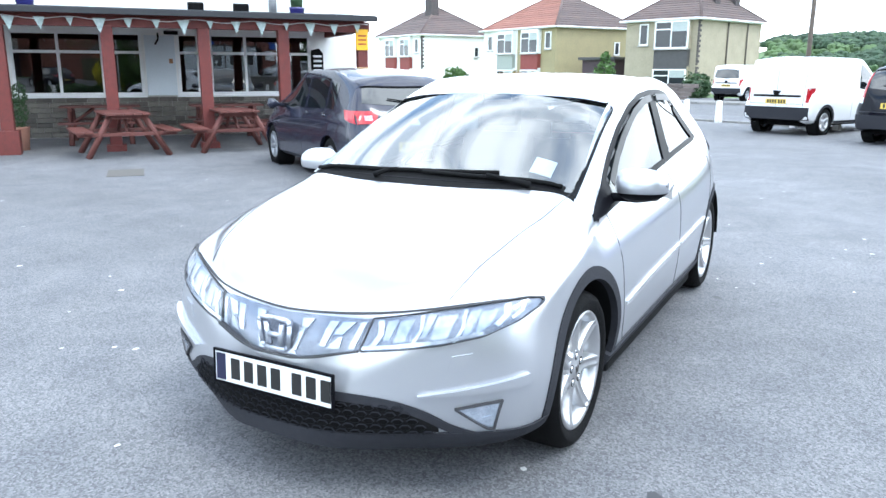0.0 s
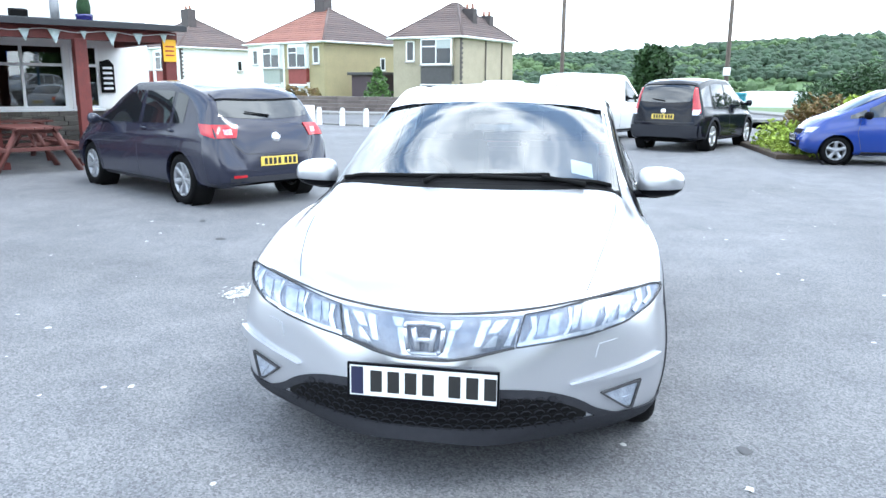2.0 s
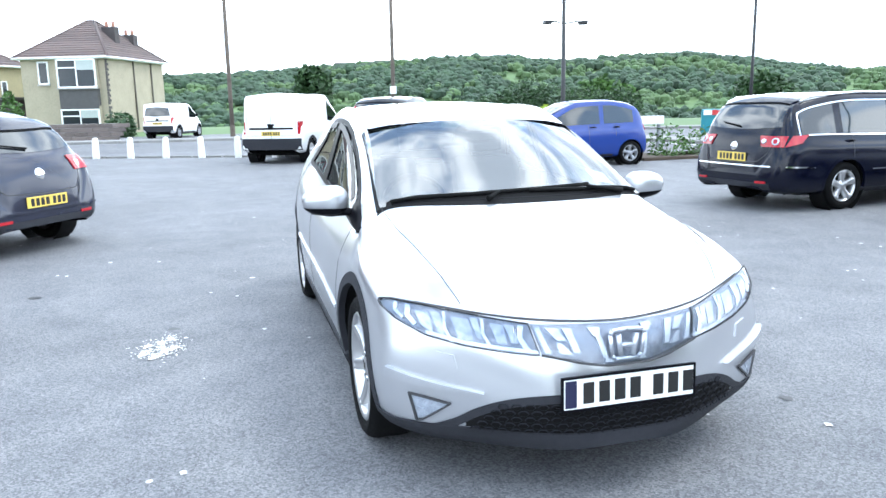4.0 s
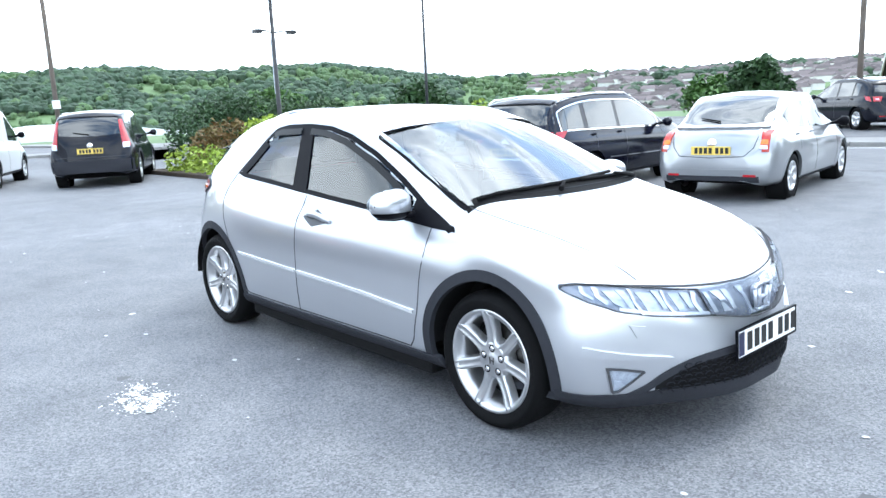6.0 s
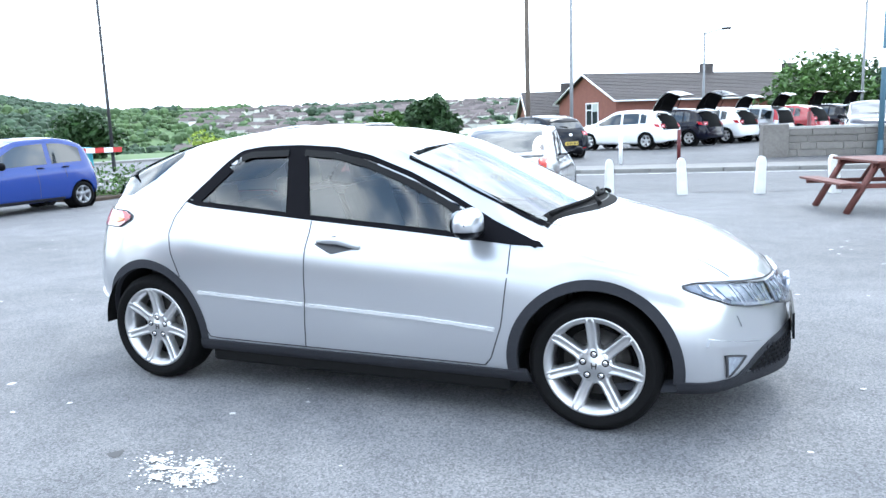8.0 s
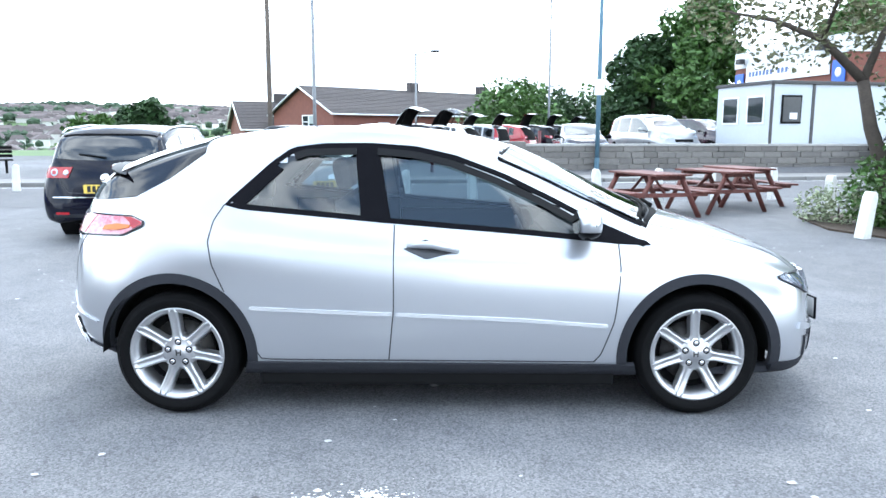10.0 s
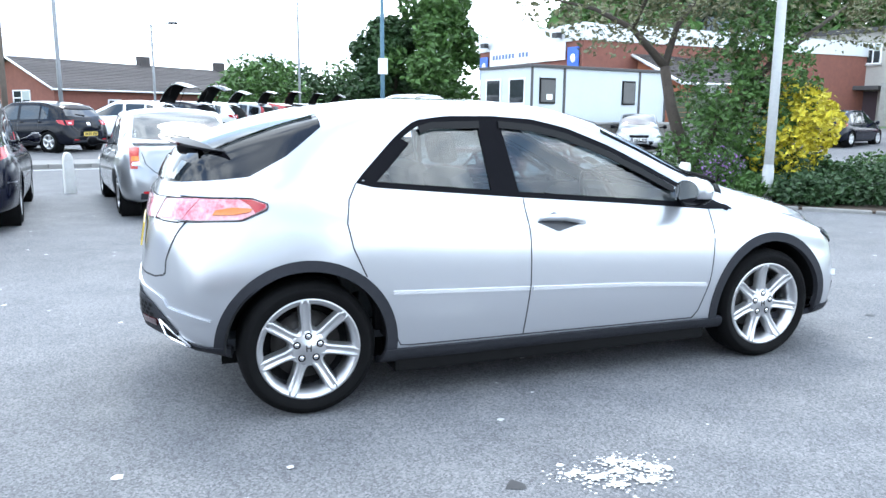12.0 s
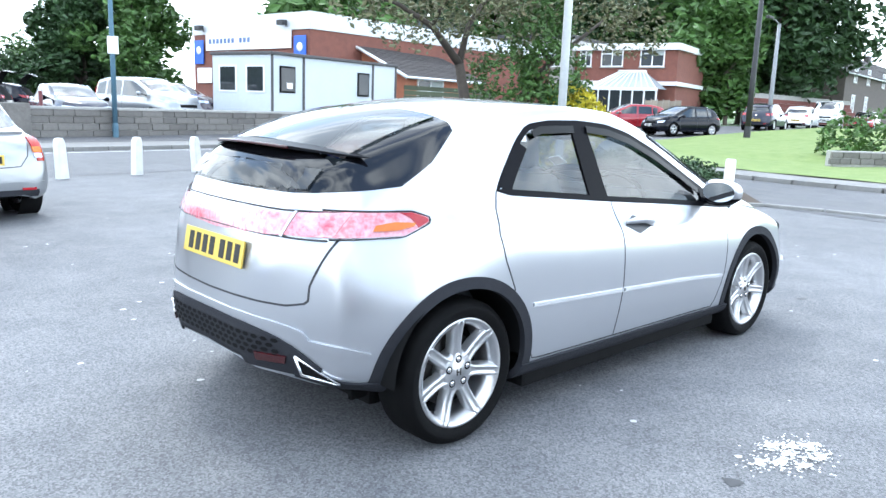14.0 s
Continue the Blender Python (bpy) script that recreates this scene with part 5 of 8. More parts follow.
    if (sp["rear"] or glazed) and not open_hatch:
        z0, z1, wd = sp["rear"] or (.62, .86, .72)
        part("rear_window", sh.patch("b", [(wd * W / 2 * t * 0.96, H * (z1 + .02 - 0.03 * t * t)) for t in ys], [(wd * W / 2 * 1.1 * t, H * (z0 + 0.025 * t * t)) for t in ys], 21, 10, 0.004, 0.012), BG_GLASS, car)
        if kind in ("hatch", "estate", "suv") and detail:
            edge = [X(s0) for s0 in ((.118, .085) if kind == "hatch" else (.10, .07))]
            part("roof_spoiler", sh.patch("t", [(edge[0] + 0.03 * t * t, W * .33 * t) for t in ys], [(edge[1] + 0.05 * t * t, W * .325 * t) for t in ys], 25, 4, 0.018, 0.03), paint, car)
            part("spoiler_edge", sh.strip("t", [(edge[1] + 0.05 * t * t - 0.004, W * .322 * t) for t in ys], 0.016, 30, 0.012, 0.03), MATT_BLACK, car)
        if kind == "coupe" and detail:
            part("boot_spoiler", sh.patch("b", [(W * .36 * t, H * (z0 - .012)) for t in ys], [(W * .37 * t, H * (z0 - .035)) for t in ys], 25, 4, 0.030, 0.04), paint, car)
        p, nr = sh.on("b", 0.0, H * (z0 + .02))
        q, nq = sh.on("b", wd * W * 0.26, H * (z0 + .05))
        part("rear_wiper", tube([p + nr * 0.02, q + nq * 0.02], [0.012, 0.008], 6), MATT_BLACK, car)
    if open_hatch:
        z0, z1, wd = sp["rear"]
        # black sheet on the uncut tail, painting the shade inside the open boot
        part("boot_opening", sh.patch("b", [(wd * W / 2 * 1.05 * t, H * z1) for t in ys], [(wd * W / 2 * 1.15 * t, H * .48) for t in ys], 15, 8, 0.004, 0.012), MATT_BLACK, car)
        hat = new("tailgate")
        hat.parent, hat.matrix_basis = car, pose(X(.12), 0, H * .97, 0, 7 * math.sin(at[0] * 5.1) + 2, 0) @ Matrix.Scale(1.0 if at[1] < 29 else 0.74, 4)
        for mt, dz, nm in ((paint, 0.03, "tailgate_skin"), (MATT_BLACK, -0.012, "tailgate_lining")):
            bm = bmesh.new()
            rows = []
            for t in np.linspace(0, 1, 8):
                xx, zz = -1.08 * t**1.25, 0.70 * math.sin(min(1.0, t * 1.5) * 1.57) - 0.42 * max(0.0, t - 0.6)
                rows.append([bm.verts.new((xx, W * .43 * v * (1 - 0.12 * t), zz + dz - 0.06 * v * v)) for v in np.linspace(-1, 1, 9)])
            for a, b in zip(rows, rows[1:]):
                for i in range(8):
                    bm.faces.new((a[i], b[i], b[i + 1], a[i + 1])).smooth = True
            bmesh.ops.solidify(bm, geom=bm.faces[:], thickness=0.025)
            part(nm, bm, mt, hat)
        part("tailgate_window", box((-0.42, -W * .33, -0.015), (0.0, W * .33, 0.015), 0.005, pose(-0.10, 0, 0.30, 0, 50, 0)), BG_GLASS, hat)
        for s in (1, -1):
            part("gas_strut", tube([(-0.1, s * W * .38, -0.35), (-0.45, s * W * .37, 0.55)], 0.012, 6), MATT_BLACK, hat)
    if detail:
        part("lower_grille", sh.patch("f", [(W * .30 * t, H * .30) for t in ys], [(W * .28 * t, H * .20) for t in ys], 15, 4, 0.004, 0.01), MATT_BLACK, car)
        part("upper_grille", sh.patch("f", [(W * .2 * t, H * .445) for t in ys], [(W * .19 * t, H * .385) for t in ys], 15, 4, 0.006, 0.01), MATT_BLACK, car)
        part("rear_apron", sh.patch("b", [(W * .36 * t, H * .245) for t in ys], [(W * .36 * t, H * .19) for t in ys], 15, 3, 0.006, 0.015), TRIM, car)
        if kind in ("hatch", "estate", "coupe"):
            part("hatch_seam", sh.strip("b", [(W * -.33, H * .60), (W * -.31, H * .50), (W * -.25, H * .425), (0, H * .41), (W * .25, H * .425), (W * .31, H * .50), (W * .33, H * .60)], 0.010, 60, 0.0025, 0.006), SEAM, car)
            part("bumper_step", sh.strip("b", [(W * .42 * t, H * .30) for t in ys], 0.020, 40, 0.012, 0.02), paint, car)
            for s in (1, -1):
                part("rear_reflector", sh.patch("b", [(s * W * .25, H * .262), (s * W * .34, H * .262)], [(s * W * .25, H * .242), (s * W * .34, H * .242)], 12, 4, 0.010, 0.014), RED_LENS, car)
        else:
            part("bumper_seam", sh.strip("b", [(W * .42 * t, H * .40) for t in ys], 0.008, 24, 0.0015, 0.006), SEAM, car)
    if chrome:
        part("boot_chrome", sh.strip("b", [(W * .36 * t, H * .385) for t in ys], 0.014, 24, 0.010, 0.014), CHROME, car)
    if kind == "van":
        part("door_strip", sh.strip("b", [(W * .34 * t, H * .50) for t in ys], 0.05, 24, 0.010, 0.014), MATT_BLACK, car)
        part("lock_housing", sh.patch("b", [(-W * .06, H * .565), (W * .05, H * .57)], [(-W * .02, H * .505), (W * .03, H * .505)], 8, 5, 0.03, 0.04), MATT_BLACK, car)
        for y0 in (-.38, .0, .38):
            part("door_seam", sh.strip("b", [(W * y0, H * .90), (W * y0, H * .34)], 0.008, 16, 0.002, 0.006), SEAM, car)
    if trim:
        part("rear_bumper", sh.patch("b", [(W * .46 * t, H * .36) for t in ys], [(W * .46 * t, H * .20) for t in ys], 21, 5, 0.012, 0.03), trim, car)
    if rails:
        for s in (1, -1):
            pts = [(X(v), s * W * .355, tf(X(v)) + hgt - .05 * H) for v, hgt in ((.10, 0.02), (.13, 0.06), (.3, 0.065), (.5, 0.06), (.55, 0.015))]
            part("roof_rail", tube(pts, 0.016, 8), mat("bright_moulding"), car)
    if plate:
        pz = H * (.475 if kind in ("coupe", "suv", "mini") else .36 if kind == "hatch" else .43 if kind == "van" else .455)
        q, nq = sh.on("b", 0, pz)
        number_plate(car, Matrix.Translation(q + nq * 0.014) @ pose(0, 0, 0, 0, 0, 180), True)
        q, nq = sh.on("f", 0, H * .33)
        number_plate(car, Matrix.Translation(q + nq * 0.016), False)
        q, nq = sh.on("b", 0, H * .545)
        bm = lathe([(0.001, 0.014), (0.05, 0.012), (0.06, 0.0)], 20, "z", Matrix.Translation(q) @ nq.to_track_quat("Z", "Y").to_matrix().to_4x4())
        part("badge", bm, CHROME, car)
    return car


GREY_P = mat("dark_grey_paint", (0.021, 0.023, 0.040), 0.22, 0.15, 0.04, 400, coat=0.5, spec=0.3)
NAVY_P = mat("navy_paint", (0.003, 0.004, 0.012), 0.14, 0, 0.05, 400, coat=0.0, spec=0.30)
BLUE_P = mat("bright_blue_paint", (0.010, 0.036, 0.21), 0.25, 0.0, 0.05, 400, coat=0.3)
BLACK_P = mat("black_paint", (0.003, 0.004, 0.009), 0.14, 0, 0.05, 400, coat=0.0, spec=0.26)
WHITE_P = mat("white_paint", (0.78, 0.79, 0.80), 0.3, 0, 0.04, 30, coat=0.8)
SILVER_P = mat("pale_silver_paint", (0.32, 0.33, 0.345), 0.3, 0.65, 0.04, 400, coat=1.0)
RED_P = mat("red_paint", (0.30, 0.012, 0.02), 0.25, 0.1, 0.05, 400, coat=1.0)
LAMP_RA = mat("red_and_amber_lamp", (0.30, 0.008, 0.010), 0.2, 0, 0.3, 5, coat=0.2, col2=(0.38, 0.03, 0.012))
COVER = mat("silver_wheel_cover", (0.30, 0.31, 0.33), 0.35, 0.5, 0.1, 30)

parked_car("hatchback_car", "dark grey five-door hatchback parked by the picnic tables", (-5.37, -4.95), -123.5, "hatch", (4.42, 1.81, 1.51), (2.685, 0.80), GREY_P, RED_LENS, COVER, 7, tail_at=((.255, .405), (.645, .545)))
parked_car("small_car", "small bright blue hatchback parked beside the shrub bed", (-11.95, 6.43), -91.8, "mini", (3.49, 1.495, 1.485), (2.34, 0.50), BLUE_P, RED_LENS, COVER, 5, tyre=0.275)
parked_car("estate_car", "black estate car with roof rails parked on asphalt", (-4.56, 7.6), 95.5, "estate", (4.77, 1.82, 1.52), (2.71, 1.08), NAVY_P, RED_LENS, ALLOY, 5, rails=True, tail_at=((.225, .405), (.635, .545)), chrome=True, round_lamps=True)
parked_car("hatchback_car", "older silver hatchback with boot spoiler parked on asphalt", (-1.85, 8.24), 98, "coupe", (4.11, 1.71, 1.425), (2.606, 0.74), SILVER_P, LAMP_RA, ALLOY, 6, tyre=0.30, tail_at=((.34, .41), (.64, .46)))
parked_car("off_roader", "black off-road car with tall red tail lamps", (-15.7, 3.2), 153, "suv", (4.53, 1.82, 1.68), (2.62, 0.92), BLACK_P, RED_LENS, ALLOY, 5, tyre=0.345, trim=TRIM)
parked_car("panel_van", "white panel van with black rear bumper", (-17.75, 0.68), 155, "van", (4.32, 1.75, 1.82), (2.70, 0.72), WHITE_P, RED_LENS, ALLOY, 5, trim=TRIM)
parked_car("panel_van", "small white van parked across the road by the houses", (-38.8, -3.9), 160, "van", (4.1, 1.7, 1.8), (2.65, 0.7), WHITE_P, RED_LENS, COVER, 5, trim=TRIM, glazed=True)
LOT = "cars for sale behind the wall"
parked_car("hatchback_car", "black hatchback parked at the edge of the sales lot", (-5.35, 21.8), 140, "hatch", (4.2, 1.78, 1.48), (2.58, 0.72), BLACK_P, RED_LENS, ALLOY, 5, z=0.17, group=LOT)
for (x, y), h, kind, paint, lab, zz in (((-2.95, 26.35), 158, "hatch", WHITE_P, "white hatchback with its tailgate raised", 0.28), ((-1.5, 28.5), 154, "hatch", NAVY_P, "dark blue hatchback with its tailgate raised", 0.30), ((-0.2, 30.5), 152, "hatch", WHITE_P, "white hatchback with its dark boot open", 0.31),
                                        ((1.2, 31.9), 150, "suv", SILVER_P, "silver people carrier with its tailgate raised", 0.32), ((2.7, 33.9), 150, "hatch", RED_P, "red hatchback with its tailgate raised", 0.33), ((4.2, 35.9), 150, "hatch", BLACK_P, "black hatchback with its tailgate raised", 0.34),
                                        ((5.7, 37.9), 150, "hatch", NAVY_P, "dark hatchback with its tailgate raised", 0.36)):
    parked_car("hatchback_car", lab, (x, y), h, kind, (4.0, 1.72, 1.48), (2.5, 0.7), paint, RED_LENS, ALLOY, 5, z=zz, open_hatch=True, group=LOT, detail=0, plate=False)
parked_car("saloon_car", "dark blue-grey saloon facing the road behind the wall", (5.3, 25.2), -92, "coupe", (4.6, 1.8, 1.42), (2.8, 0.95), GREY_P, z=0.36, group=LOT)
parked_car("people_carrier", "silver people carrier facing the road behind the wall", (8.3, 25.9), -76, "suv", (4.8, 1.88, 1.75), (2.85, 0.95), SILVER_P, z=0.40, group=LOT)
parked_car("people_carrier", "dark purple people carrier beside the sales cabin", (12.6, 33.0), -60, "suv", (4.6, 1.85, 1.7), (2.8, 0.95), mat("plum_paint", (0.02, 0.008, 0.016), 0.25, 0.2, 0.05, 400, coat=1.0), z=0.42, group=LOT)
parked_car("saloon_car", "silver car parked on the road behind the shrubs", (15.4, 21.0), 237, "coupe", (4.3, 1.72, 1.42), (2.6, 0.85), SILVER_P, z=0.0)
STREET = "cars parked along the street"
for name, lab, x, y, head, kind, size, paint in (("hatchback_car", "dark blue hatchback parked on the side street", 24.4, 19.6, 20, "hatch", (4.1, 1.7, 1.45), NAVY_P), ("hatchback_car", "red five-door hatchback parked by the conservatory house", 33.0, 20.9, 138, "hatch", (4.2, 1.76, 1.47), RED_P),
                                                 ("hatchback_car", "black hatchback facing down the side street", 31.6, 17.0, 165, "hatch", (4.2, 1.76, 1.47), BLACK_P), ("hatchback_car", "dark hatchback parked by the trees", 40.4, 16.7, 10, "hatch", (4.2, 1.77, 1.5), GREY_P),
                                                 ("hatchback_car", "white hatchback parked on the far street", 48.5, 17.9, 12, "hatch", (4.0, 1.72, 1.45), WHITE_P), ("panel_van", "white van parked on the far street", 53.5, 18.1, 196, "van", (4.6, 1.85, 1.95), WHITE_P),
                                                 ("saloon_car", "red saloon parked on the far street", 62.0, 18.4, 190, "coupe", (4.3, 1.75, 1.42), RED_P)):
    parked_car(name, lab, (x, y), head, kind, size, (2.6, 0.75), paint, z=land(x, y), group=STREET)

# ---- roads, kerbs, posts ----
CONC = mat("concrete", (0.42, 0.41, 0.39), 0.85, 0, 0.35, 3, bump=0.3, bscale=40)
KERB = mat("kerb_stone", (0.25, 0.245, 0.235), 0.85, 0, 0.3, 4, bump=0.3, bscale=40, per_object=0.12)
PAVE = mat("paving", (0.21, 0.205, 0.20), 0.85, 0, 0.3, 1.2, bump=0.2, bscale=30)
WHITE_POST = mat("white_post_paint", (0.80, 0.80, 0.79), 0.6, 0, 0.12, 6, col2=(0.6, 0.59, 0.56), bump=0.2, bscale=30)
GRASS = mat("mown_grass", (0.095, 0.155, 0.028), 0.9, 0, 0.4, 2.2, col2=(0.19, 0.235, 0.08), bump=0.6, bscale=25)
BRICK = mat("red_brick", (0.225, 0.085, 0.06), 0.85, 0, 0.3, 3, col2=(0.15, 0.06, 0.047), bump=0.3, bscale=30)
WHITE_WALL = mat("white_render", (0.80, 0.80, 0.79), 0.8, 0, 0.06, 1.5, bump=0.1, bscale=40)
UPVC = mat("white_window_frame", (0.80, 0.81, 0.82), 0.35, 0, 0.04, 10)
PANE = mat("dark_window_glass", (0.03, 0.035, 0.04), 0.03, 0, 0.3, 1.0, spec=0.4)
RED_WOOD = mat("red_brown_painted_wood", (0.15, 0.024, 0.019), 0.6, 0, 0.35, 9, col2=(0.085, 0.018, 0.015), bump=0.3, bscale=50)
TABLE_WOOD = mat("stained_table_wood", (0.085, 0.024, 0.02), 0.65, 0, 0.35, 8, col2=(0.14, 0.045, 0.035), bump=0.35, bscale=50, per_object=0.15)
ROOF_DARK = mat("dark_roof_tile", (0.075, 0.065, 0.065), 0.85, 0, 0.35, 3, per_object=0.15)
ROOF_BROWN = mat("brown_roof_tile", (0.125, 0.085, 0.075), 0.85, 0, 0.4, 0.9, col2=(0.085, 0.07, 0.07), per_object=0.15)
ROOF_RED = mat("red_roof_tile", (0.27, 0.115, 0.085), 0.8, 0, 0.3, 1.5, per_object=0.12)
METAL = mat("painted_steel_pole", (0.022, 0.022, 0.025), 0.5, 0.0, 0.3, 5)
GALV = mat("galvanised_pole", (0.24, 0.25, 0.265), 0.5, 0.4, 0.2, 5)
WOODPOLE = mat("weathered_pole_wood", (0.13, 0.105, 0.085), 0.85, 0, 0.4, 3)


def strip_sheet(name, pts, width_l, width_r, z, material, label, kind="structure", thick=0.0):
    """A flat band along a line in plan, z above the land, with a thickness downward."""
    p = np.array(along(pts, max(2, int(sum(math.dist(a, b) for a, b in zip(pts, pts[1:])) / 2))))
    t = np.gradient(p, axis=0)
    t /= np.linalg.norm(t, axis=1)[:, None]
    nrm = np.c_[-t[:, 1], t[:, 0]]
    L, R = p + nrm * width_l, p - nrm * width_r
    bm = bmesh.new()
    rows = []
    for a, b in zip(L, R):
        za, zb = (land(*a) if math.hypot(*a) > 24 else 0) + z, (land(*b) if math.hypot(*b) > 24 else 0) + z
        rows.append([bm.verts.new((a[0], a[1], za)), bm.verts.new((b[0], b[1], zb)), bm.verts.new((b[0], b[1], zb - max(thick, .002))), bm.verts.new((a[0], a[1], za - max(thick, .002)))])
    for a, b in zip(rows, rows[1:]):
        for i in range(4 if thick else 1):
            bm.faces.new((a[i], b[i], b[(i + 1) % 4], a[(i + 1) % 4]))
    if thick:
        bm.faces.new(rows[0][::-1]), bm.faces.new(rows[-1])
    bmesh.ops.recalc_face_normals(bm, faces=bm.faces[:])
    ob = part(name, bm, material)
    return tagged(ob, label, name.split("_")[0], "", kind)


def kerb_line(parent, pts, h=0.11):
    """Separate kerb stones along a line."""
    mesh = finish("kerb_stone", box((-0.45, -0.065, -0.05), (0.45, 0.065, h), 0.012), KERB)
    n = int(sum(math.dist(a, b) for a, b in zip(pts, pts[1:])) / 0.915)
    q = along(pts, n + 1)
    for a, b in zip(q, q[1:]):
        ob = new("kerb_stone", mesh)
        ob.parent = parent
        x, y = (a[0] + b[0]) / 2, (a[1] + b[1]) / 2
        ob.matrix_basis = pose(x, y, (land(x, y) if math.hypot(x, y) > 24 else 0), 0, random.uniform(-0.4, 0.4), math.degrees(math.atan2(b[1] - a[1], b[0] - a[0])))


# the road behind the car's left side, its pavement and kerb
RB = 0.17


def rowb(x, off):
    return (x, off + RB * x)


strip_sheet("road_side", [rowb(-60, 13.9), rowb(40, 13.9)], 2.95, 2.95, 0.005, ROAD, "grey asphalt road beyond the white posts")
pv = strip_sheet("pavement_side", [rowb(-50, 17.75), rowb(22, 17.75)], 0.85, 0.85, 0.11, PAVE, "grey pavement along the sales lot", thick=0.12)
kerb_line(pv, [rowb(-30, 16.85), rowb(22, 16.85)])
strip_sheet("trim_road_line", [rowb(-20, 16.3), rowb(20, 16.3)], 0.05, 0.05, 0.009, mat("road_paint", (0.7, 0.7, 0.68), 0.7, 0, 0.2, 8), "worn white road edge line")
# the road behind the car, its pavement
strip_sheet("road_back", [(-31.5, -60), (-27.5, 0), (-24.0, 40)], 4.2, 4.2, 0.005, ROAD, "grey asphalt road in front of the houses")
pv = strip_sheet("pavement_back", [(-37.4, -60), (-33.2, 0), (-29.5, 40)], 0.9, 0.9, 0.11, PAVE, "grey pavement in front of the garden walls", thick=0.12)
kerb_line(pv, [(-34.2, -30), (-32.2, 0), (-30.5, 18)])
# the side street ahead of the car
strip_sheet("road_ahead", [(9.6, -40), (11.2, 0), (12.0, 8), (16.6, 14.6), (24, 17.8), (31, 18.6), (42, 18.6), (58, 19), (80, 21.5), (130, 26)], 2.6, 2.6, 0.006, ROAD, "grey side street climbing between houses")
bed = tagged(part("kerb_bed", bmesh.new(), KERB), "low stone kerb round the shrub bed", "kerb", "", "structure")
kerb_line(bed, [(9.3, -8), (9.2, 0.6), (9.0, 2.4), (8.2, 2.9), (7.4, 4.0), (6.2, 5.1)], 0.05)
gr = bmesh.new()
rows = []
near, far = along([(12.6, -14), (15.0, 0.4), (15.1, 4.2), (16.0, 8.2), (23.5, 14.6)], 34), along([(95, -22), (80, 8), (55, 14.8), (38, 14.9), (24.5, 15.0)], 34)
for a, b in zip(near, far):
    rows.append([])
    for k in range(30):
        t = (k / 29) ** 1.6
        x, y = a[0] + (b[0] - a[0]) * t, a[1] + (b[1] - a[1]) * t
        rows[-1].append(gr.verts.new((x, y, (land(x, y) if math.hypot(x, y) > 24 else 0) + 0.13 + 0.06 * noise.noise(Vector((x * 0.5, y * 0.5, 0))))))
for a, b in zip(rows, rows[1:]):
    for k in range(29):
        gr.faces.new((a[k], a[k + 1], b[k + 1], b[k]))
bmesh.ops.recalc_face_normals(gr, faces=gr.faces[:])
tagged(part("ground_verge", gr, GRASS, None, "", True), "bright green mown grass verge", "grass", "", "structure")
gk = strip_sheet("pavement_verge", [(13.2, -9), (14.4, 0), (14.5, 4.4), (15.4, 8.6), (22, 14.4)], 0.6, 0.6, 0.11, PAVE, "grey pavement edging the grass verge", thick=0.12)
kerb_line(gk, [(12.6, -9), (13.75, 0.2), (13.85, 4.6), (14.8, 9.0), (21.4, 15.0)])


def concrete_post(x, y, h=0.68, lean=(0, 0), turn=0):
    ob = part("white_post", prism([(-0.085, 0.0), (0.085, 0.0), (0.070, h - 0.09), (0.04, h - 0.012), (0.0, h), (-0.04, h - 0.012), (-0.070, h - 0.09)], -0.075, 0.075, "y", 0.010), WHITE_POST)
    ob.matrix_basis = pose(x, y, -0.01, lean[0], lean[1], turn)
    return tagged(ob, "white painted concrete post with a pointed top", "bollard", "row of white posts")


for k in range(13):
    concrete_post(-23.9 + 0.48 * k, -11.5 + 1.05 * k, 0.66, (random.uniform(-2, 2), random.uniform(-2, 2)), 65)
kb = tagged(part("kerb_posts", bmesh.new(), KERB), "pale kerb under the row of white posts", "kerb", "", "structure")
kerb_line(kb, [(-24.4, -12.0), (-18.4, 1.2)], 0.06)
for x, le in ((-4.7, 1), (-3.38, -1), (-2.05, 1), (-0.73, 0), (0.6, -3), (1.94, 2), (3.2, -5), (4.5, 1), (5.8, 0), (7.1, -2)):
    concrete_post(*rowb(x, 10.6), 0.70, (0, le), 19)
concrete_post(5.72, 5.72, 0.66, (3, 6), 30)
concrete_post(6.9, 8.9, 0.70, (-2, -3), 30)
concrete_post(9.0, 3.15, 0.74, (0, 4), 10)
concrete_post(-15.9, 5.3, 0.66, (0, 0), 20)
concrete_post(-10.2, 13.6, 0.66, (0, 2), 20)


def pole(name, x, y, h, r0, r1, material, label, z=0.0):
    th = empty(name, pose(x, y, z), label, "pole")
    part("shaft", tube([(0, 0, 0), (0, 0, h * 0.3), (0, 0, h)], [r0, r0 * 0.85 + r1 * 0.15, r1], 12), material, th)
    part("collar", lathe([(r0 * 1.18, 0.0), (r0 * 1.18, 0.5), (r0 * 1.02, 0.62)], 12, "z"), material, th)
    return th


def arm_lamp(parent, h, reach, turn, material):
    m = pose(0, 0, 0, 0, 0, turn)
    part("arm", tube([m @ Vector(p) for p in ((0, 0, h - 0.05), (reach * 0.4, 0, h + 0.12), (reach, 0, h + 0.2))], 0.03, 8), material, parent)
    part("lantern", box((reach - 0.05, -0.11, h + 0.15), (reach + 0.55, 0.11, h + 0.30), 0.05, m), METAL, parent)


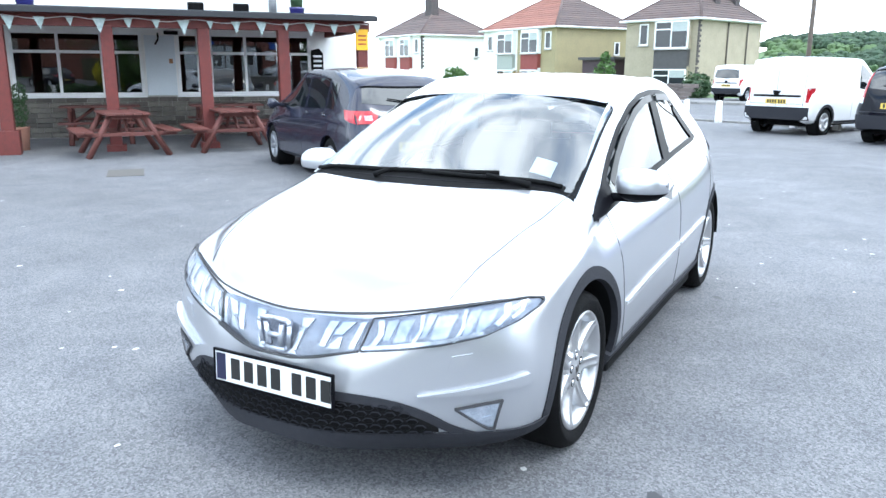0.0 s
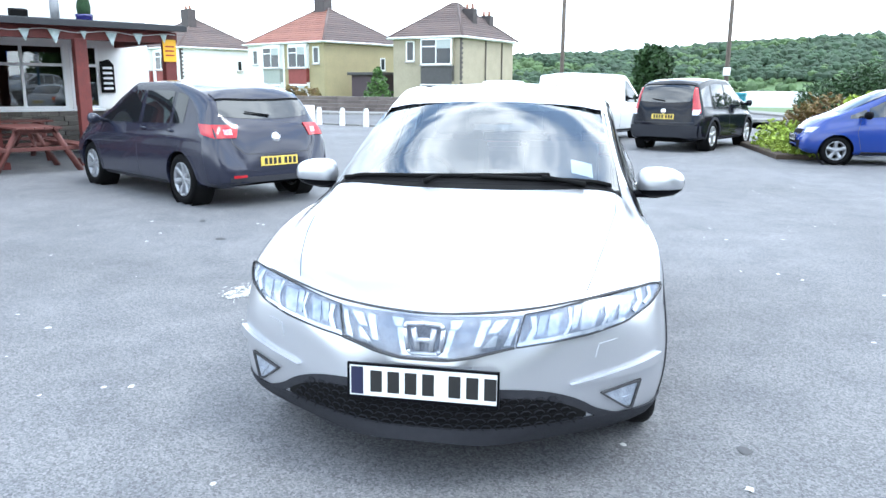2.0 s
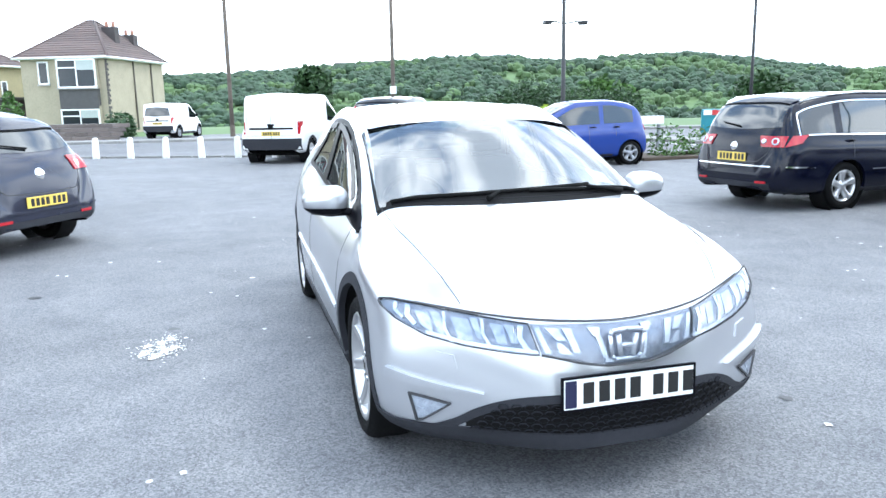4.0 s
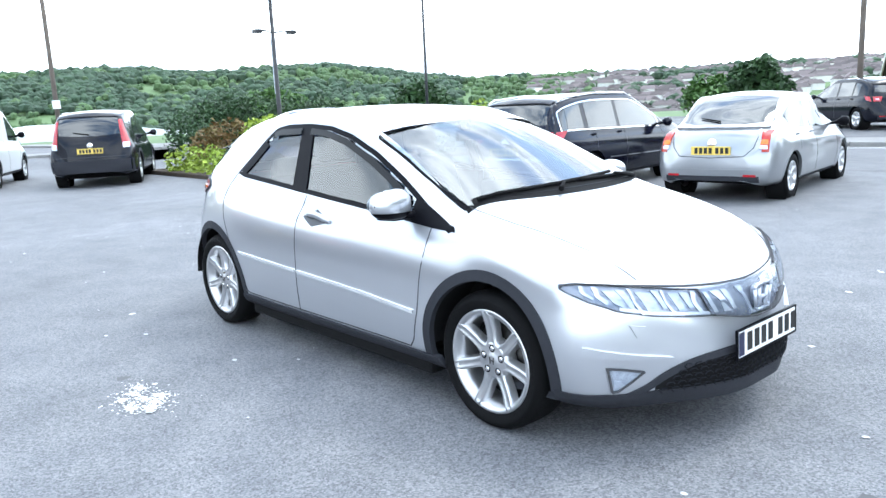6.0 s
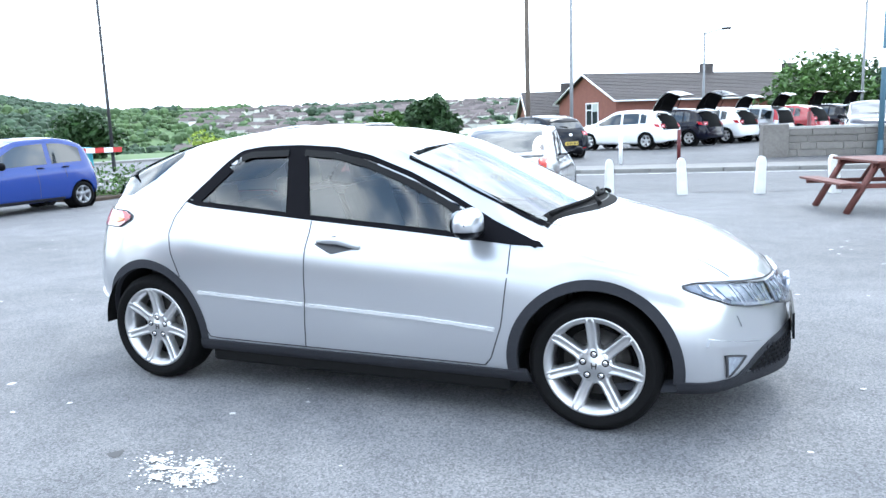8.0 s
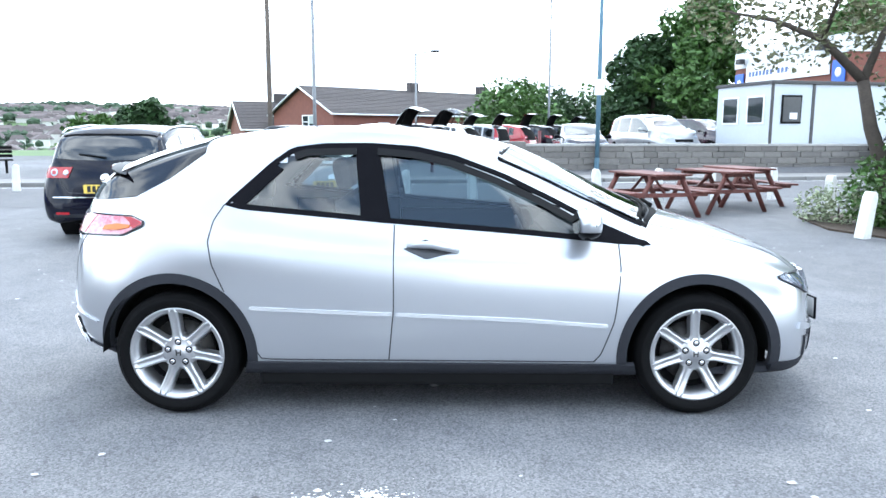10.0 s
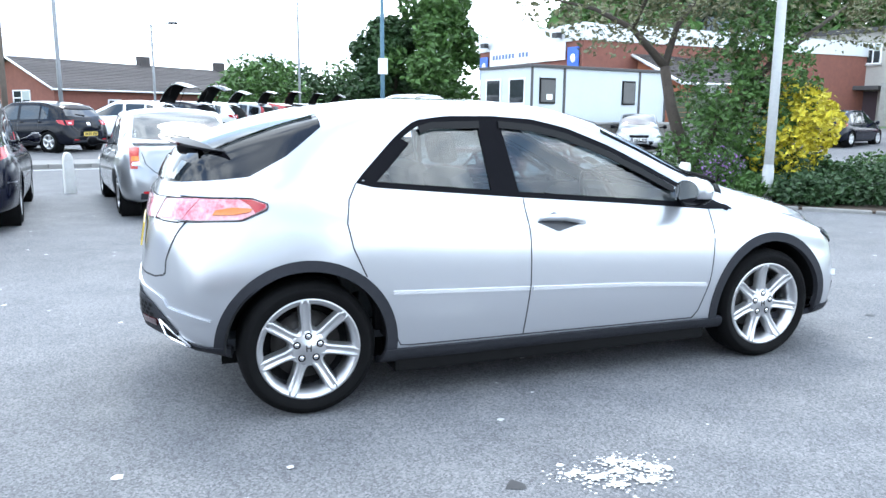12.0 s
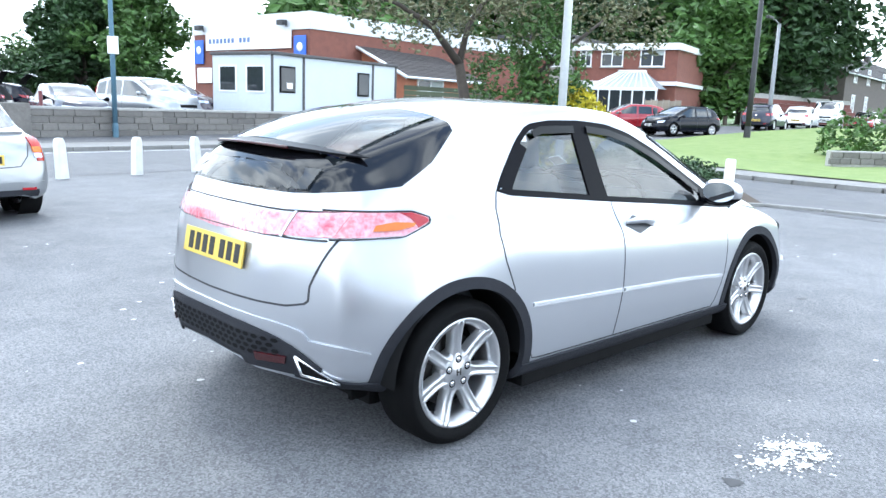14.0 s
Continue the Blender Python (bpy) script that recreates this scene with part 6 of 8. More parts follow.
pole("utility_pole", -36.5, -0.95, 11, 0.11, 0.075, WOODPOLE, "tall brown wooden pole beyond the back road")
pb = pole("utility_pole", -30.7, 6.3, 11, 0.10, 0.07, WOODPOLE, "tall wooden pole with a small white notice")
part("notice", box((0.10, -0.15, 1.98), (0.12, 0.15, 2.32), 0.01, pose(0, 0, 0, 0, 0, -12)), WHITE_WALL, pb)
lp = pole("street_lamp", -15.3, 7.77, 4.6, 0.065, 0.05, METAL, "black column with floodlights and a hanging banner")
for s in (1, -1):
    part("arm", tube([(0, 0, 3.55), (0.1, s * 0.3, 3.6), (0.12, s * 0.5, 3.58)], 0.02, 8), METAL, lp)
    part("floodlight", box((-0.02, s * 0.42, 3.52), (0.22, s * 0.62, 3.62), 0.02), METAL, lp)
part("top_floodlight", box((-0.1, -0.22, 4.62), (0.2, 0.14, 4.74), 0.03), METAL, lp)
part("banner", box((-0.88, -0.006, 1.95), (-0.10, 0.006, 3.45), 0.006, pose(0, 0, 0, 0, 0, -25)), mat("banner_cloth", (0.42, 0.46, 0.52), 0.7, 0, 0.2, 3), lp)
pole("street_lamp", -23.1, 19.9, 9.5, 0.07, 0.045, METAL, "thin black lamp column by the back road")
pole("utility_pole", -6.8, 25.7, 10.5, 0.10, 0.075, WOODPOLE, "weathered wooden telegraph pole")
pole("street_lamp", -5.1, 26.0, 9.5, 0.075, 0.05, GALV, "grey steel lamp column")
lf = pole("street_lamp", -2.06, 53.3, 7.2, 0.09, 0.06, GALV, "grey street lamp with a bent arm")
arm_lamp(lf, 7.1, 1.2, -10, GALV)
lm = pole("street_lamp", 7.6, 51.0, 11, 0.09, 0.06, GALV, "tall grey street lamp")
arm_lamp(lm, 10.9, 0.9, 180, GALV)
bp_ = pole("street_lamp", 4.98, 20.2, 8.5, 0.075, 0.05, mat("blue_grey_pole_paint", (0.08, 0.16, 0.22), 0.5, 0.2, 0.2, 5), "blue-grey lamp column with a notice by the wall")
part("notice", box((-0.16, -0.075, 2.6), (0.16, -0.06, 3.1), 0.01), WHITE_WALL, bp_)
arm_lamp(bp_, 8.4, 0.7, 30, GALV)
pole("street_lamp", 7.05, 5.3, 8.0, 0.075, 0.06, mat("pale_concrete_column", (0.52, 0.53, 0.53), 0.8, 0, 0.15, 3), "pale concrete lamp column in the shrub bed")
for x, y, h, mt in ((50.1, 24.0, 9.5, WOODPOLE), (30.9, 13.2, 8.5, METAL), (39.3, 16.0, 5.8, GALV)):
    pl = pole("street_lamp", x, y, h, 0.13, 0.09, mt, "lamp column standing at the edge of the verge", land(x, y))
    if mt is GALV:
        arm_lamp(pl, h, 1.0, 180, GALV)


# ---- picnic tables ----
def picnic_table():
    t = empty("picnic_table", pose(0, 0, 0), "red-brown stained wooden picnic table with fixed benches", "picnic table", "picnic tables")
    plank = finish("plank", box((-0.75, -0.066, 0), (0.75, 0.066, 0.036), 0.006), TABLE_WOOD)
    for k in range(5):
        ob = new("table_plank", plank)
        ob.parent, ob.matrix_basis = t, pose(0, -0.284 + 0.142 * k, 0.714)
    for s in (1, -1):
        for k in range(2):
            ob = new("bench_plank", plank)
            ob.parent, ob.matrix_basis = t, pose(0, s * (0.63 + 0.142 * k), 0.42)
        for e in (1, -1):
            part("leg", tube([(e * 0.55, s * 0.26, 0.71), (e * 0.55, s * 0.66, 0.0)], 0.052, 4), TABLE_WOOD, t)
    for e in (1, -1):
        part("cross_beam", box((e * 0.55 - 0.03, -0.80, 0.36), (e * 0.55 + 0.03, 0.80, 0.425), 0.006), TABLE_WOOD, t)
        part("top_batten", box((e * 0.55 - 0.03, -0.34, 0.645), (e * 0.55 + 0.03, 0.34, 0.712), 0.006), TABLE_WOOD, t)
        part("brace", tube([(e * 0.52, 0, 0.40), (e * 0.12, 0, 0.70)], 0.032, 4), TABLE_WOOD, t)
    return t


first = picnic_table()
first.matrix_basis = pose(-5.1, -9.75, 0, 0, 0, 60)
for x, y, a in ((-6.75, -8.75, 56), (-6.4, -12.0, 141), (-8.3, -10.4, 141), (-10.2, -9.0, 141), (3.55, 8.6, 108), (5.05, 9.5, 112), (5.9, 10.7, 100)):
    copy_thing(first, pose(x, y, 0, 0, 0, a))

# ---- the pub ----
PU, PN = (-0.7805, 0.6252), (-0.6252, -0.7805)
PUB = Matrix(((PU[0], PN[0], 0, -4.14), (PU[1], PN[1], 0, -11.35), (0, 0, 1, 0), (0, 0, 0, 1)))
# stone colour darkened to carry the shade under the canopy
STONE = mat("coursed_stone", (0.16, 0.145, 0.125), 0.9, 0, 0.35, 5, col2=(0.09, 0.083, 0.075), bump=0.5, bscale=25, per_object=0.35)
WIN_ROWS = [(-0.30, 1.48, [0.60]), (1.63, 2.27, []), (3.0, 3.48, []), (3.70, 5.34, [4.5]), (5.43, 6.02, [])]


def build_pub():
    pub = tagged(new("wall_pub"), "white rendered pub wall over a coursed stone base", "wall", "", "structure")
    pub.matrix_basis = PUB
    w0, w1 = 3.2, 3.5
    edges = [-9.0] + [e for a, b, _ in WIN_ROWS for e in (a, b)] + [7.1]
    bm = bmesh.new()
    for a, b in zip(edges[::2], edges[1::2]):
        add_box(bm, (a, w0, 0.93), (b, w1, 2.27))
    add_box(bm, (-9.0, w0, 2.27), (7.1, w1, 5.6))
    add_box(bm, (6.8, w1, 0), (7.1, 10.0, 5.6))
    add_box(bm, (-9.0, w1, 0.0), (-8.7, 10.0, 5.6))
    add_box(bm, (-9.0, 9.7, 0.0), (7.1, 10.0, 5.6))
    add_box(bm, (-9.0, w0 + 0.05, 0.0), (7.1, w1, 0.93))
    part("upper_wall", bm, WHITE_WALL, pub)
    part("room_ceiling", box((-8.7, w1, 2.45), (6.8, 9.7, 2.5)), WHITE_WALL, pub)
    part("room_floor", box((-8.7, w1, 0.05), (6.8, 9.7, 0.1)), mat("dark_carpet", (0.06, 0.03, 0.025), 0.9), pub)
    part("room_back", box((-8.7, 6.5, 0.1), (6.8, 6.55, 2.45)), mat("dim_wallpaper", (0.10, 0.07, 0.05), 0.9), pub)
    for k, (a, b, mull) in enumerate(WIN_ROWS):
        win = new("window")
        win.parent = pub
        bm = bmesh.new()
        f = 0.06
        for lo, hi in (((a, 0.90), (b, 0.97)), ((a, 2.20), (b, 2.27)), ((a, 0.90), (a + f, 2.27)), ((b - f, 0.90), (b, 2.27)), ((a, 1.80), (b, 1.86))) + tuple(((m - f / 2, 0.93), (m + f / 2, 2.24)) for m in mull):
            add_box(bm, (lo[0], w0 - 0.01, lo[1]), (hi[0], w0 + 0.06, hi[1]), 0.006)
        part("window_frame", bm, UPVC, win)
        xs = [a] + mull + [b]
        for p, q in zip(xs, xs[1:]):
            for z0, z1 in ((0.97, 1.80), (1.86, 2.20)):
                part("pane", box((p + 0.03, w0 + 0.02, z0), (q - 0.03, w0 + 0.03, z1)), PUB_GLASS, win)
        part("window_sill", box((a - 0.05, w0 - 0.10, 0.86), (b + 0.05, w0 + 0.05, 0.91), 0.012), UPVC, win)
    door = new("door")
    door.parent = pub
    part("door_leaf", box((2.33, w0 - 0.012, 0.9), (2.96, w0 + 0.02, 2.2), 0.008), mat("pale_door_panel", (0.62, 0.68, 0.74), 0.5, 0, 0.05, 4), door)
    part("door_plate", box((2.82, w0 - 0.02, 1.6), (2.9, w0 - 0.01, 1.7)), mat("brass_plate", (0.4, 0.22, 0.12), 0.4, 0.6), door)
    part("wall_hook", tube([(2.62, w0 - 0.02, 2.25), (2.62, w0 - 0.10, 2.12), (2.55, w0 - 0.1, 2.0)], 0.02, 8), MATT_BLACK, pub)
    part("alarm_box", box((2.75, w0 - 0.06, 2.22), (3.05, w0, 2.3), 0.01), MATT_BLACK, pub)
    # coursed stone base, stone by stone
    cols = [finish("stone", box((-0.5, -0.05, 0), (0.5, 0.05, 0.098), 0.012), STONE)]
    cnt = 0
    for r in range(8):
        x = -4.5 - random.random() * 0.3
        while x < 7.0:
            wd = random.uniform(0.22, 0.44)
            if x > -1.6 or r > 5:
                ob = new("stone", cols[0])
                ob.parent = pub
                ob.matrix_basis = pose(x + wd / 2, w0 + 0.02 + random.uniform(-0.008, 0.008), 0.03 + r * 0.105) @ Matrix.Diagonal((wd - 0.012, 1, 1, 1))
                cnt += 1
            x += wd
    part("mortar", box((-9.0, w0 + 0.015, 0.0), (7.08, w0 + 0.06, 0.90)), CONC, pub)
    # canopy
    can = empty("canopy", PUB, "red-painted timber canopy with a dark felt roof", "canopy")
    part("roof_sheet", box((-3.0, -0.35, 2.43), (6.55, w0, 2.52), 0.02), mat("black_roof_felt", (0.03, 0.032, 0.037), 0.8, 0, 0.3, 3), can)
    part("fascia", box((-3.0, -0.40, 2.40), (6.57, -0.35, 2.50), 0.008), mat("black_roof_felt"), can)
    part("front_beam", box((-3.0, -0.07, 2.20), (6.5, 0.07, 2.40), 0.01), RED_WOOD, can)
    part("end_beam", box((6.38, 0.07, 2.22), (6.5, w0, 2.40), 0.01), RED_WOOD, can)
    for u in (-0.1, 1.62, 3.28, 4.76, 6.35):
        part("post", box((u - 0.105, -0.10, 0.02), (u + 0.105, 0.10, 2.22), 0.012), RED_WOOD, can)
        part("post_base", box((u - 0.17, -0.16, 0.0), (u + 0.17, 0.16, 0.42 if u < 0 else 0.12), 0.012), RED_WOOD, can)
    part("roof_underside", box((-3.0, -0.3, 2.405), (6.4, w0 - 0.02, 2.425)), RED_WOOD, can)
    # bunting, each pennant a thing of the string
    bun = empty("bunting", PUB, "string of pale triangular pennants under the canopy", "bunting")
    part("string", tube([(u, -0.13, 2.36 - 0.05 * math.sin(u * 3) ** 2) for u in np.linspace(-1.5, 6.45, 60)], 0.006, 5), UPVC, bun)
    for k, u in enumerate(np.arange(-1.3, 6.45, 0.47)):
        s = 0.085 + 0.025 * math.sin(k * 2.3)
        part("pennant", prism([(u - s, 2.345), (u + s, 2.345), (u + 0.01, 2.345 - 2.4 * s)], -0.135, -0.131), mat("pale_pennant_cloth", (0.62, 0.68, 0.68), 0.8, 0, 0.4, 20, col2=(0.3, 0.42, 0.42)), bun)
    sg = tagged(part("poster", box((6.2, -0.125, 1.86), (6.45, -0.108, 2.26), 0.004), mat("yellow_poster", (0.85, 0.45, 0.02), 0.6, 0, 0.1, 20)), "bright yellow poster fixed to the canopy post", "poster")
    sg.matrix_basis = PUB
    for k in range(3):
        part("writing_bar", box((6.24, -0.128, 2.12 - 0.08 * k), (6.41, -0.1255, 2.15 - 0.08 * k)), mat("poster_ink", (0.35, 0.05, 0.02), 0.6), sg)
    ls = tagged(part("menu_board", prism([(6.04, 1.25), (6.32, 1.25), (6.32, 1.85), (6.22, 1.97), (6.04, 1.92)], w0 - 0.06, w0 - 0.003), MATT_BLACK), "black menu board with pale writing on the wall", "sign")
    ls.matrix_basis = PUB
    for k in range(5):
        part("writing_bar", box((6.08, w0 - 0.065, 1.32 + 0.11 * k), (6.28, w0 - 0.061, 1.37 + 0.11 * k)), UPVC, ls)
    for u in (0.17, 3.38, 4.32, 5.55):
        fl = empty("planter" if u > 5 else "floodlight", PUB @ Matrix.Translation((u, 2.3, 2.52)), "blue glazed plant pot on the canopy roof" if u in (0.17, 5.55) else "black floodlight standing on the canopy roof", "plant pot" if u in (0.17, 5.55) else "lamp")
        if u in (0.17, 5.55):
            fl.name = "plant_pot"
            part("pot", lathe([(0.001, 0.0), (0.13, 0.0), (0.17, 0.26), (0.185, 0.30), (0.16, 0.30), (0.15, 0.24), (0.001, 0.24)], 20, "z"), mat("blue_glaze", (0.02, 0.02, 0.14), 0.25, 0, 0.2, 8, coat=0.6), fl)
            part("conifer", tube([(0, 0, 0.26), (0, 0, 0.45), (0.01, 0, 0.75), (0, 0, 0.95)], [0.12, 0.14, 0.08, 0.01], 9), mat("conifer_green", (0.02, 0.06, 0.02), 0.9, 0, 0.5, 20, bump=1.0, bscale=60), fl)
        else:
            part("housing", box((-0.16, -0.12, 0.1), (0.16, 0.06, 0.34), 0.02, pose(0, 0, 0, 12, 0, 0)), MATT_BLACK, fl)
            part("bracket", tube([(0, 0, 0), (0, 0, 0.14)], 0.02, 6), MATT_BLACK, fl)
    ch = tagged(part("flue", tube([(5.05, 2.5, 2.5), (5.05, 2.5, 3.3)], 0.09, 12), GALV), "grey metal flue on the canopy roof", "flue")
    ch.matrix_basis = PUB
    tp = empty("planter", PUB @ Matrix.Translation((0.0, 0.75, 0)) @ Matrix.Diagonal((0.6, 0.6, 0.95, 1)), "clay planter with a clipped green shrub by the post", "planter")
    part("tub", lathe([(0.001, 0.0), (0.2, 0.0), (0.26, 0.42), (0.28, 0.45), (0.24, 0.45), (0.23, 0.4), (0.001, 0.4)], 20, "z"), mat("terracotta", (0.34, 0.17, 0.12), 0.85, 0, 0.3, 8), tp)
    leaf_ball("shrub", [(0, 0, 0.75, 0.27), (0.05, 0.03, 1.05, 0.23), (0, 0, 0.55, 0.22)], 900, 0.035, LEAF_DARK, tp, 5)


PUB_GLASS = glass_mat("pub_window_glass", (0.40, 0.43, 0.45), 0.11)


# ---- plants ----
LEAF = mat("green_leaf", (0.042, 0.10, 0.018), 0.6, 0, 0.5, 2.0, col2=(0.07, 0.14, 0.028), island=0.35)
LEAF_DARK = mat("dark_green_leaf", (0.02, 0.052, 0.016), 0.6, 0, 0.5, 2.0, col2=(0.034, 0.075, 0.02), island=0.35)
LEAF_LIME = mat("lime_leaf", (0.20, 0.30, 0.03), 0.6, 0, 0.4, 3.0, col2=(0.28, 0.34, 0.04), island=0.3)
LEAF_GOLD = mat("golden_leaf", (0.62, 0.50, 0.03), 0.6, 0, 0.4, 3.0, col2=(0.45, 0.42, 0.03), island=0.3)
LEAF_GREY = mat("olive_leaf", (0.10, 0.12, 0.05), 0.6, 0, 0.4, 2.0, col2=(0.13, 0.115, 0.06), island=0.35)
LEAF_RED = mat("russet_leaf", (0.16, 0.07, 0.03), 0.7, 0, 0.4, 2.0, col2=(0.12, 0.12, 0.03), island=0.3)
PURPLE = mat("purple_flower", (0.30, 0.16, 0.42), 0.6, 0, 0.4, 3, island=0.3)
BARK = mat("bark", (0.075, 0.06, 0.048), 0.9, 0, 0.4, 6, bump=0.6, bscale=25)


def leaf_lists(blobs, count, size, seed, flat=1.0):
    """Leaves as folded diamonds, thick near the blobs' skins, clumped and with gaps."""
    rnd = random.Random(seed)
    verts, faces = [], []
    wts = [b[3] ** 2 for b in blobs]
    for _ in range(count):
        bx, by, bz, br = rnd.choices(blobs, wts)[0]
        d = Vector((rnd.gauss(0, 1), rnd.gauss(0, 1), rnd.gauss(0, 1) * 0.9)).normalized()
        c = noise.noise(d * 2.6 + Vector((bx, by, bz)))
        r = br * (0.62 + 0.4 * rnd.random() ** 0.5 + 0.35 * c)
        p = Vector((bx, by, bz)) + Vector((d.x * r, d.y * r, d.z * r * flat))
        if p.z < 0.01:
            p.z = 0.01 + 0.1 * rnd.random()
        s = size * rnd.uniform(0.6, 1.5)
        a = Vector((rnd.gauss(0, 1), rnd.gauss(0, 1), rnd.gauss(0, 0.6))).normalized()
        b = a.cross(Vector((rnd.gauss(0, 1), rnd.gauss(0, 1), rnd.gauss(0, 1)))).normalized()
        up = a.cross(b) * s * 0.25
        i = len(verts)
        verts += [tuple(p - a * s), tuple(p - b * s * 0.55 + up), tuple(p + a * s), tuple(p + b * s * 0.55 + up)]
        faces += [(i, i + 1, i + 2), (i, i + 2, i + 3)]
    return verts, faces


def leaf_ball(name, blobs, count, size, material, parent=None, seed=1, flat=1.0):
    return from_lists(name, *leaf_lists(blobs, count, size, seed, flat), material, parent)


def shrub(name, label, at, blobs, count, size, material, seed, category="shrub", z=0.0, stems=5, flat=1.0):
    th = empty(name, pose(at[0], at[1], z), label, category)
    rnd = random.Random(seed)
    bm = bmesh.new()
    for _ in range(stems):
        b = rnd.choice(blobs)
        add_tube(bm, [(b[0] * 0.2, b[1] * 0.2, 0), (b[0] * 0.6, b[1] * 0.6, b[2] * 0.5), (b[0], b[1], b[2])], [0.03, 0.02, 0.008], 5)
    part("stem", bm, BARK, th)
    leaf_ball("foliage", blobs, count, size, material, th, seed, flat)
    return th


def tree(name, label, at, trunk, limbs, blobs, count, size, material, seed, z=0.0):
    th = empty(name, pose(at[0], at[1], z), label, "tree")
    part("trunk", tube(trunk[0], trunk[1], 10), BARK, th)
    for pts, rad in limbs:
        part("limb", tube(pts, rad, 7), BARK, th)
    leaf_ball("crown", blobs, count, size, material, th, seed)
    return th


def blob_crown(rnd, cx, cy, z0, z1, rx, n, r):
    out = []
    for _ in range(n):
        t = rnd.random()
        a = rnd.random() * 2 * math.pi
        k = math.sin(math.pi * (0.12 + 0.80 * t)) ** 0.8 * rx * rnd.uniform(0.35, 1.0)
        out.append((cx + k * math.cos(a), cy + k * math.sin(a), z0 + (z1 - z0) * t, r * rnd.uniform(0.7, 1.25)))
    return out


def big_tree(x, y, h, rx, material, seed, label, count=7000, size=0.28, z=None, bare=0.25):
    rnd = random.Random(seed)
    blobs = blob_crown(rnd, 0, 0, h * bare, h * 0.95, rx, 26, rx * 0.42)
    limbs = [([(0, 0, h * 0.2), (b[0] * 0.5, b[1] * 0.5, (h * 0.25 + b[2]) / 2), b[:3]], [h * 0.018, h * 0.01, 0.02]) for b in blobs[:7]]
    return tree("tree", label, (x, y), ([(0, 0, -0.3), (0.1, 0, h * 0.25), (0, 0.1, h * 0.7)], [h * 0.03, h * 0.024, 0.04]), limbs, blobs, count, size, material, seed, land(x, y) if z is None else z)

build_pub()


# ---- buildings ----
def roof_slope(parent, a, b, c, d, n, material):
    """A roof slope between eave a-b and ridge d-c: a deck with n overlapping tile courses on it."""
    a, b, c, d = [Vector(p) for p in (a, b, c, d)]
    up = (b - a).cross(d - a).normalized()
    if up.z < 0:
        up = -up
    deck = bmesh.new()
    v = [deck.verts.new(p - up * 0.03) for p in ((a, b, c, d) if (c - d).length > 1e-3 else (a, b, c))]
    deck.faces.new(v)
    slope = part("roof_slope", deck, material, parent)
    for k in range(n):
        t0, t1 = k / n, min(1, (k + 1.08) / n)
        lo0, lo1, hi0, hi1 = a.lerp(d, t0) + up * 0.035, b.lerp(c, t0) + up * 0.035, a.lerp(d, t1), b.lerp(c, t1)
        bm = bmesh.new()
        v = [bm.verts.new(p) for p in (lo0, lo1, hi1, hi0, lo0 - up * 0.05, lo1 - up * 0.05)]
        bm.faces.new(v[:4]) if (hi1 - hi0).length > 1e-3 else bm.faces.new((v[0], v[1], v[2]))
        bm.faces.new((v[0], v[4], v[5], v[1]))
        part("tile_course", bm, material, slope)


def far_window(parent, m, w, h, frame=UPVC, bars=1, transom=True, sill=True):
    """A window on a wall: m's x runs along the wall, y points outward, the origin at its lower middle."""
    win = new("window")
    win.parent, win.matrix_basis = parent, m
    bm = bmesh.new()
    f = min(0.09, w * 0.12)
    for lo, hi in (((-w / 2, 0), (w / 2, f)), ((-w / 2, h - f), (w / 2, h)), ((-w / 2, 0), (-w / 2 + f, h)), ((w / 2 - f, 0), (w / 2, h))):
        add_box(bm, (lo[0], -0.02, lo[1]), (hi[0], 0.06, hi[1]))
    for k in range(bars):
        x = -w / 2 + w * (k + 1) / (bars + 1)
        add_box(bm, (x - f * .4, -0.02, 0), (x + f * .4, 0.055, h))
    if transom:
        add_box(bm, (0 if bars else -w / 2, -0.02, h * 0.68), (w / 2, 0.05, h * 0.68 + f * .8))
    part("window_frame", bm, frame, win)
    for k in range(bars + 1):
        part("pane", box((-w / 2 + w * k / (bars + 1) + 0.02, 0.0, 0.03), (-w / 2 + w * (k + 1) / (bars + 1) - 0.02, 0.02, h - 0.03)), PANE, win)
    if bars:
        part("curtain", box((-w / 2 + 0.06, 0.021, h * 0.62), (-w * 0.02, 0.026, h - 0.06)), mat("net_curtain", (0.42, 0.46, 0.45), 0.9, 0, 0.2, 3), win)
    if sill:
        part("sill", box((-w / 2 - 0.06, -0.02, -0.08), (w / 2 + 0.06, 0.14, 0.0)), CONC, win)
    return win


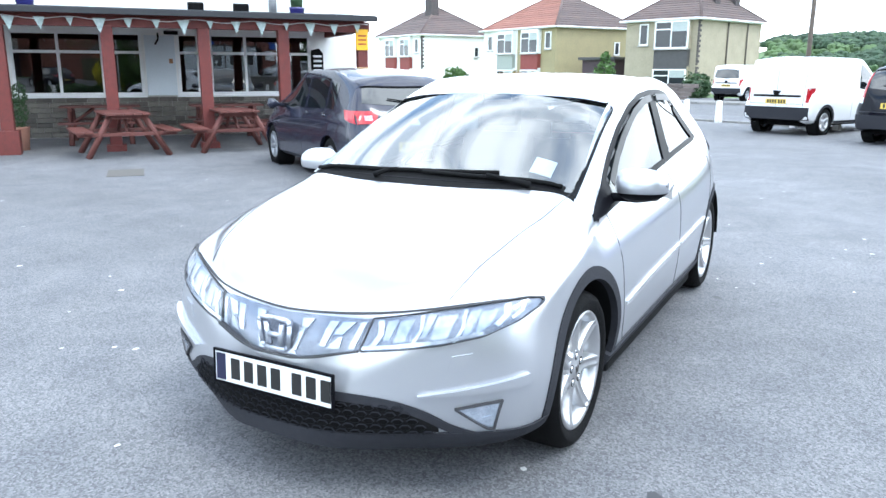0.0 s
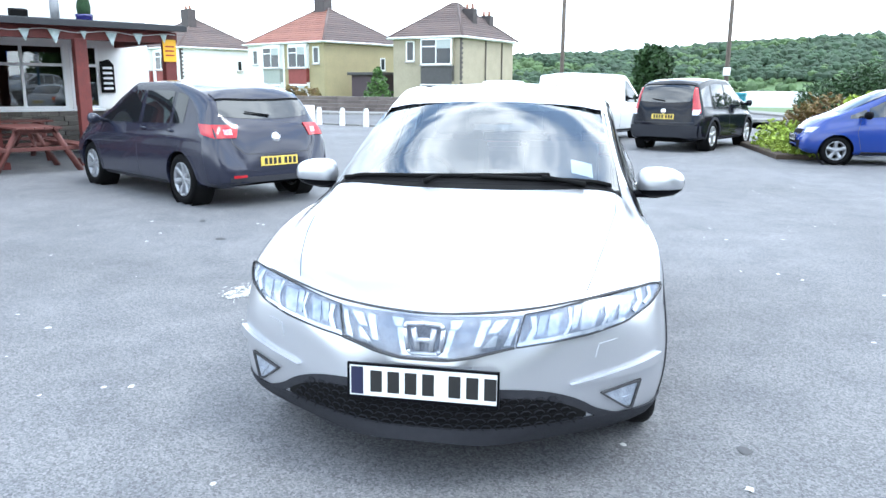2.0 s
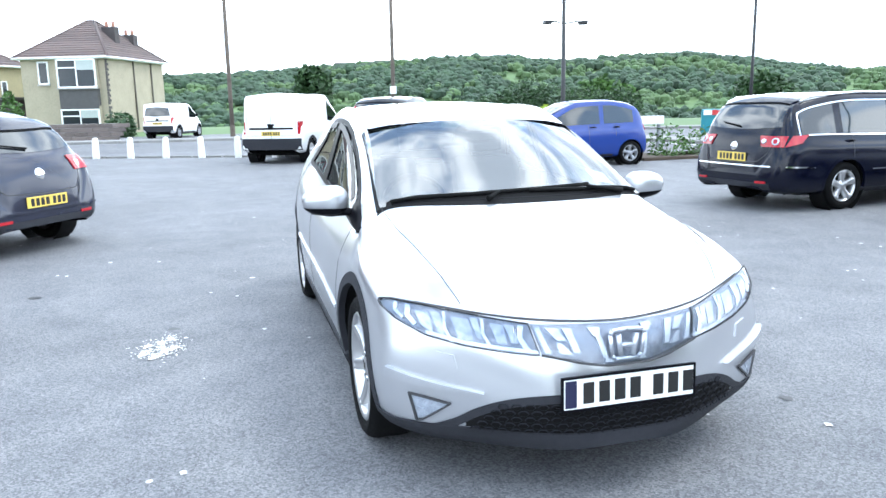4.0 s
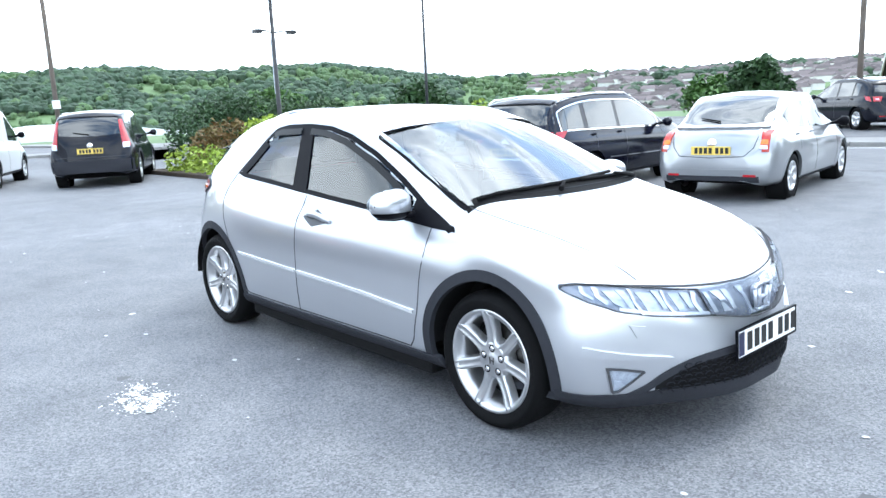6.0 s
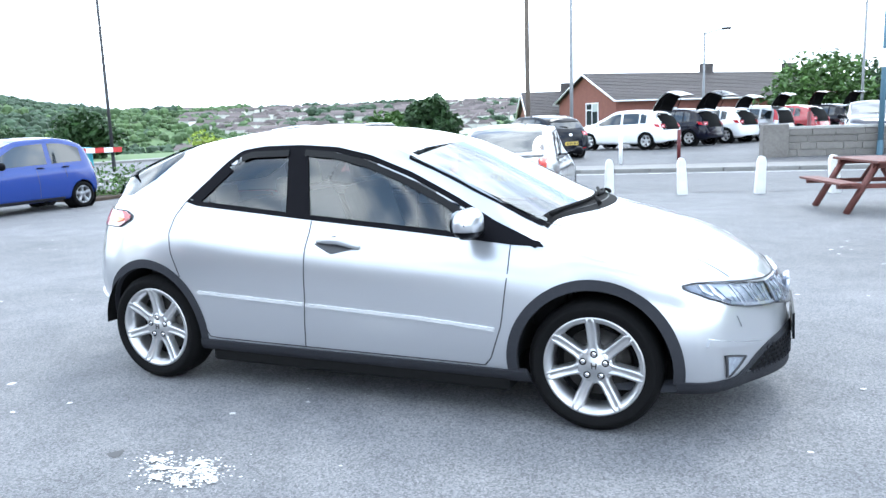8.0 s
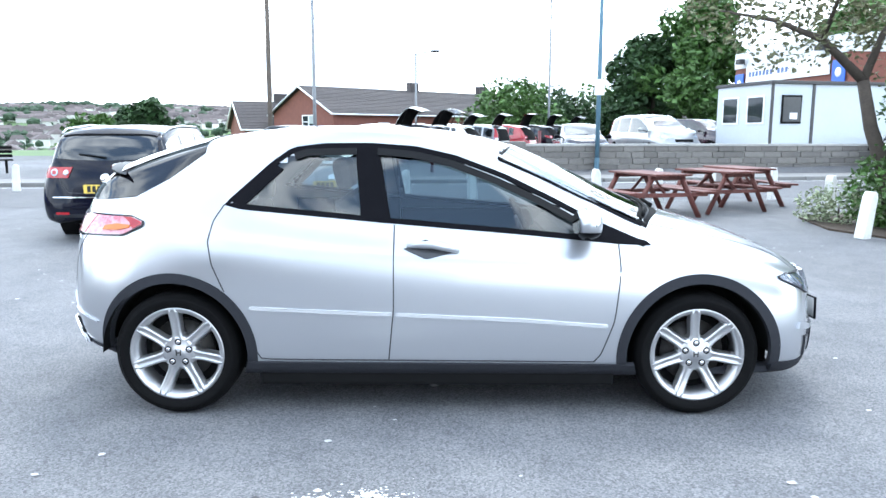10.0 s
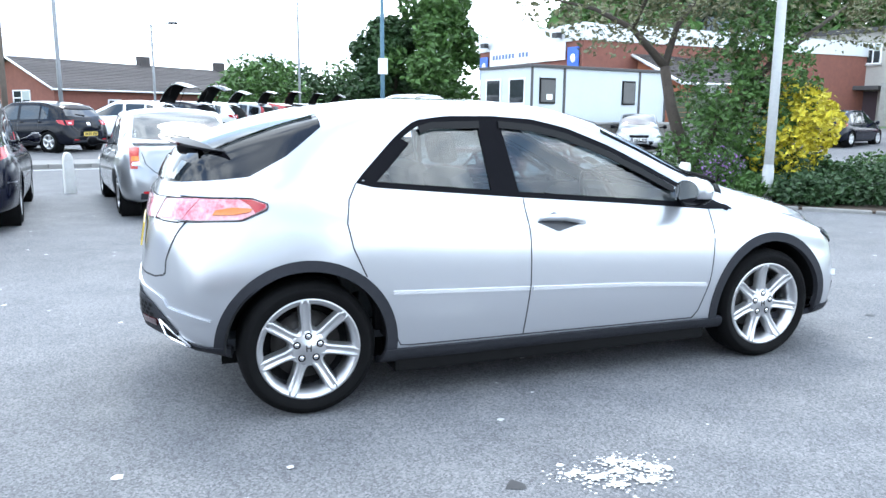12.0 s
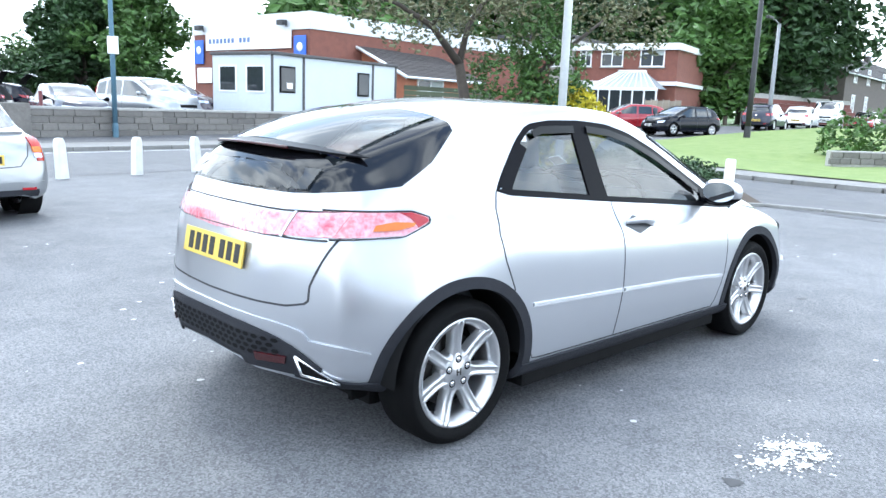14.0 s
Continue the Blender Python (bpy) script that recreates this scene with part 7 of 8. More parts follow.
def hip_house(label, corner, ang, front, depth, z0, eave, apex, wall, roof, front_items, side_items, chimneys=(), halves=None):
    """A hipped house. corner: its right front corner seen from the road; the front runs from there along ang, the side runs back along ang - 90."""
    h = empty("house", pose(corner[0], corner[1], z0, 0, 0, ang), label, "house")
    # local x along the front, local y outward to the road
    part("wall", box((0, -depth, -1.5), (front, 0, eave - z0)), wall, h)
    if halves:
        part("wall", box((front * 0.5, -0.2, -1.5), (front + 0.02, 0.015, eave - z0)), halves, h)
    e, a, o = eave - z0, apex - z0, 0.35
    ridge = max(0.0, front - depth) / 2 if front > depth else 0.0
    A, B, C, D = (-o, o, e), (front + o, o, e), (front + o, -depth - o, e), (-o, -depth - o, e)
    if front > depth:
        r0, r1 = (depth / 2, -depth / 2, a), (front - depth / 2, -depth / 2, a)
    else:
        r0, r1 = (front / 2 - 0.25, -depth / 2 + 0.2, a), (front / 2 + 0.25, -depth / 2 + 0.2, a)
    roofs = roof if isinstance(roof, (list, tuple)) else (roof, roof)
    for pts, mt in (((A, B, r1, r0), roofs[0]), ((D, A, r0, r0), roofs[1]), ((B, C, r1, r1), roofs[0]), ((C, D, r0, r1), roofs[1])):
        roof_slope(h, *pts, 16, mt)
    part("gutter", tube([A, B], 0.06, 6), UPVC, h)
    part("gutter", tube([D, A], 0.06, 6), UPVC, h)
    part("soffit", box((-o, -depth - o, e - 0.08), (front + o, o, e - 0.02)), UPVC, h)
    ridge_tiles = tube([A, r0], 0.09, 6)
    add_tube(ridge_tiles, [B, r1], 0.09, 6), add_tube(ridge_tiles, [D, r0], 0.09, 6), add_tube(ridge_tiles, [r0, r1], 0.09, 6)
    part("ridge_tiles", ridge_tiles, roofs[1], h)
    for kind, c, zz, w, hh in front_items:
        m = pose(c, 0.0, zz, 0, 0, 0)
        if kind == "w":
            far_window(h, m, w, hh, bars=1)
        elif kind == "n":
            far_window(h, m, w, hh, bars=0, transom=False)
        elif kind == "bay":
            far_window(h, pose(c, 0.30, zz), w, hh, bars=1)
            part("bay_cheek", box((c - w / 2 - 0.04, 0, zz - 0.05), (c + w / 2 + 0.04, 0.285, zz + hh + 0.18)), wall if not halves else UPVC, h)
        else:
            part("bay_panel", box((c - w / 2, 0, zz), (c + w / 2, 0.31, zz + hh), 0.01), kind, h)
    for kind, c, zz, w, hh in side_items:
        m = pose(0, -c, zz, 0, 0, 90)
        if kind == "n":
            far_window(h, m, w, hh, bars=0, transom=False)
        elif kind == "pipe":
            part("downpipe", tube([(-0.06, -c, zz), (-0.06, -c, 0.0)], 0.05, 6), mat("pipe_brown", (0.10, 0.085, 0.07), 0.7), h)
        elif kind == "q":
            for r in range(int(hh / 0.16)):
                k = 0.32 if r % 2 else 0.16
                part("quoin", box((-0.03, -k - c, zz + r * 0.16), (0.02, 0.03 - c, zz + r * 0.16 + 0.15)), ROOF_DARK, h)
        else:
            part("side_feature", box((-w if w > 0.5 else -0.05, -c - hh, 0), (0.02, -c, zz)), kind, h)
    for cx, cy, w, top in chimneys:
        ch = new("chimney")
        ch.parent, ch.matrix_basis = h, Matrix.Translation((cx, cy, 0))
        part("chimney_shaft", box((-w / 2, -w / 3, e), (w / 2, w / 3, top - z0), 0.02), ROOF_DARK, ch)
        for s in (-1, 1):
            part("pot", lathe([(0.12, top - z0), (0.09, top - z0 + 0.35)], 10, "z", Matrix.Translation((s * w * 0.25, 0, 0))), mat("terracotta", (0.34, 0.17, 0.12), 0.85, 0, 0.3, 8), ch)
    return h


PEBBLE = mat("cream_pebbledash", (0.37, 0.325, 0.24), 0.9, 0, 0.2, 1.2, col2=(0.28, 0.25, 0.185), bump=0.4, bscale=30)
YELLOWISH = mat("ochre_pebbledash", (0.34, 0.29, 0.165), 0.9, 0, 0.2, 1.2, col2=(0.27, 0.235, 0.14), bump=0.4, bscale=30)
RED_PANEL = mat("red_hung_tile", (0.24, 0.05, 0.045), 0.7, 0, 0.25, 4)
GREY_PANEL = mat("grey_hung_tile", (0.075, 0.072, 0.075), 0.7, 0, 0.25, 4)
hip_house("cream pebbledash house with hipped brown tile roof", (-47.8, -8.2), 250, 5.5, 8.2, 0.15, 4.75, 7.35, PEBBLE, (ROOF_BROWN, ROOF_BROWN),
          [("n", 4.05, 3.0, 0.7, 1.4), ("bay", 1.75, 2.75, 2.5, 1.75), (GREY_PANEL, 1.75, 1.45, 2.5, 1.25), ("bay", 1.75, 0.0, 2.5, 1.45)], [("q", 0, 1.7, 0.2, 2.9), ("pipe", 3.6, 4.5, 0.1, 0), ("pipe", 6.2, 4.5, 0.1, 0), ("q", 0, 0.0, 0.2, 1.7)], ((1.3, -3.6, 0.9, 6.9), (1.3, -6.2, 0.9, 6.6)))
hip_house("pair of bay-fronted houses with red and brown roofs", (-52.6, -19.6), 240, 9.7, 8.4, 0.1, 4.75, 7.7, YELLOWISH, (ROOF_RED, ROOF_BROWN),
          [("n", 0.9, 3.0, 0.75, 1.3), ("bay", 2.9, 2.7, 2.2, 1.65), (RED_PANEL, 2.9, 1.45, 2.2, 1.2), ("bay", 2.9, 0.0, 2.2, 1.4), ("bay", 6.2, 2.7, 2.2, 1.65), (mat("grey_green_panel", (0.33, 0.36, 0.33), 0.7), 6.2, 1.45, 2.2, 1.2), ("bay", 6.2, 0.0, 2.2, 1.4), ("n", 8.7, 3.0, 0.7, 1.2)],
          [("n", 6.3, 2.6, 0.55, 1.0), ], ((4.85, -4.2, 1.3, 8.6),), WHITE_WALL)
hip_house("white-sided house with red bay panels and brown roof", (-57.2, -34.2), 240, 8.5, 8.0, 0.1, 4.6, 7.4, WHITE_WALL, (ROOF_BROWN, ROOF_BROWN),
          [("n", 0.8, 2.9, 0.7, 1.3), ("bay", 2.6, 2.6, 1.9, 1.6), (RED_PANEL, 2.6, 1.4, 1.9, 1.15), ("bay", 5.6, 2.6, 1.9, 1.6), (RED_PANEL, 5.6, 1.4, 1.9, 1.15), ("bay", 2.6, 0, 1.9, 1.35)], [("q", 0, 1.5, 0.2, 2.9), ("n", 6.0, 2.6, 0.5, 0.9)], ((3.2, -3.0, 1.2, 8.1),))
# porch between the houses, garden walls
pc = empty("porch", pose(-51.5, -14.6, 0.1, 0, 0, 245), "dark flat-roofed porch beside the house", "porch")
part("porch_roof", box((-0.2, -3.0, 2.15), (3.4, 0.3, 2.35), 0.03), GREY_PANEL, pc)
part("porch_wall", box((0, -2.8, -0.5), (3.2, 0.0, 2.15)), mat("porch_brown", (0.06, 0.04, 0.05), 0.7), pc)
DRYSTONE = mat("garden_wall_stone", (0.16, 0.13, 0.115), 0.9, 0, 0.4, 3, col2=(0.10, 0.085, 0.08), bump=0.6, bscale=12, per_object=0.2)


def stone_wall(name, label, a, b, h, t, z0, material, course=0.24, length=0.55, cap=True, limit=300):
    """A wall of separate coursed stones on a mortar core, with a coping."""
    L = math.dist(a, b)
    ang = math.degrees(math.atan2(b[1] - a[1], b[0] - a[0]))
    w = empty(name, pose(a[0], a[1], z0, 0, 0, ang), label, "wall", "", "structure")
    part("core", box((0, -t / 2 + 0.03, -1.0), (L, t / 2 - 0.03, h - 0.02)), CONC, w)
    mesh = finish("stone", box((-0.5, -0.05, 0), (0.5, 0.05, course - 0.012), 0.015), material)
    rows, n = int(h / course), 0
    for r in range(rows):
        x = -random.random() * 0.2
        while x < L and n < limit:
            wd = length * random.uniform(0.65, 1.3)
            ob = new("stone", mesh)
            ob.parent, ob.matrix_basis = w, pose(x + wd / 2, -t / 2 + 0.045 + random.uniform(-0.01, 0.01), r * course) @ Matrix.Diagonal((wd - 0.015, 1, 1, 1))
            x += wd
            n += 1
    if cap:
        part("coping", box((-0.05, -t / 2 - 0.03, h - 0.02), (L + 0.05, t / 2 + 0.03, h + 0.06), 0.015), CONC, w)
    return w


stone_wall("wall_garden", "dark stone garden wall in front of the houses", (-44.5, -34.0), (-37.2, -6.5), 0.85, 0.35, 0.0, DRYSTONE, 0.21, 0.7, False)
for p, b, c, s in (((-42.3, -12.5), [(0, 0, 0.6, 0.9), (0.2, 0.1, 1.5, 0.6), (0, 0, 2.3, 0.3)], LEAF, 31), ((-41.8, -6.9), [(0, 0, 0.6, 0.8), (0.9, 0.2, 0.4, 0.6)], LEAF_DARK, 32), ((-41.0, -16.5), [(0, 0, 0.7, 0.7), (0, -1.2, 0.8, 0.6), (0, -2.4, 0.7, 0.6)], LEAF_RED, 33), ((-46.5, -25), [(0, 0, 0.9, 0.8)], LEAF, 34)):
    shrub("garden_shrub", "leafy garden shrub behind the wall", p, b, 700, 0.13, c, s)
# sandwich board by the pub corner
sb = empty("sandwich_board", pose(-12.6, -6.1, 0, 0, 0, 30), "white folding sandwich board on the asphalt", "sign")
for s in (1, -1):
    part("board_leaf", box((-0.02, -0.3, 0), (0.02, 0.3, 1.0), 0.008, pose(s * 0.18, 0, 0, 0, -s * 10, 0)), UPVC, sb)

# ---- the sales lot: wall, cabin, garage ----
stone_wall("wall_lot", "low rendered stone wall along the sales lot", rowb(2.6, 19.7), rowb(19.5, 19.5), 0.80, 0.3, 0.2, mat("grey_wall_stone", (0.19, 0.178, 0.165), 0.9, 0, 0.4, 2, col2=(0.11, 0.102, 0.095), bump=0.8, bscale=12, per_object=0.2), 0.2, 0.6)
gp = tagged(part("gate_pillar", box((-0.35, -0.3, 0), (0.35, 0.3, 1.05), 0.03), mat("grey_wall_stone")), "stone pillar at the end of the lot wall", "pillar")
gp.matrix_basis = pose(*rowb(2.25, 19.75), 0.08, 0, 0, 10)
for x, off, h, mt, lab in ((-1.9, 18.9, 0.9, UPVC, "thin white metal post at the lot entrance"), (-0.35, 19.6, 0.95, mat("dark_red_paint", (0.10, 0.012, 0.015), 0.5), "dark red metal post at the lot entrance"), (3.2, 20.4, 1.35, mat("dark_red_paint"), "dark red metal post behind the wall")):
    p = tagged(part("metal_post", tube([(0, 0, 0), (0, 0, h)], 0.055, 10), mt), lab, "post")
    add = rowb(x, off)
    p.matrix_basis = pose(add[0], add[1], 0.12)
lotbm = bmesh.new()
rows = []
for i in range(14):
    x = -14 + 4.0 * i
    rows.append([lotbm.verts.new((x, off + RB * x, z)) for off, z in ((18.58, 0.112), (19.6, 0.17 + 0.012 * x), (21.5, 0.24 + 0.012 * x), (26, 0.28 + 0.01 * x), (34, 0.31 + 0.008 * x), (62, 0.34))])
for a, b in zip(rows, rows[1:]):
    for k in range(5):
        lotbm.faces.new((a[k], b[k], b[k + 1], a[k + 1]))
bmesh.ops.recalc_face_normals(lotbm, faces=lotbm.faces[:])
tagged(part("ground_lot", lotbm, ROAD), "grey asphalt of the raised sales lot", "ground", "", "structure")
CABIN_W = mat("cabin_panel", (0.53, 0.57, 0.61), 0.5, 0, 0.08, 1.0)
cb = empty("portable_cabin", pose(11.25, 21.95, 0.52, 0, 0, 13.3) @ Matrix.Diagonal((0.755, 1.1, 0.86, 1)), "pale grey portable site cabin with dark trim", "cabin")
part("body", box((0, 0, 0.1), (9.9, 2.9, 3.0), 0.01), CABIN_W, cb)
part("roof", box((-0.08, -0.08, 2.98), (9.98, 2.98, 3.12), 0.03), GREY_PANEL, cb)
part("skid", box((0.1, 0.1, -0.6), (9.8, 2.8, 0.1)), MATT_BLACK, cb)
for x in (0.03, 2.2, 7.75, 9.87):
    part("panel_trim", box((x - 0.07, -0.03, 0.1), (x + 0.07, 0.0, 3.0)), GREY_PANEL, cb)
for x, w in ((1.05, 1.05), (6.9, 1.0)):
    cw = new("window")
    cw.parent = cb
    part("window_frame", box((x - w / 2, -0.04, 1.42), (x + w / 2, -0.004, 2.55), 0.01), MATT_BLACK, cw)
    part("pane", box((x - w / 2 + 0.07, -0.05, 1.5), (x + w / 2 - 0.07, -0.041, 2.47)), PANE, cw)
part("paper_notice", box((0.95, -0.056, 1.6), (1.35, -0.052, 1.85)), UPVC, cb)
for y in (0.75, 2.1):
    cw = new("window")
    cw.parent = cb
    part("window_frame", box((-0.04, y - 0.45, 1.4), (-0.004, y + 0.45, 2.55), 0.01), UPVC, cw)
    part("pane", box((-0.05, y - 0.38, 1.47), (-0.041, y + 0.38, 2.48)), PANE, cw)
gar = empty("garage_building", pose(16.4, 39.0, 0.55, 0, 0, -83.3) @ Matrix.Scale(0.83, 4), "brick garage building with a white sign board and flat parapet", "building")
GL, GD, GH = 12.1, 26.0, 6.25
part("wall", box((0, 0, -0.6), (GL, GD, GH - 1.0)), BRICK, gar)
part("parapet", box((-0.08, -0.08, GH - 1.0), (GL + 0.08, GD, GH), 0.02), mat("pale_cladding", (0.66, 0.68, 0.70), 0.6, 0, 0.1, 2), gar)
sgn = new("sign_board")
sgn.parent = gar
part("board", box((1.6, -0.14, GH - 2.05), (10.5, -0.085, GH - 0.95), 0.01), WHITE_WALL, sgn)
for k in range(11):
    if k != 7:
        part("letter_bar", box((2.0 + 0.42 * k, -0.15, GH - 1.62), (2.27 + 0.42 * k, -0.142, GH - 1.32)), mat("sign_blue_ink", (0.10, 0.16, 0.34), 0.5), sgn)
for x in (0.75, 11.3):
    bpn = new("blue_panel")
    bpn.parent = gar
    part("panel", box((x - 0.55, -0.14, GH - 2.9), (x + 0.55, -0.085, GH - 1.35), 0.01), mat("bright_blue_sign", (0.02, 0.11, 0.55), 0.4), bpn)
    part("emblem", lathe([(0.001, 0.02), (0.24, 0.02), (0.26, 0.0)], 16, "z", pose(x, -0.14, GH - 2.0, 90, 0, 0)), UPVC, bpn)
part("notice_board", box((0.5, -0.12, 2.1), (2.2, -0.085, 3.1), 0.01), WHITE_WALL, gar)
part("doorway", box((2.7, -0.04, -0.2), (3.7, 0.02, 3.4)), MATT_BLACK, gar)
part("blue_bin", box((3.1, -0.5, 0), (3.6, -0.1, 1.0), 0.03), mat("bright_blue_sign"), gar)
for x in (1.3, 10.0):
    fl = new("floodlight")
    fl.parent = gar
    part("lamp_head", box((x - 0.3, -0.6, GH - 0.75), (x + 0.3, -0.25, GH - 0.45), 0.03, ), METAL, fl)
    part("bracket", tube([(x, -0.3, GH - 0.6), (x, -0.05, GH - 0.8)], 0.03, 6), METAL, fl)
for k, y in enumerate((5.0, 9.5, 14.0)):
    vx = 3.4 + 2.2 * k
    rv = new("roof_lantern")
    rv.parent = gar
    part("lantern_glass", prism([(vx - 1.9, GH), (vx + 1.9, GH), (vx, GH + 1.6)], y, y + 3.4), mat("lantern_glazing", (0.30, 0.33, 0.36), 0.25, 0.3, 0.4, 2), rv)
    bm = bmesh.new()
    for t in np.linspace(0, 1, 5):
        add_tube(bm, [(vx - 1.9 * (1 - t), y - 0.05, GH + 1.6 * t), (vx - 1.9 * (1 - t), y - 0.05, GH)], 0.05, 5)
        add_tube(bm, [(vx + 1.9 * (1 - t), y - 0.05, GH + 1.6 * t), (vx + 1.9 * (1 - t), y - 0.05, GH)], 0.05, 5)
    add_tube(bm, [(vx - 2, y - 0.05, GH), (vx, y - 0.05, GH + 1.65), (vx + 2, y - 0.05, GH)], 0.08, 5)
    part("lantern_bars", bm, METAL, rv)


def gable_house(label, at, ang, length, depth, z0, eave, ridge, wall, roof, windows, gable_windows=(), chim=()):
    h = empty("house", pose(at[0], at[1], z0, 0, 0, ang), label, "house")
    part("wall", prism([(0, -2.5), (depth, -2.5), (depth, eave), (depth / 2, ridge - 0.1), (0, eave)], 0, length, "x"), wall, h)
    o = 0.4
    for s in (0, 1):
        y = -o if s == 0 else depth + o
        ze = eave - o * (ridge - eave) / (depth / 2)
        roof_slope(h, (-o, y, ze + 0.08), (length + o, y, ze + 0.08), (length + o, depth / 2, ridge + 0.08), (-o, depth / 2, ridge + 0.08), 18, roof)
        part("gutter", tube([(-o, y, ze), (length + o, y, ze)], 0.07, 6), UPVC, h)
        part("barge_board", tube([(-o, y, ze), (-o, depth / 2, ridge)], 0.09, 4), UPVC, h)
    for x, z, w, hh in windows:
        far_window(h, pose(x, 0, z, 0, 0, 180), w, hh, bars=1)
    for y, z, w, hh in gable_windows:
        far_window(h, pose(0, y, z, 0, 0, 90), w, hh, bars=1)
    for x, w in chim:
        part("chimney", box((x - w / 2, depth / 2 - 0.3, ridge - 0.4), (x + w / 2, depth / 2 + 0.3, ridge + 0.8), 0.02), ROOF_DARK, h)
    return h


gable_house("long red brick house with dark roof and white gable boards", (-8.7, 56.3), 42, 24, 9.3, -1.0, 4.0, 6.15, BRICK, ROOF_DARK, [(5, 1.9, 1.2, 1.3), (9, 1.9, 0.9, 1.3), (13, 1.9, 1.4, 1.3), (19, 1.9, 1.4, 1.3)], [(3.6, 1.9, 2.0, 1.9)], [(12, 1.0), (21, 1.0)])
gable_house("low brick house with a dark slate roof", (-17.2, 62.0), 24, 8, 8, -1.5, 3.3, 5.6, BRICK, ROOF_DARK, [(2.5, 1.4, 1.6, 1.2), (6, 1.4, 1.0, 1.2)], [], [(4, 1.2)])
gable_house("distant brick houses with dark roofs", (10.5, 76.0), 20, 26, 9, -1.5, 3.4, 5.4, BRICK, ROOF_DARK, [(6, 1.4, 1.6, 1.2), (16, 1.4, 1.6, 1.2)], [], [(10, 1.2), (24, 1.2)])

# flat-roofed brick house with conservatory, pale rendered neighbour, stone terrace
rh = empty("house", pose(39.77, 30.07, 0.95, 0, 0, -75) @ Matrix.Scale(0.85, 4), "red brick house with a flat white-edged roof", "house")
part("wall", box((0, 0, -2), (8.24, 8.2, 5.6)), BRICK, rh)
part("roof_edge", box((-0.25, -0.35, 5.45), (8.5, 8.5, 5.95), 0.03), UPVC, rh)
part("band", box((-0.1, -0.35, 2.8), (8.3, -0.003, 3.1), 0.02), UPVC, rh)
part("band", box((8.243, -0.35, 2.8), (8.5, 8.3, 3.1), 0.02), UPVC, rh)
for x, w in ((0.9, 1.0), (3.1, 1.8), (6.3, 1.9)):
    far_window(rh, pose(x, 0, 4.2, 0, 0, 180), w, 1.4, bars=1)
gw = new("garage_extension")
gw.parent = rh
part("extension_wall", box((-0.2, -1.8, -2), (2.1, -0.355, 2.75)), CONC, gw)
cv = empty("conservatory", pose(37.75, 27.4, 0.95, 0, 0, -75) @ Matrix.Diagonal((0.55, 0.8, 0.98, 1)), "white framed conservatory with a hipped glass roof", "conservatory")
part("base_wall", box((0, 0, -2), (8.2, 2.9, 0.55)), BRICK, cv)
bm = bmesh.new()
for x in np.linspace(0, 8.2, 7):
    add_box(bm, (x - 0.07, -0.05, 0.5), (x + 0.07, 0.07, 2.1))
add_box(bm, (-0.1, -0.08, 2.0), (8.3, 0.1, 2.2))
for x in np.linspace(0, 8.2, 11):
    add_tube(bm, [(x, -0.1, 2.15), (4.1 + (x - 4.1) * 0.4, 2.4, 3.25)], 0.06, 4)
add_tube(bm, [(2.4, 2.4, 3.3), (5.8, 2.4, 3.3)], 0.1, 5)
part("frame", bm, UPVC, cv)
bm = bmesh.new()
v = [bm.verts.new(p) for p in ((0, -0.05, 2.15), (8.2, -0.05, 2.15), (5.8, 2.4, 3.25), (2.4, 2.4, 3.25), (0, 2.9, 2.15), (8.2, 2.9, 2.15))]
bm.faces.new(v[:4]), bm.faces.new((v[0], v[3], v[4])), bm.faces.new((v[1], v[5], v[2]))
bmesh.ops.solidify(bm, geom=bm.faces[:], thickness=0.03)
part("glass_roof", bm, mat("pale_roof_sheet", (0.55, 0.60, 0.63), 0.2, 0, 0.1, 2), cv)
for k in range(6):
    part("pane", box((0.1 + 8.2 / 6 * k, 0.0, 0.56), (8.2 / 6 * (k + 1) - 0.1, 0.02, 2.0)), PANE, cv)
fence = empty("garden_fence", pose(38.2, 23.3, 1.0, 0, 0, -75) @ Matrix.Diagonal((0.2, 1, 0.9, 1)), "tall pale timber garden fence", "fence")
pm = finish("fence_panel", box((0, -0.03, -1.2), (1.75, 0.03, 1.45), 0.01), mat("fence_timber", (0.34, 0.29, 0.23), 0.85, 0, 0.3, 5, per_object=0.15))
for k in range(6):
    ob = new("fence_panel", pm)
    ob.parent, ob.matrix_basis = fence, pose(1.85 * k, 0, 0.05 * (k % 2))
    part("fence_post", box((1.85 * k - 0.06, -0.05, -1.2), (1.85 * k - 0.0, 0.05, 1.55)), CONC, fence)
nb = empty("house", pose(38.68, 34.13, 0.85, 0, 0, -75), "grey rendered two-storey house with a flat porch", "house")
part("wall", box((-1.4, -0.5, -2), (4.1, 6.5, 5.6)), mat("grey_render", (0.42, 0.40, 0.37), 0.9, 0, 0.15, 1.2), nb)
part("roof_edge", box((-1.6, -0.75, 5.5), (4.15, 6.7, 5.8), 0.03), GREY_PANEL, nb)
part("porch", box((1.6, -1.6, 2.05), (3.9, -0.5, 2.3), 0.03), GREY_PANEL, nb)
part("door_recess", box((2.2, -0.53, -0.5), (3.4, -0.48, 2.0)), mat("porch_brown"), nb)
for x, z, w in ((0.5, 0.6, 1.3), (0.4, 3.6, 1.0), (2.9, 3.6, 1.0)):
    far_window(nb, pose(x, -0.5, z, 0, 0, 180), w, 1.25, bars=1)
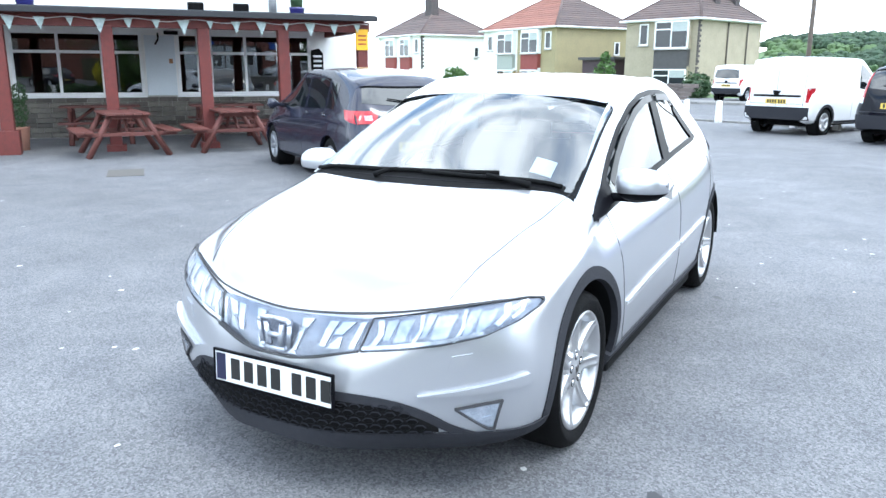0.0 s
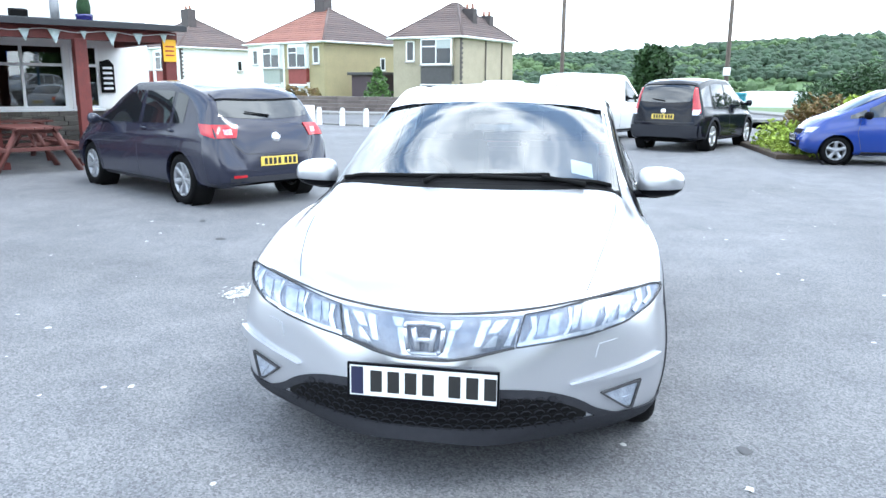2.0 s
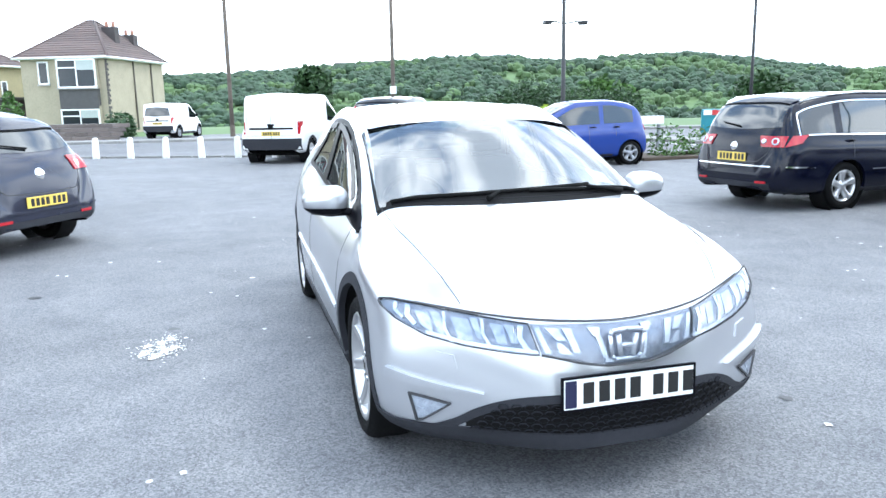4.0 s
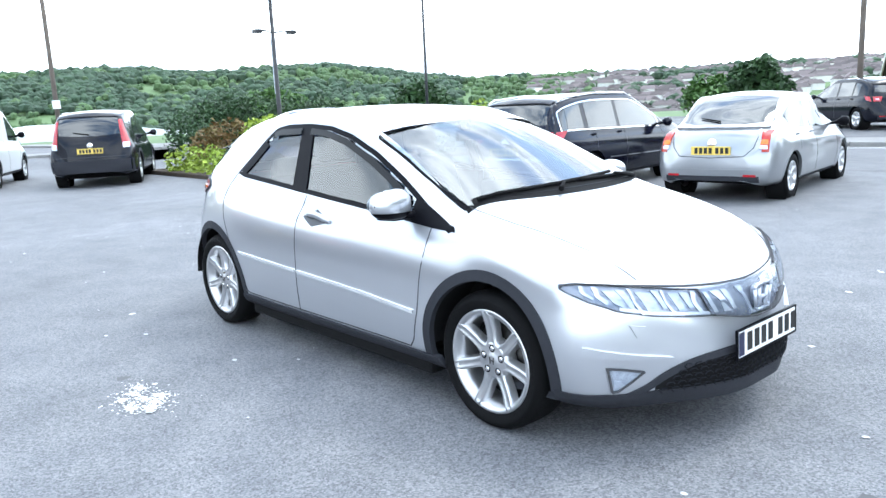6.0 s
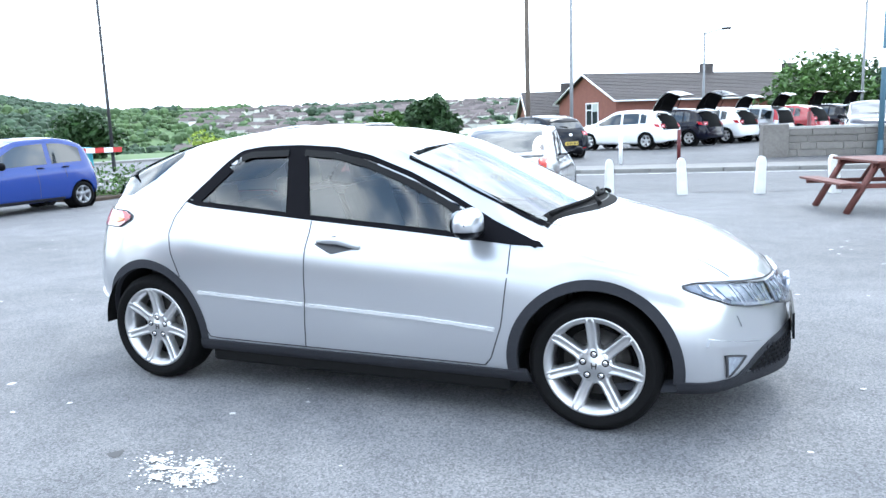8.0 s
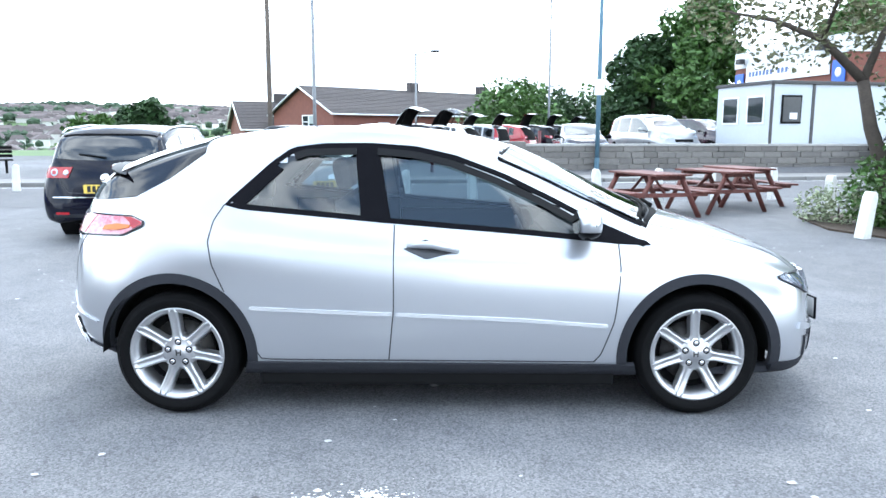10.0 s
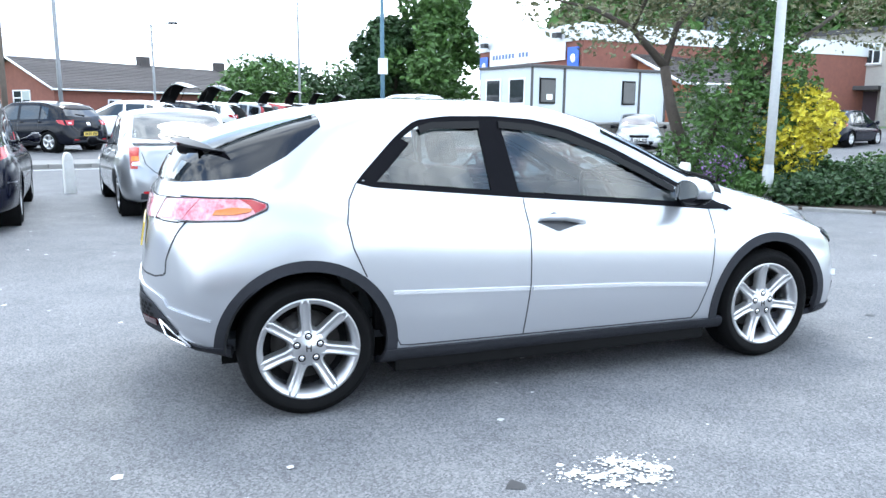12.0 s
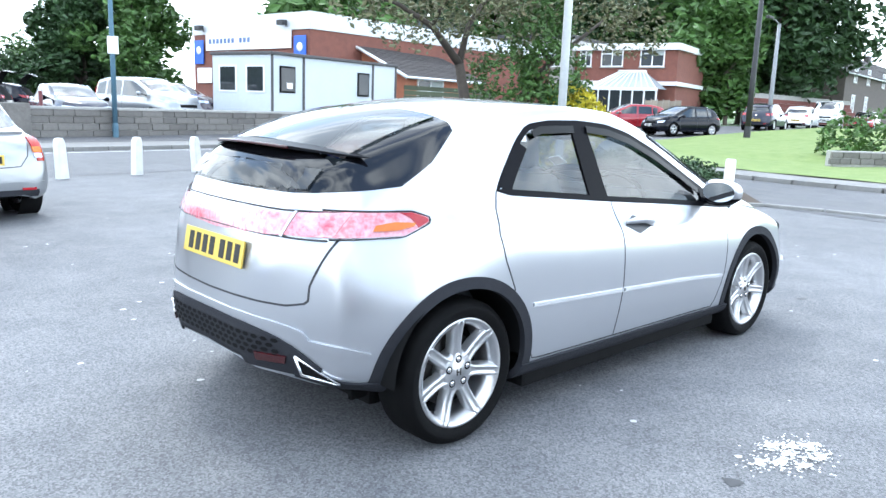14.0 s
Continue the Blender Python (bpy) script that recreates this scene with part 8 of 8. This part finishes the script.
gable_house("low brick garage with a white door among trees", (21.5, 26.5), 10, 6.0, 6, 0.5, 2.5, 3.8, mat("orange_brick", (0.42, 0.16, 0.09), 0.85, 0, 0.3, 3), ROOF_DARK, [(2.0, 0.3, 2.2, 2.0)])
fb = empty("board_fence", pose(18.8, 23.4, 0.5, 0, 0, 8), "dark green horizontal board fence beside the cabin", "fence")
bmsh = finish("fence_board", box((0, -0.02, 0), (7.0, 0.02, 0.2), 0.008), mat("green_board", (0.06, 0.075, 0.04), 0.8, 0, 0.3, 4, per_object=0.2))
for k in range(8):
    ob = new("fence_board", bmsh)
    ob.parent, ob.matrix_basis = fb, pose(0, 0.01 * (k % 2), 0.1 + 0.22 * k)
gable_house("dark stone terrace with a slate roof and chimney", (76.5, 25.4), 7, 40, 8, 1.2, 5.2, 7.8, DRYSTONE, ROOF_DARK, [(4, 1.2, 1.3, 1.8), (10, 1.2, 1.3, 1.8), (4, 4.2, 1.3, 1.6), (10, 4.2, 1.3, 1.6), (18, 4.2, 1.3, 1.6)], [(4.5, 4.2, 1.2, 1.6)], [(1, 1.4), (14, 1.4), (28, 1.4)])
stone_wall("wall_street", "long dark red wall under the street trees", (52.0, 23.6), (74, 24.0), 2.2, 0.4, 1.1, mat("dark_red_wall", (0.16, 0.05, 0.04), 0.9, 0, 0.3, 2, per_object=0.15), 0.32, 1.6, True, 120)

# ---- planting ----
rnd = random.Random(11)
tb = [(0.2, 0.2, 3.0, 0.9), (-0.9, 0.6, 3.3, 0.8), (-1.8, 0.3, 3.1, 0.75), (-2.5, 0.9, 3.4, 0.6), (1.0, -0.3, 3.5, 0.8), (1.9, -0.9, 3.3, 0.8), (0.3, 1.2, 3.6, 0.8), (-0.6, -0.9, 3.7, 0.7), (1.2, 0.9, 3.9, 0.8), (2.7, -1.3, 3.0, 0.6), (3.2, -0.3, 3.6, 0.6), (-1.4, -0.6, 3.8, 0.5), (0.4, 0.0, 4.3, 0.7), (2.2, 0.4, 4.2, 0.6)]
tree("tree", "small spreading garden tree with a leaning dark trunk", (6.9, 6.9), ([(0, 0, -0.1), (-0.15, 0.1, 0.7), (-0.45, 0.15, 1.5), (-0.6, 0.2, 2.2)], [0.15, 0.12, 0.10, 0.085]),
     [([(-0.6, 0.2, 2.2), (-1.2, 0.3, 2.8), (-1.9, 0.4, 3.1), (-2.6, 0.8, 3.3)], [0.08, 0.055, 0.035, 0.015]), ([(-0.6, 0.2, 2.2), (-0.3, 0.3, 2.9), (0.2, 0.2, 3.6), (0.4, 0, 4.3)], [0.07, 0.05, 0.035, 0.012]), ([(0, 0, 0.5), (0.5, -0.1, 1.4), (1.2, -0.4, 2.3), (2.2, -0.9, 3.2)], [0.10, 0.085, 0.06, 0.02]), ([(1.2, -0.4, 2.3), (1.4, 0.3, 3.1), (1.3, 0.9, 3.9)], [0.05, 0.035, 0.012]), ([(-1.2, 0.3, 2.8), (-1.3, -0.4, 3.5), (-0.7, -0.9, 3.8)], [0.04, 0.025, 0.01])],
     tb, 6400, 0.048, LEAF_GREY, 21)
shrub("shrub", "dense green climbing shrub round the tree trunk", (7.1, 6.7), [(0, 0, 0.7, 0.8), (0.4, -0.4, 1.3, 0.7), (0.2, 0.2, 1.9, 0.7), (0.7, -0.5, 2.2, 0.6), (0.9, 0.1, 0.8, 0.8), (-0.5, 0.1, 0.5, 0.55), (0.6, -0.2, 2.8, 0.6), (0.9, -0.2, 3.2, 0.5), (1.1, -0.5, 1.7, 0.5)], 8200, 0.05, LEAF, 22)
shrub("shrub", "bright golden-yellow leaved shrub", (8.2, 6.0), [(0, 0, 1.0, 0.6), (0.3, 0.2, 1.45, 0.5), (-0.3, -0.1, 0.7, 0.5), (0.1, -0.3, 1.3, 0.45), (-0.1, 0.1, 1.7, 0.3)], 2600, 0.055, LEAF_GOLD, 23)
for k, (x, y, r, h, mt) in enumerate(((7.6, 4.9, 0.7, 0.42, LEAF_DARK), (8.5, 4.6, 0.8, 0.5, LEAF_DARK), (8.3, 5.8, 0.9, 0.62, LEAF_DARK), (9.3, 5.2, 0.9, 0.55, LEAF_DARK), (9.6, 4.1, 0.65, 0.34, LEAF_DARK), (10.2, 6.0, 0.9, 0.6, LEAF), (11.0, 5.0, 0.8, 0.4, LEAF_DARK), (9.0, 6.6, 0.8, 0.7, LEAF), (8.6, 3.65, 0.45, 0.24, LEAF), (11.6, 6.6, 0.9, 0.5, LEAF_DARK), (7.1, 5.6, 0.55, 0.4, LEAF), (8.1, 7.2, 0.8, 0.9, LEAF))):
    shrub("ground_shrub", "low spreading dark green shrub in the bed", (x, y), [(0, 0, h * 0.55, r * 0.8), (r * 0.4, 0.1, h * 0.5, r * 0.6), (-r * 0.4, -0.1, h * 0.5, r * 0.6)], 1900, 0.045, mt, 40 + k, stems=3, flat=0.55)
shrub("flowering_shrub", "low shrub with purple flower heads", (6.75, 6.1), [(0, 0, 0.45, 0.4), (0.3, 0.2, 0.35, 0.3)], 1300, 0.04, LEAF, 60)
leaf_ball("purple_flowers", [(6.7, 6.0, 0.5, 0.36), (6.95, 6.25, 0.45, 0.28)], 700, 0.022, PURPLE, None, 61)
tagged(bpy.data.objects["purple_flowers"], "clusters of purple flowers on the shrub", "flowers", "", "stuff")
shrub("flowering_shrub", "low shrub with small white flowers", (6.2, 7.3), [(0, 0, 0.3, 0.35), (0.3, -0.3, 0.3, 0.3), (-0.2, 0.3, 0.25, 0.3)], 1100, 0.035, mat("pale_leaf", (0.16, 0.22, 0.10), 0.6, 0, 0.5, 3, col2=(0.4, 0.42, 0.3), island=0.4), 62)
soil = bmesh.new()
v = [soil.verts.new((x, y, 0.03)) for x, y in ((6.2, 5.2), (7.4, 4.1), (8.2, 3.0), (9.0, 2.5), (10.6, 3.6), (12.8, 7.0), (11, 8.8), (7.2, 8.8), (6.0, 8.2), (5.7, 6.6))]
soil.faces.new(v)
bmesh.ops.extrude_face_region(soil, geom=soil.faces[:])
for w in list(soil.verts)[10:]:
    w.co.z = -0.05
bmesh.ops.recalc_face_normals(soil, faces=soil.faces[:])
tagged(part("ground_bed", soil, mat("bed_soil", (0.07, 0.05, 0.035), 0.95, 0, 0.4, 5, bump=0.8, bscale=20)), "dark soil of the shrub bed", "soil", "", "structure")
# bed beside the blue car
soil2 = box((-16.6, 4.4, -0.03), (-12.3, 5.7, 0.10), 0.03)
add_box(soil2, (-13.6, 8.4, -0.03), (-12.0, 13.0, 0.08), 0.03)
tagged(part("ground_planter", soil2, mat("bed_soil")), "stone-edged planting bed", "soil", "", "structure")
for k, (x, y, b, mt, n, sz) in enumerate(((-14.2, 5.0, [(0, 0, 0.15, 0.5), (-1.0, 0, 0.12, 0.5), (1.0, 0, 0.15, 0.5), (-1.8, 0.1, 0.1, 0.4), (1.6, 0.1, 0.12, 0.4)], LEAF_LIME, 1600, 0.06), (-15.3, 5.7, [(0, 0, 0.5, 0.55), (0.4, 0.3, 0.8, 0.5)], LEAF_RED, 900, 0.07), (-13.9, 6.4, [(0, 0, 0.5, 0.55), (0.5, 0.4, 0.85, 0.5), (-0.3, 0.2, 0.9, 0.4)], LEAF_LIME, 1100, 0.07),
                                        (-12.6, 9.4, [(0, 0, 0.25, 0.5), (0.1, 1, 0.2, 0.5), (0, 2.0, 0.2, 0.4)], LEAF, 900, 0.05), (-11.9, 12.2, [(0, 0, 0.5, 0.4), (0.1, 0.3, 0.9, 0.4), (0, 0, 1.2, 0.3)], LEAF_LIME, 800, 0.05))):
    shrub("bed_shrub", ("lime green low bushes in the bed", "russet leaved bush in the planting bed", "lime green leafy bush", "low green plants in the bed", "thin yellow-green bush by the posts")[k], (x, y), b, n, sz, mt, 70 + k, z=0.05)
shrub("large_bush", "large rounded dark green bush beyond the beds", (-20.0, 8.3), [(0, 0, 0.9, 1.0), (0.7, 0.9, 1.1, 0.95), (-0.8, -0.7, 0.9, 0.85), (0.2, -0.9, 0.8, 0.8), (0.3, 0.2, 1.5, 0.75), (1.3, 1.9, 1.0, 0.9), (1.6, 2.9, 1.1, 0.8)], 9500, 0.065, LEAF_DARK, 81)
for k, (x, y, h, rx, mt) in enumerate(((-47, 4.6, 3.9, 1.2, LEAF_DARK), (-44, 24, 2.4, 2.0, LEAF), (-40, 34, 2.4, 2.0, LEAF_DARK), (-16.5, 38, 2.7, 1.35, LEAF_DARK), (-19.5, 40, 2.0, 1.8, LEAF))):
    big_tree(x, y, h, rx, mt, 90 + k, "broad green tree beyond the road", 3200, 0.22)
for k, (x, y, h, rx, mt) in enumerate(((18.0, 62, 8.6, 3.1, LEAF_DARK), (20.8, 60, 11.8, 4.0, LEAF), (5.4, 55.5, 4.6, 3.6, LEAF), (10.5, 62, 4.4, 3.6, LEAF_DARK), (14.5, 66, 4.6, 4, LEAF))):
    big_tree(x, y, h, rx, mt, 110 + k, "tall leafy tree behind the sales lot", 9500 if h > 8 else 4000, 0.28 if h > 8 else 0.22, bare=0.06)
for k, (x, y, h, rx, mt) in enumerate(((58.5, 31.5, 17, 6.5, LEAF), (62, 28.5, 19, 6.5, LEAF_DARK), (65, 26.3, 19, 6.2, LEAF_DARK), (70, 30.5, 20, 6.0, LEAF_DARK), (49.5, 25.5, 9, 3.4, LEAF), (54, 36, 15, 6, LEAF_DARK), (30, 38, 12, 5, LEAF_DARK), (41, 40, 13, 5.5, LEAF), (24, 36, 8, 3.8, LEAF))):
    big_tree(x, y, h, rx, mt, 130 + k, "tall dark street tree in full leaf", 8500, 0.34, bare=0.2)
shrub("hedge", "green hedge at the edge of the verge", (24.0, 6.6), [(0, 0, 0.7, 0.8), (1.2, -0.8, 0.8, 1.0), (2.4, -1.8, 0.9, 1.1), (3.6, -2.9, 0.9, 1.1)], 3000, 0.1, LEAF, 150, z=land(24, 6.6))
stone_wall("wall_verge", "short rough stone wall by the hedge", (20.2, 5.6), (23.2, 3.6), 0.4, 0.4, 0.2, mat("grey_wall_stone"), 0.18, 0.4, False, 60)
# small things by the back road
te = empty("recycling_bin", pose(-28.6, 6.35, 0, 0, 0, -15) @ Matrix.Diagonal((0.6, 0.5, 0.85, 1)), "teal recycling container by the back road", "container")
part("body", box((-0.6, -0.8, 0.05), (0.6, 0.8, 1.35), 0.05), mat("teal_paint", (0.02, 0.22, 0.27), 0.5, 0, 0.2, 4), te)
part("lid", box((-0.65, -0.85, 1.33), (0.65, 0.85, 1.5), 0.06), mat("teal_paint"), te)
te2 = empty("recycling_bin", pose(-23.1, 18.7, 0, 0, 0, -40), "teal container with a red and white barrier board", "container")
part("body", box((-0.5, -0.9, 0.05), (0.5, 0.1, 1.05), 0.06), mat("teal_paint"), te2)
for k in range(6):
    part("barrier_stripe", box((0.52, -0.8 + 0.33 * k, 0.82), (0.56, -0.47 + 0.33 * k, 1.02)), mat("barrier_red", (0.5, 0.03, 0.03), 0.5) if k % 2 else UPVC, te2)
br_ = empty("bus_shelter", pose(-16.6, 10.9, 0, 0, 0, 0), "low white-topped notice frame by the bed", "sign")
part("sign_top", box((-0.06, -0.85, 0.72), (0.06, 0.85, 0.98), 0.02), UPVC, br_)
for s in (1, -1):
    part("leg", box((-0.04, s * 0.7 - 0.04, 0), (0.04, s * 0.7 + 0.04, 0.72)), GALV, br_)
bn = empty("park_bench", pose(-15.5, 20.5, 0, 0, 0, 30), "black slatted bench by the road", "bench")
for k in range(4):
    part("slat", box((-1.2, -0.25 + 0.13 * k, 0.45), (1.2, -0.15 + 0.13 * k, 0.49), 0.006), MATT_BLACK, bn)
for k in range(3):
    part("back_slat", box((-1.2, 0.28, 0.55 + 0.14 * k), (1.2, 0.32, 0.65 + 0.14 * k), 0.006), MATT_BLACK, bn)
for s in (1, -1):
    part("bench_leg", box((s * 1.0 - 0.04, -0.25, 0), (s * 1.0 + 0.04, 0.32, 0.45), 0.01), MATT_BLACK, bn)
shd = empty("warehouse", pose(-75, 18.3, -4.4, 0, 0, 10), "pale low industrial shed in the valley", "building")
part("shed_wall", box((-6, -12, 0), (6, 12, 4.0)), mat("pale_cladding"), shd)
part("shed_roof", prism([(-12.5, 4.0), (12.5, 4.0), (0, 5.6)], -6.4, 6.4, "x"), mat("pale_cladding"), shd)
cone = empty("traffic_cone", pose(-8.6, 12.4, 0, 0, 0, 0), "orange and white traffic cone on the road edge", "cone")
part("foot", box((-0.2, -0.2, 0), (0.2, 0.2, 0.04), 0.01), MATT_BLACK, cone)
for z0, z1, mt in ((0.04, 0.28, "o"), (0.28, 0.46, "w"), (0.46, 0.75, "o")):
    part("cone_band", lathe([(0.15 - 0.16 * z0, z0), (0.15 - 0.16 * z1, z1)], 18, "z"), UPVC if mt == "w" else mat("cone_orange", (0.75, 0.12, 0.03), 0.6), cone)
bt = tagged(part("bottle", lathe([(0.001, 0), (0.032, 0.0), (0.034, 0.01), (0.034, 0.13), (0.014, 0.18), (0.014, 0.22), (0.001, 0.22)], 14, "z"), mat("clear_brown_bottle", (0.3, 0.28, 0.2), 0.15)), "discarded glass bottle lying on the asphalt", "bottle")
bt.matrix_basis = pose(7.55, 3.05, 0.036, 90, 0, 35)

# ---- marks on the asphalt ----
rnd = random.Random(5)


def flakes(name, spots, z, material, label):
    verts, faces = [], []
    for x, y, r in spots:
        n, i, a0 = rnd.randint(5, 8), len(verts), rnd.random() * 6.28
        for k in range(n):
            a = a0 + 2 * math.pi * k / n
            q = r * rnd.uniform(0.55, 1.25)
            verts.append((x + q * math.cos(a), y + q * math.sin(a) * 0.8, z + 0.00001 * len(faces)))
        faces.append(tuple(range(i, i + n)))
    ob = from_lists(name, verts, faces, material)
    return tagged(ob, label, "marks", "", "stuff")


spots = []
clumps = [(0.0, 0.0, 0.07), (0.10, 0.03, 0.06), (-0.10, -0.02, 0.07), (0.03, 0.08, 0.06), (-0.05, -0.09, 0.06), (0.17, -0.03, 0.05), (-0.18, 0.04, 0.05), (0.08, -0.10, 0.05)]
for _ in range(700):
    cx, cy, cr = rnd.choice(clumps)
    a, d = rnd.random() * 6.28, abs(rnd.gauss(0, cr)) * rnd.choice((1, 1, 1, 1, 1.8))
    spots.append((-0.31 + cx + d * math.cos(a), -1.80 + cy + d * math.sin(a) * 0.62, rnd.uniform(0.003, 0.010) * (1.3 if d < 0.06 else 1.0)))
flakes("paint_patch", spots, 0.004, mat("flaked_white_paint", (0.72, 0.72, 0.70), 0.8, 0, 0.15, 30), "flaked white paint patch on the asphalt")
flakes("gum_spots", [(rnd.uniform(-9, 7), rnd.uniform(-7, 7), rnd.uniform(0.008, 0.028)) for _ in range(260)], 0.003, mat("old_gum", (0.55, 0.55, 0.54), 0.8, 0, 0.25, 20), "pale gum spots and litter scraps on the asphalt")
flakes("dark_spots", [(rnd.uniform(-9, 7), rnd.uniform(-7, 7), rnd.uniform(0.02, 0.06)) for _ in range(60)], 0.0025, mat("oil_stain", (0.03, 0.03, 0.033), 0.5, 0, 0.2, 20), "dark oil spots on the asphalt")
dr = tagged(part("drain_cover", box((-0.4, -0.25, -0.01), (0.4, 0.25, 0.006), 0.003), mat("rusty_iron", (0.13, 0.12, 0.11), 0.8, 0.1, 0.4, 20)), "rectangular iron drain cover in the asphalt", "drain cover")
dr.matrix_basis = pose(-3.4, -7.64, 0.0, 0, 0, 50)

# ---- the far hillsides ----
rnd = random.Random(7)


def far_woods(name, count, r0, r1, a0, a1, s0, s1, material, label, keep=None):
    verts, faces = [], []
    base = [(0, 0, 0.92), (0.9, 0, 0.45), (0.28, 0.85, 0.45), (-0.72, 0.52, 0.45), (-0.72, -0.52, 0.45), (0.28, -0.85, 0.45), (0.72, 0.52, -0.45), (-0.28, 0.85, -0.45), (-0.9, 0, -0.45), (-0.28, -0.85, -0.45), (0.72, -0.52, -0.45)]
    tris = [(0, 1, 2), (0, 2, 3), (0, 3, 4), (0, 4, 5), (0, 5, 1), (1, 6, 2), (2, 7, 3), (3, 8, 4), (4, 9, 5), (5, 10, 1), (6, 7, 2), (7, 8, 3), (8, 9, 4), (9, 10, 5), (10, 6, 1)]
    for _ in range(count):
        az, r = radians(rnd.uniform(a0, a1)), math.sqrt(rnd.uniform(r0 * r0, r1 * r1))
        x, y = r * math.cos(az), r * math.sin(az)
        if keep and not keep(x, y, r, math.degrees(az)):
            continue
        s = rnd.uniform(s0, s1) * (0.7 + r / 900)
        z = land(x, y)
        for _k in range(3):
            i = len(verts)
            ox, oy, oz, q = rnd.gauss(0, s * .45), rnd.gauss(0, s * .45), rnd.uniform(0.3, 0.9) * s, s * rnd.uniform(0.45, 0.8)
            for b in base:
                f = q * rnd.uniform(0.82, 1.15)
                verts.append((x + ox + b[0] * f, y + oy + b[1] * f, z + oz + b[2] * f))
            faces += [tuple(i + t for t in tri) for tri in tris]
    ob = from_lists(name, verts, faces, material)
    return tagged(ob, label, "woods", "", "stuff")


# far leaf greens, lightened in colour to stand for distance haze
FAR_LEAF = mat("far_tree_green", (0.042, 0.074, 0.038), 0.9, 0, 0.5, 0.03, col2=(0.022, 0.044, 0.026), island=0.28)
FAR_LEAF2 = mat("far_tree_light_green", (0.075, 0.12, 0.045), 0.9, 0, 0.5, 0.03, col2=(0.045, 0.085, 0.034), island=0.25)


def woody(x, y, r, az):
    return noise.noise(Vector((x / 90, y / 90, 3))) > (-0.22 if r > 560 or az < 158 else 0.02) if az > 137 else noise.noise(Vector((x / 60, y / 60, 3))) > 0.3


far_woods("far_woods", 13500, 95, 800, 108, 186, 1.7, 4.2, FAR_LEAF, "dark green woods covering the far hillside", woody)
far_woods("far_woods", 2400, 80, 720, 127, 186, 1.8, 4.0, FAR_LEAF2, "lighter green trees and hedges on the hillside", lambda x, y, r, az: not woody(x, y, r, az) or rnd.random() < 0.4)
far_woods("far_woods", 1300, 260, 800, 80, 126, 1.6, 3.6, FAR_LEAF, "trees scattered among the far houses", lambda x, y, r, az: noise.noise(Vector((x / 60, y / 60, 5))) > 0.0)


def far_houses(name, count, r0, r1, a0, a1, walls, label, lift=0.0):
    vw, fw, vr, fr = [], [], [], []
    for _ in range(count):
        az, r = radians(rnd.uniform(a0, a1)), math.sqrt(rnd.uniform(r0 * r0, r1 * r1))
        x, y = r * math.cos(az), r * math.sin(az)
        if noise.noise(Vector((x / 80, y / 80, 9))) < -0.15:
            continue
        z, w, d, h, a = land(x, y) - 1 + lift, rnd.uniform(3, 6), rnd.uniform(2.8, 3.8), rnd.uniform(3.5, 5), az + rnd.choice((0, 0, 1.57)) + rnd.uniform(-.3, .3)
        ca, sa = math.cos(a), math.sin(a)
        P = lambda u, v, q: (x + u * ca - v * sa, y + u * sa + v * ca, z + q)
        i = len(vw)
        vw += [P(u, v, q) for q in (0, h) for u, v in ((-d, -w), (d, -w), (d, w), (-d, w))]
        fw += [(i, i + 1, i + 5, i + 4), (i + 1, i + 2, i + 6, i + 5), (i + 2, i + 3, i + 7, i + 6), (i + 3, i, i + 4, i + 7)]
        j = len(vr)
        vr += [P(-d - .4, -w - .4, h), P(d + .4, -w - .4, h), P(d + .4, w + .4, h), P(-d - .4, w + .4, h), P(0, -w + 1, h + 2.2), P(0, w - 1, h + 2.2)]
        fr += [(j, j + 1, j + 4), (j + 1, j + 2, j + 5, j + 4), (j + 2, j + 3, j + 5), (j + 3, j, j + 4, j + 5)]
    a = tagged(from_lists(name + "_walls", vw, fw, walls), label, "houses", "", "stuff")
    tagged(from_lists(name + "_roofs", vr, fr, mat("far_roof", (0.12, 0.10, 0.10), 0.9, 0, 0.3, 0.02, island=0.4)), "brown and grey roofs of far houses", "roofs", "", "stuff")


far_houses("far_town", 1700, 330, 800, 90, 132, mat("far_pale_walls", (0.74, 0.72, 0.69), 0.9, 0, 0.2, 0.02, island=0.25), "pale houses spread over the far hillside")
far_houses("far_terraces", 260, 170, 360, 98, 130, mat("far_brick_walls", (0.22, 0.12, 0.10), 0.9, 0, 0.3, 0.02, island=0.3), "red brick terraces in the valley")
far_houses("ridge_houses", 46, 735, 790, 156, 186, mat("far_pale_walls"), "pale houses along the wooded ridge", 4.0)
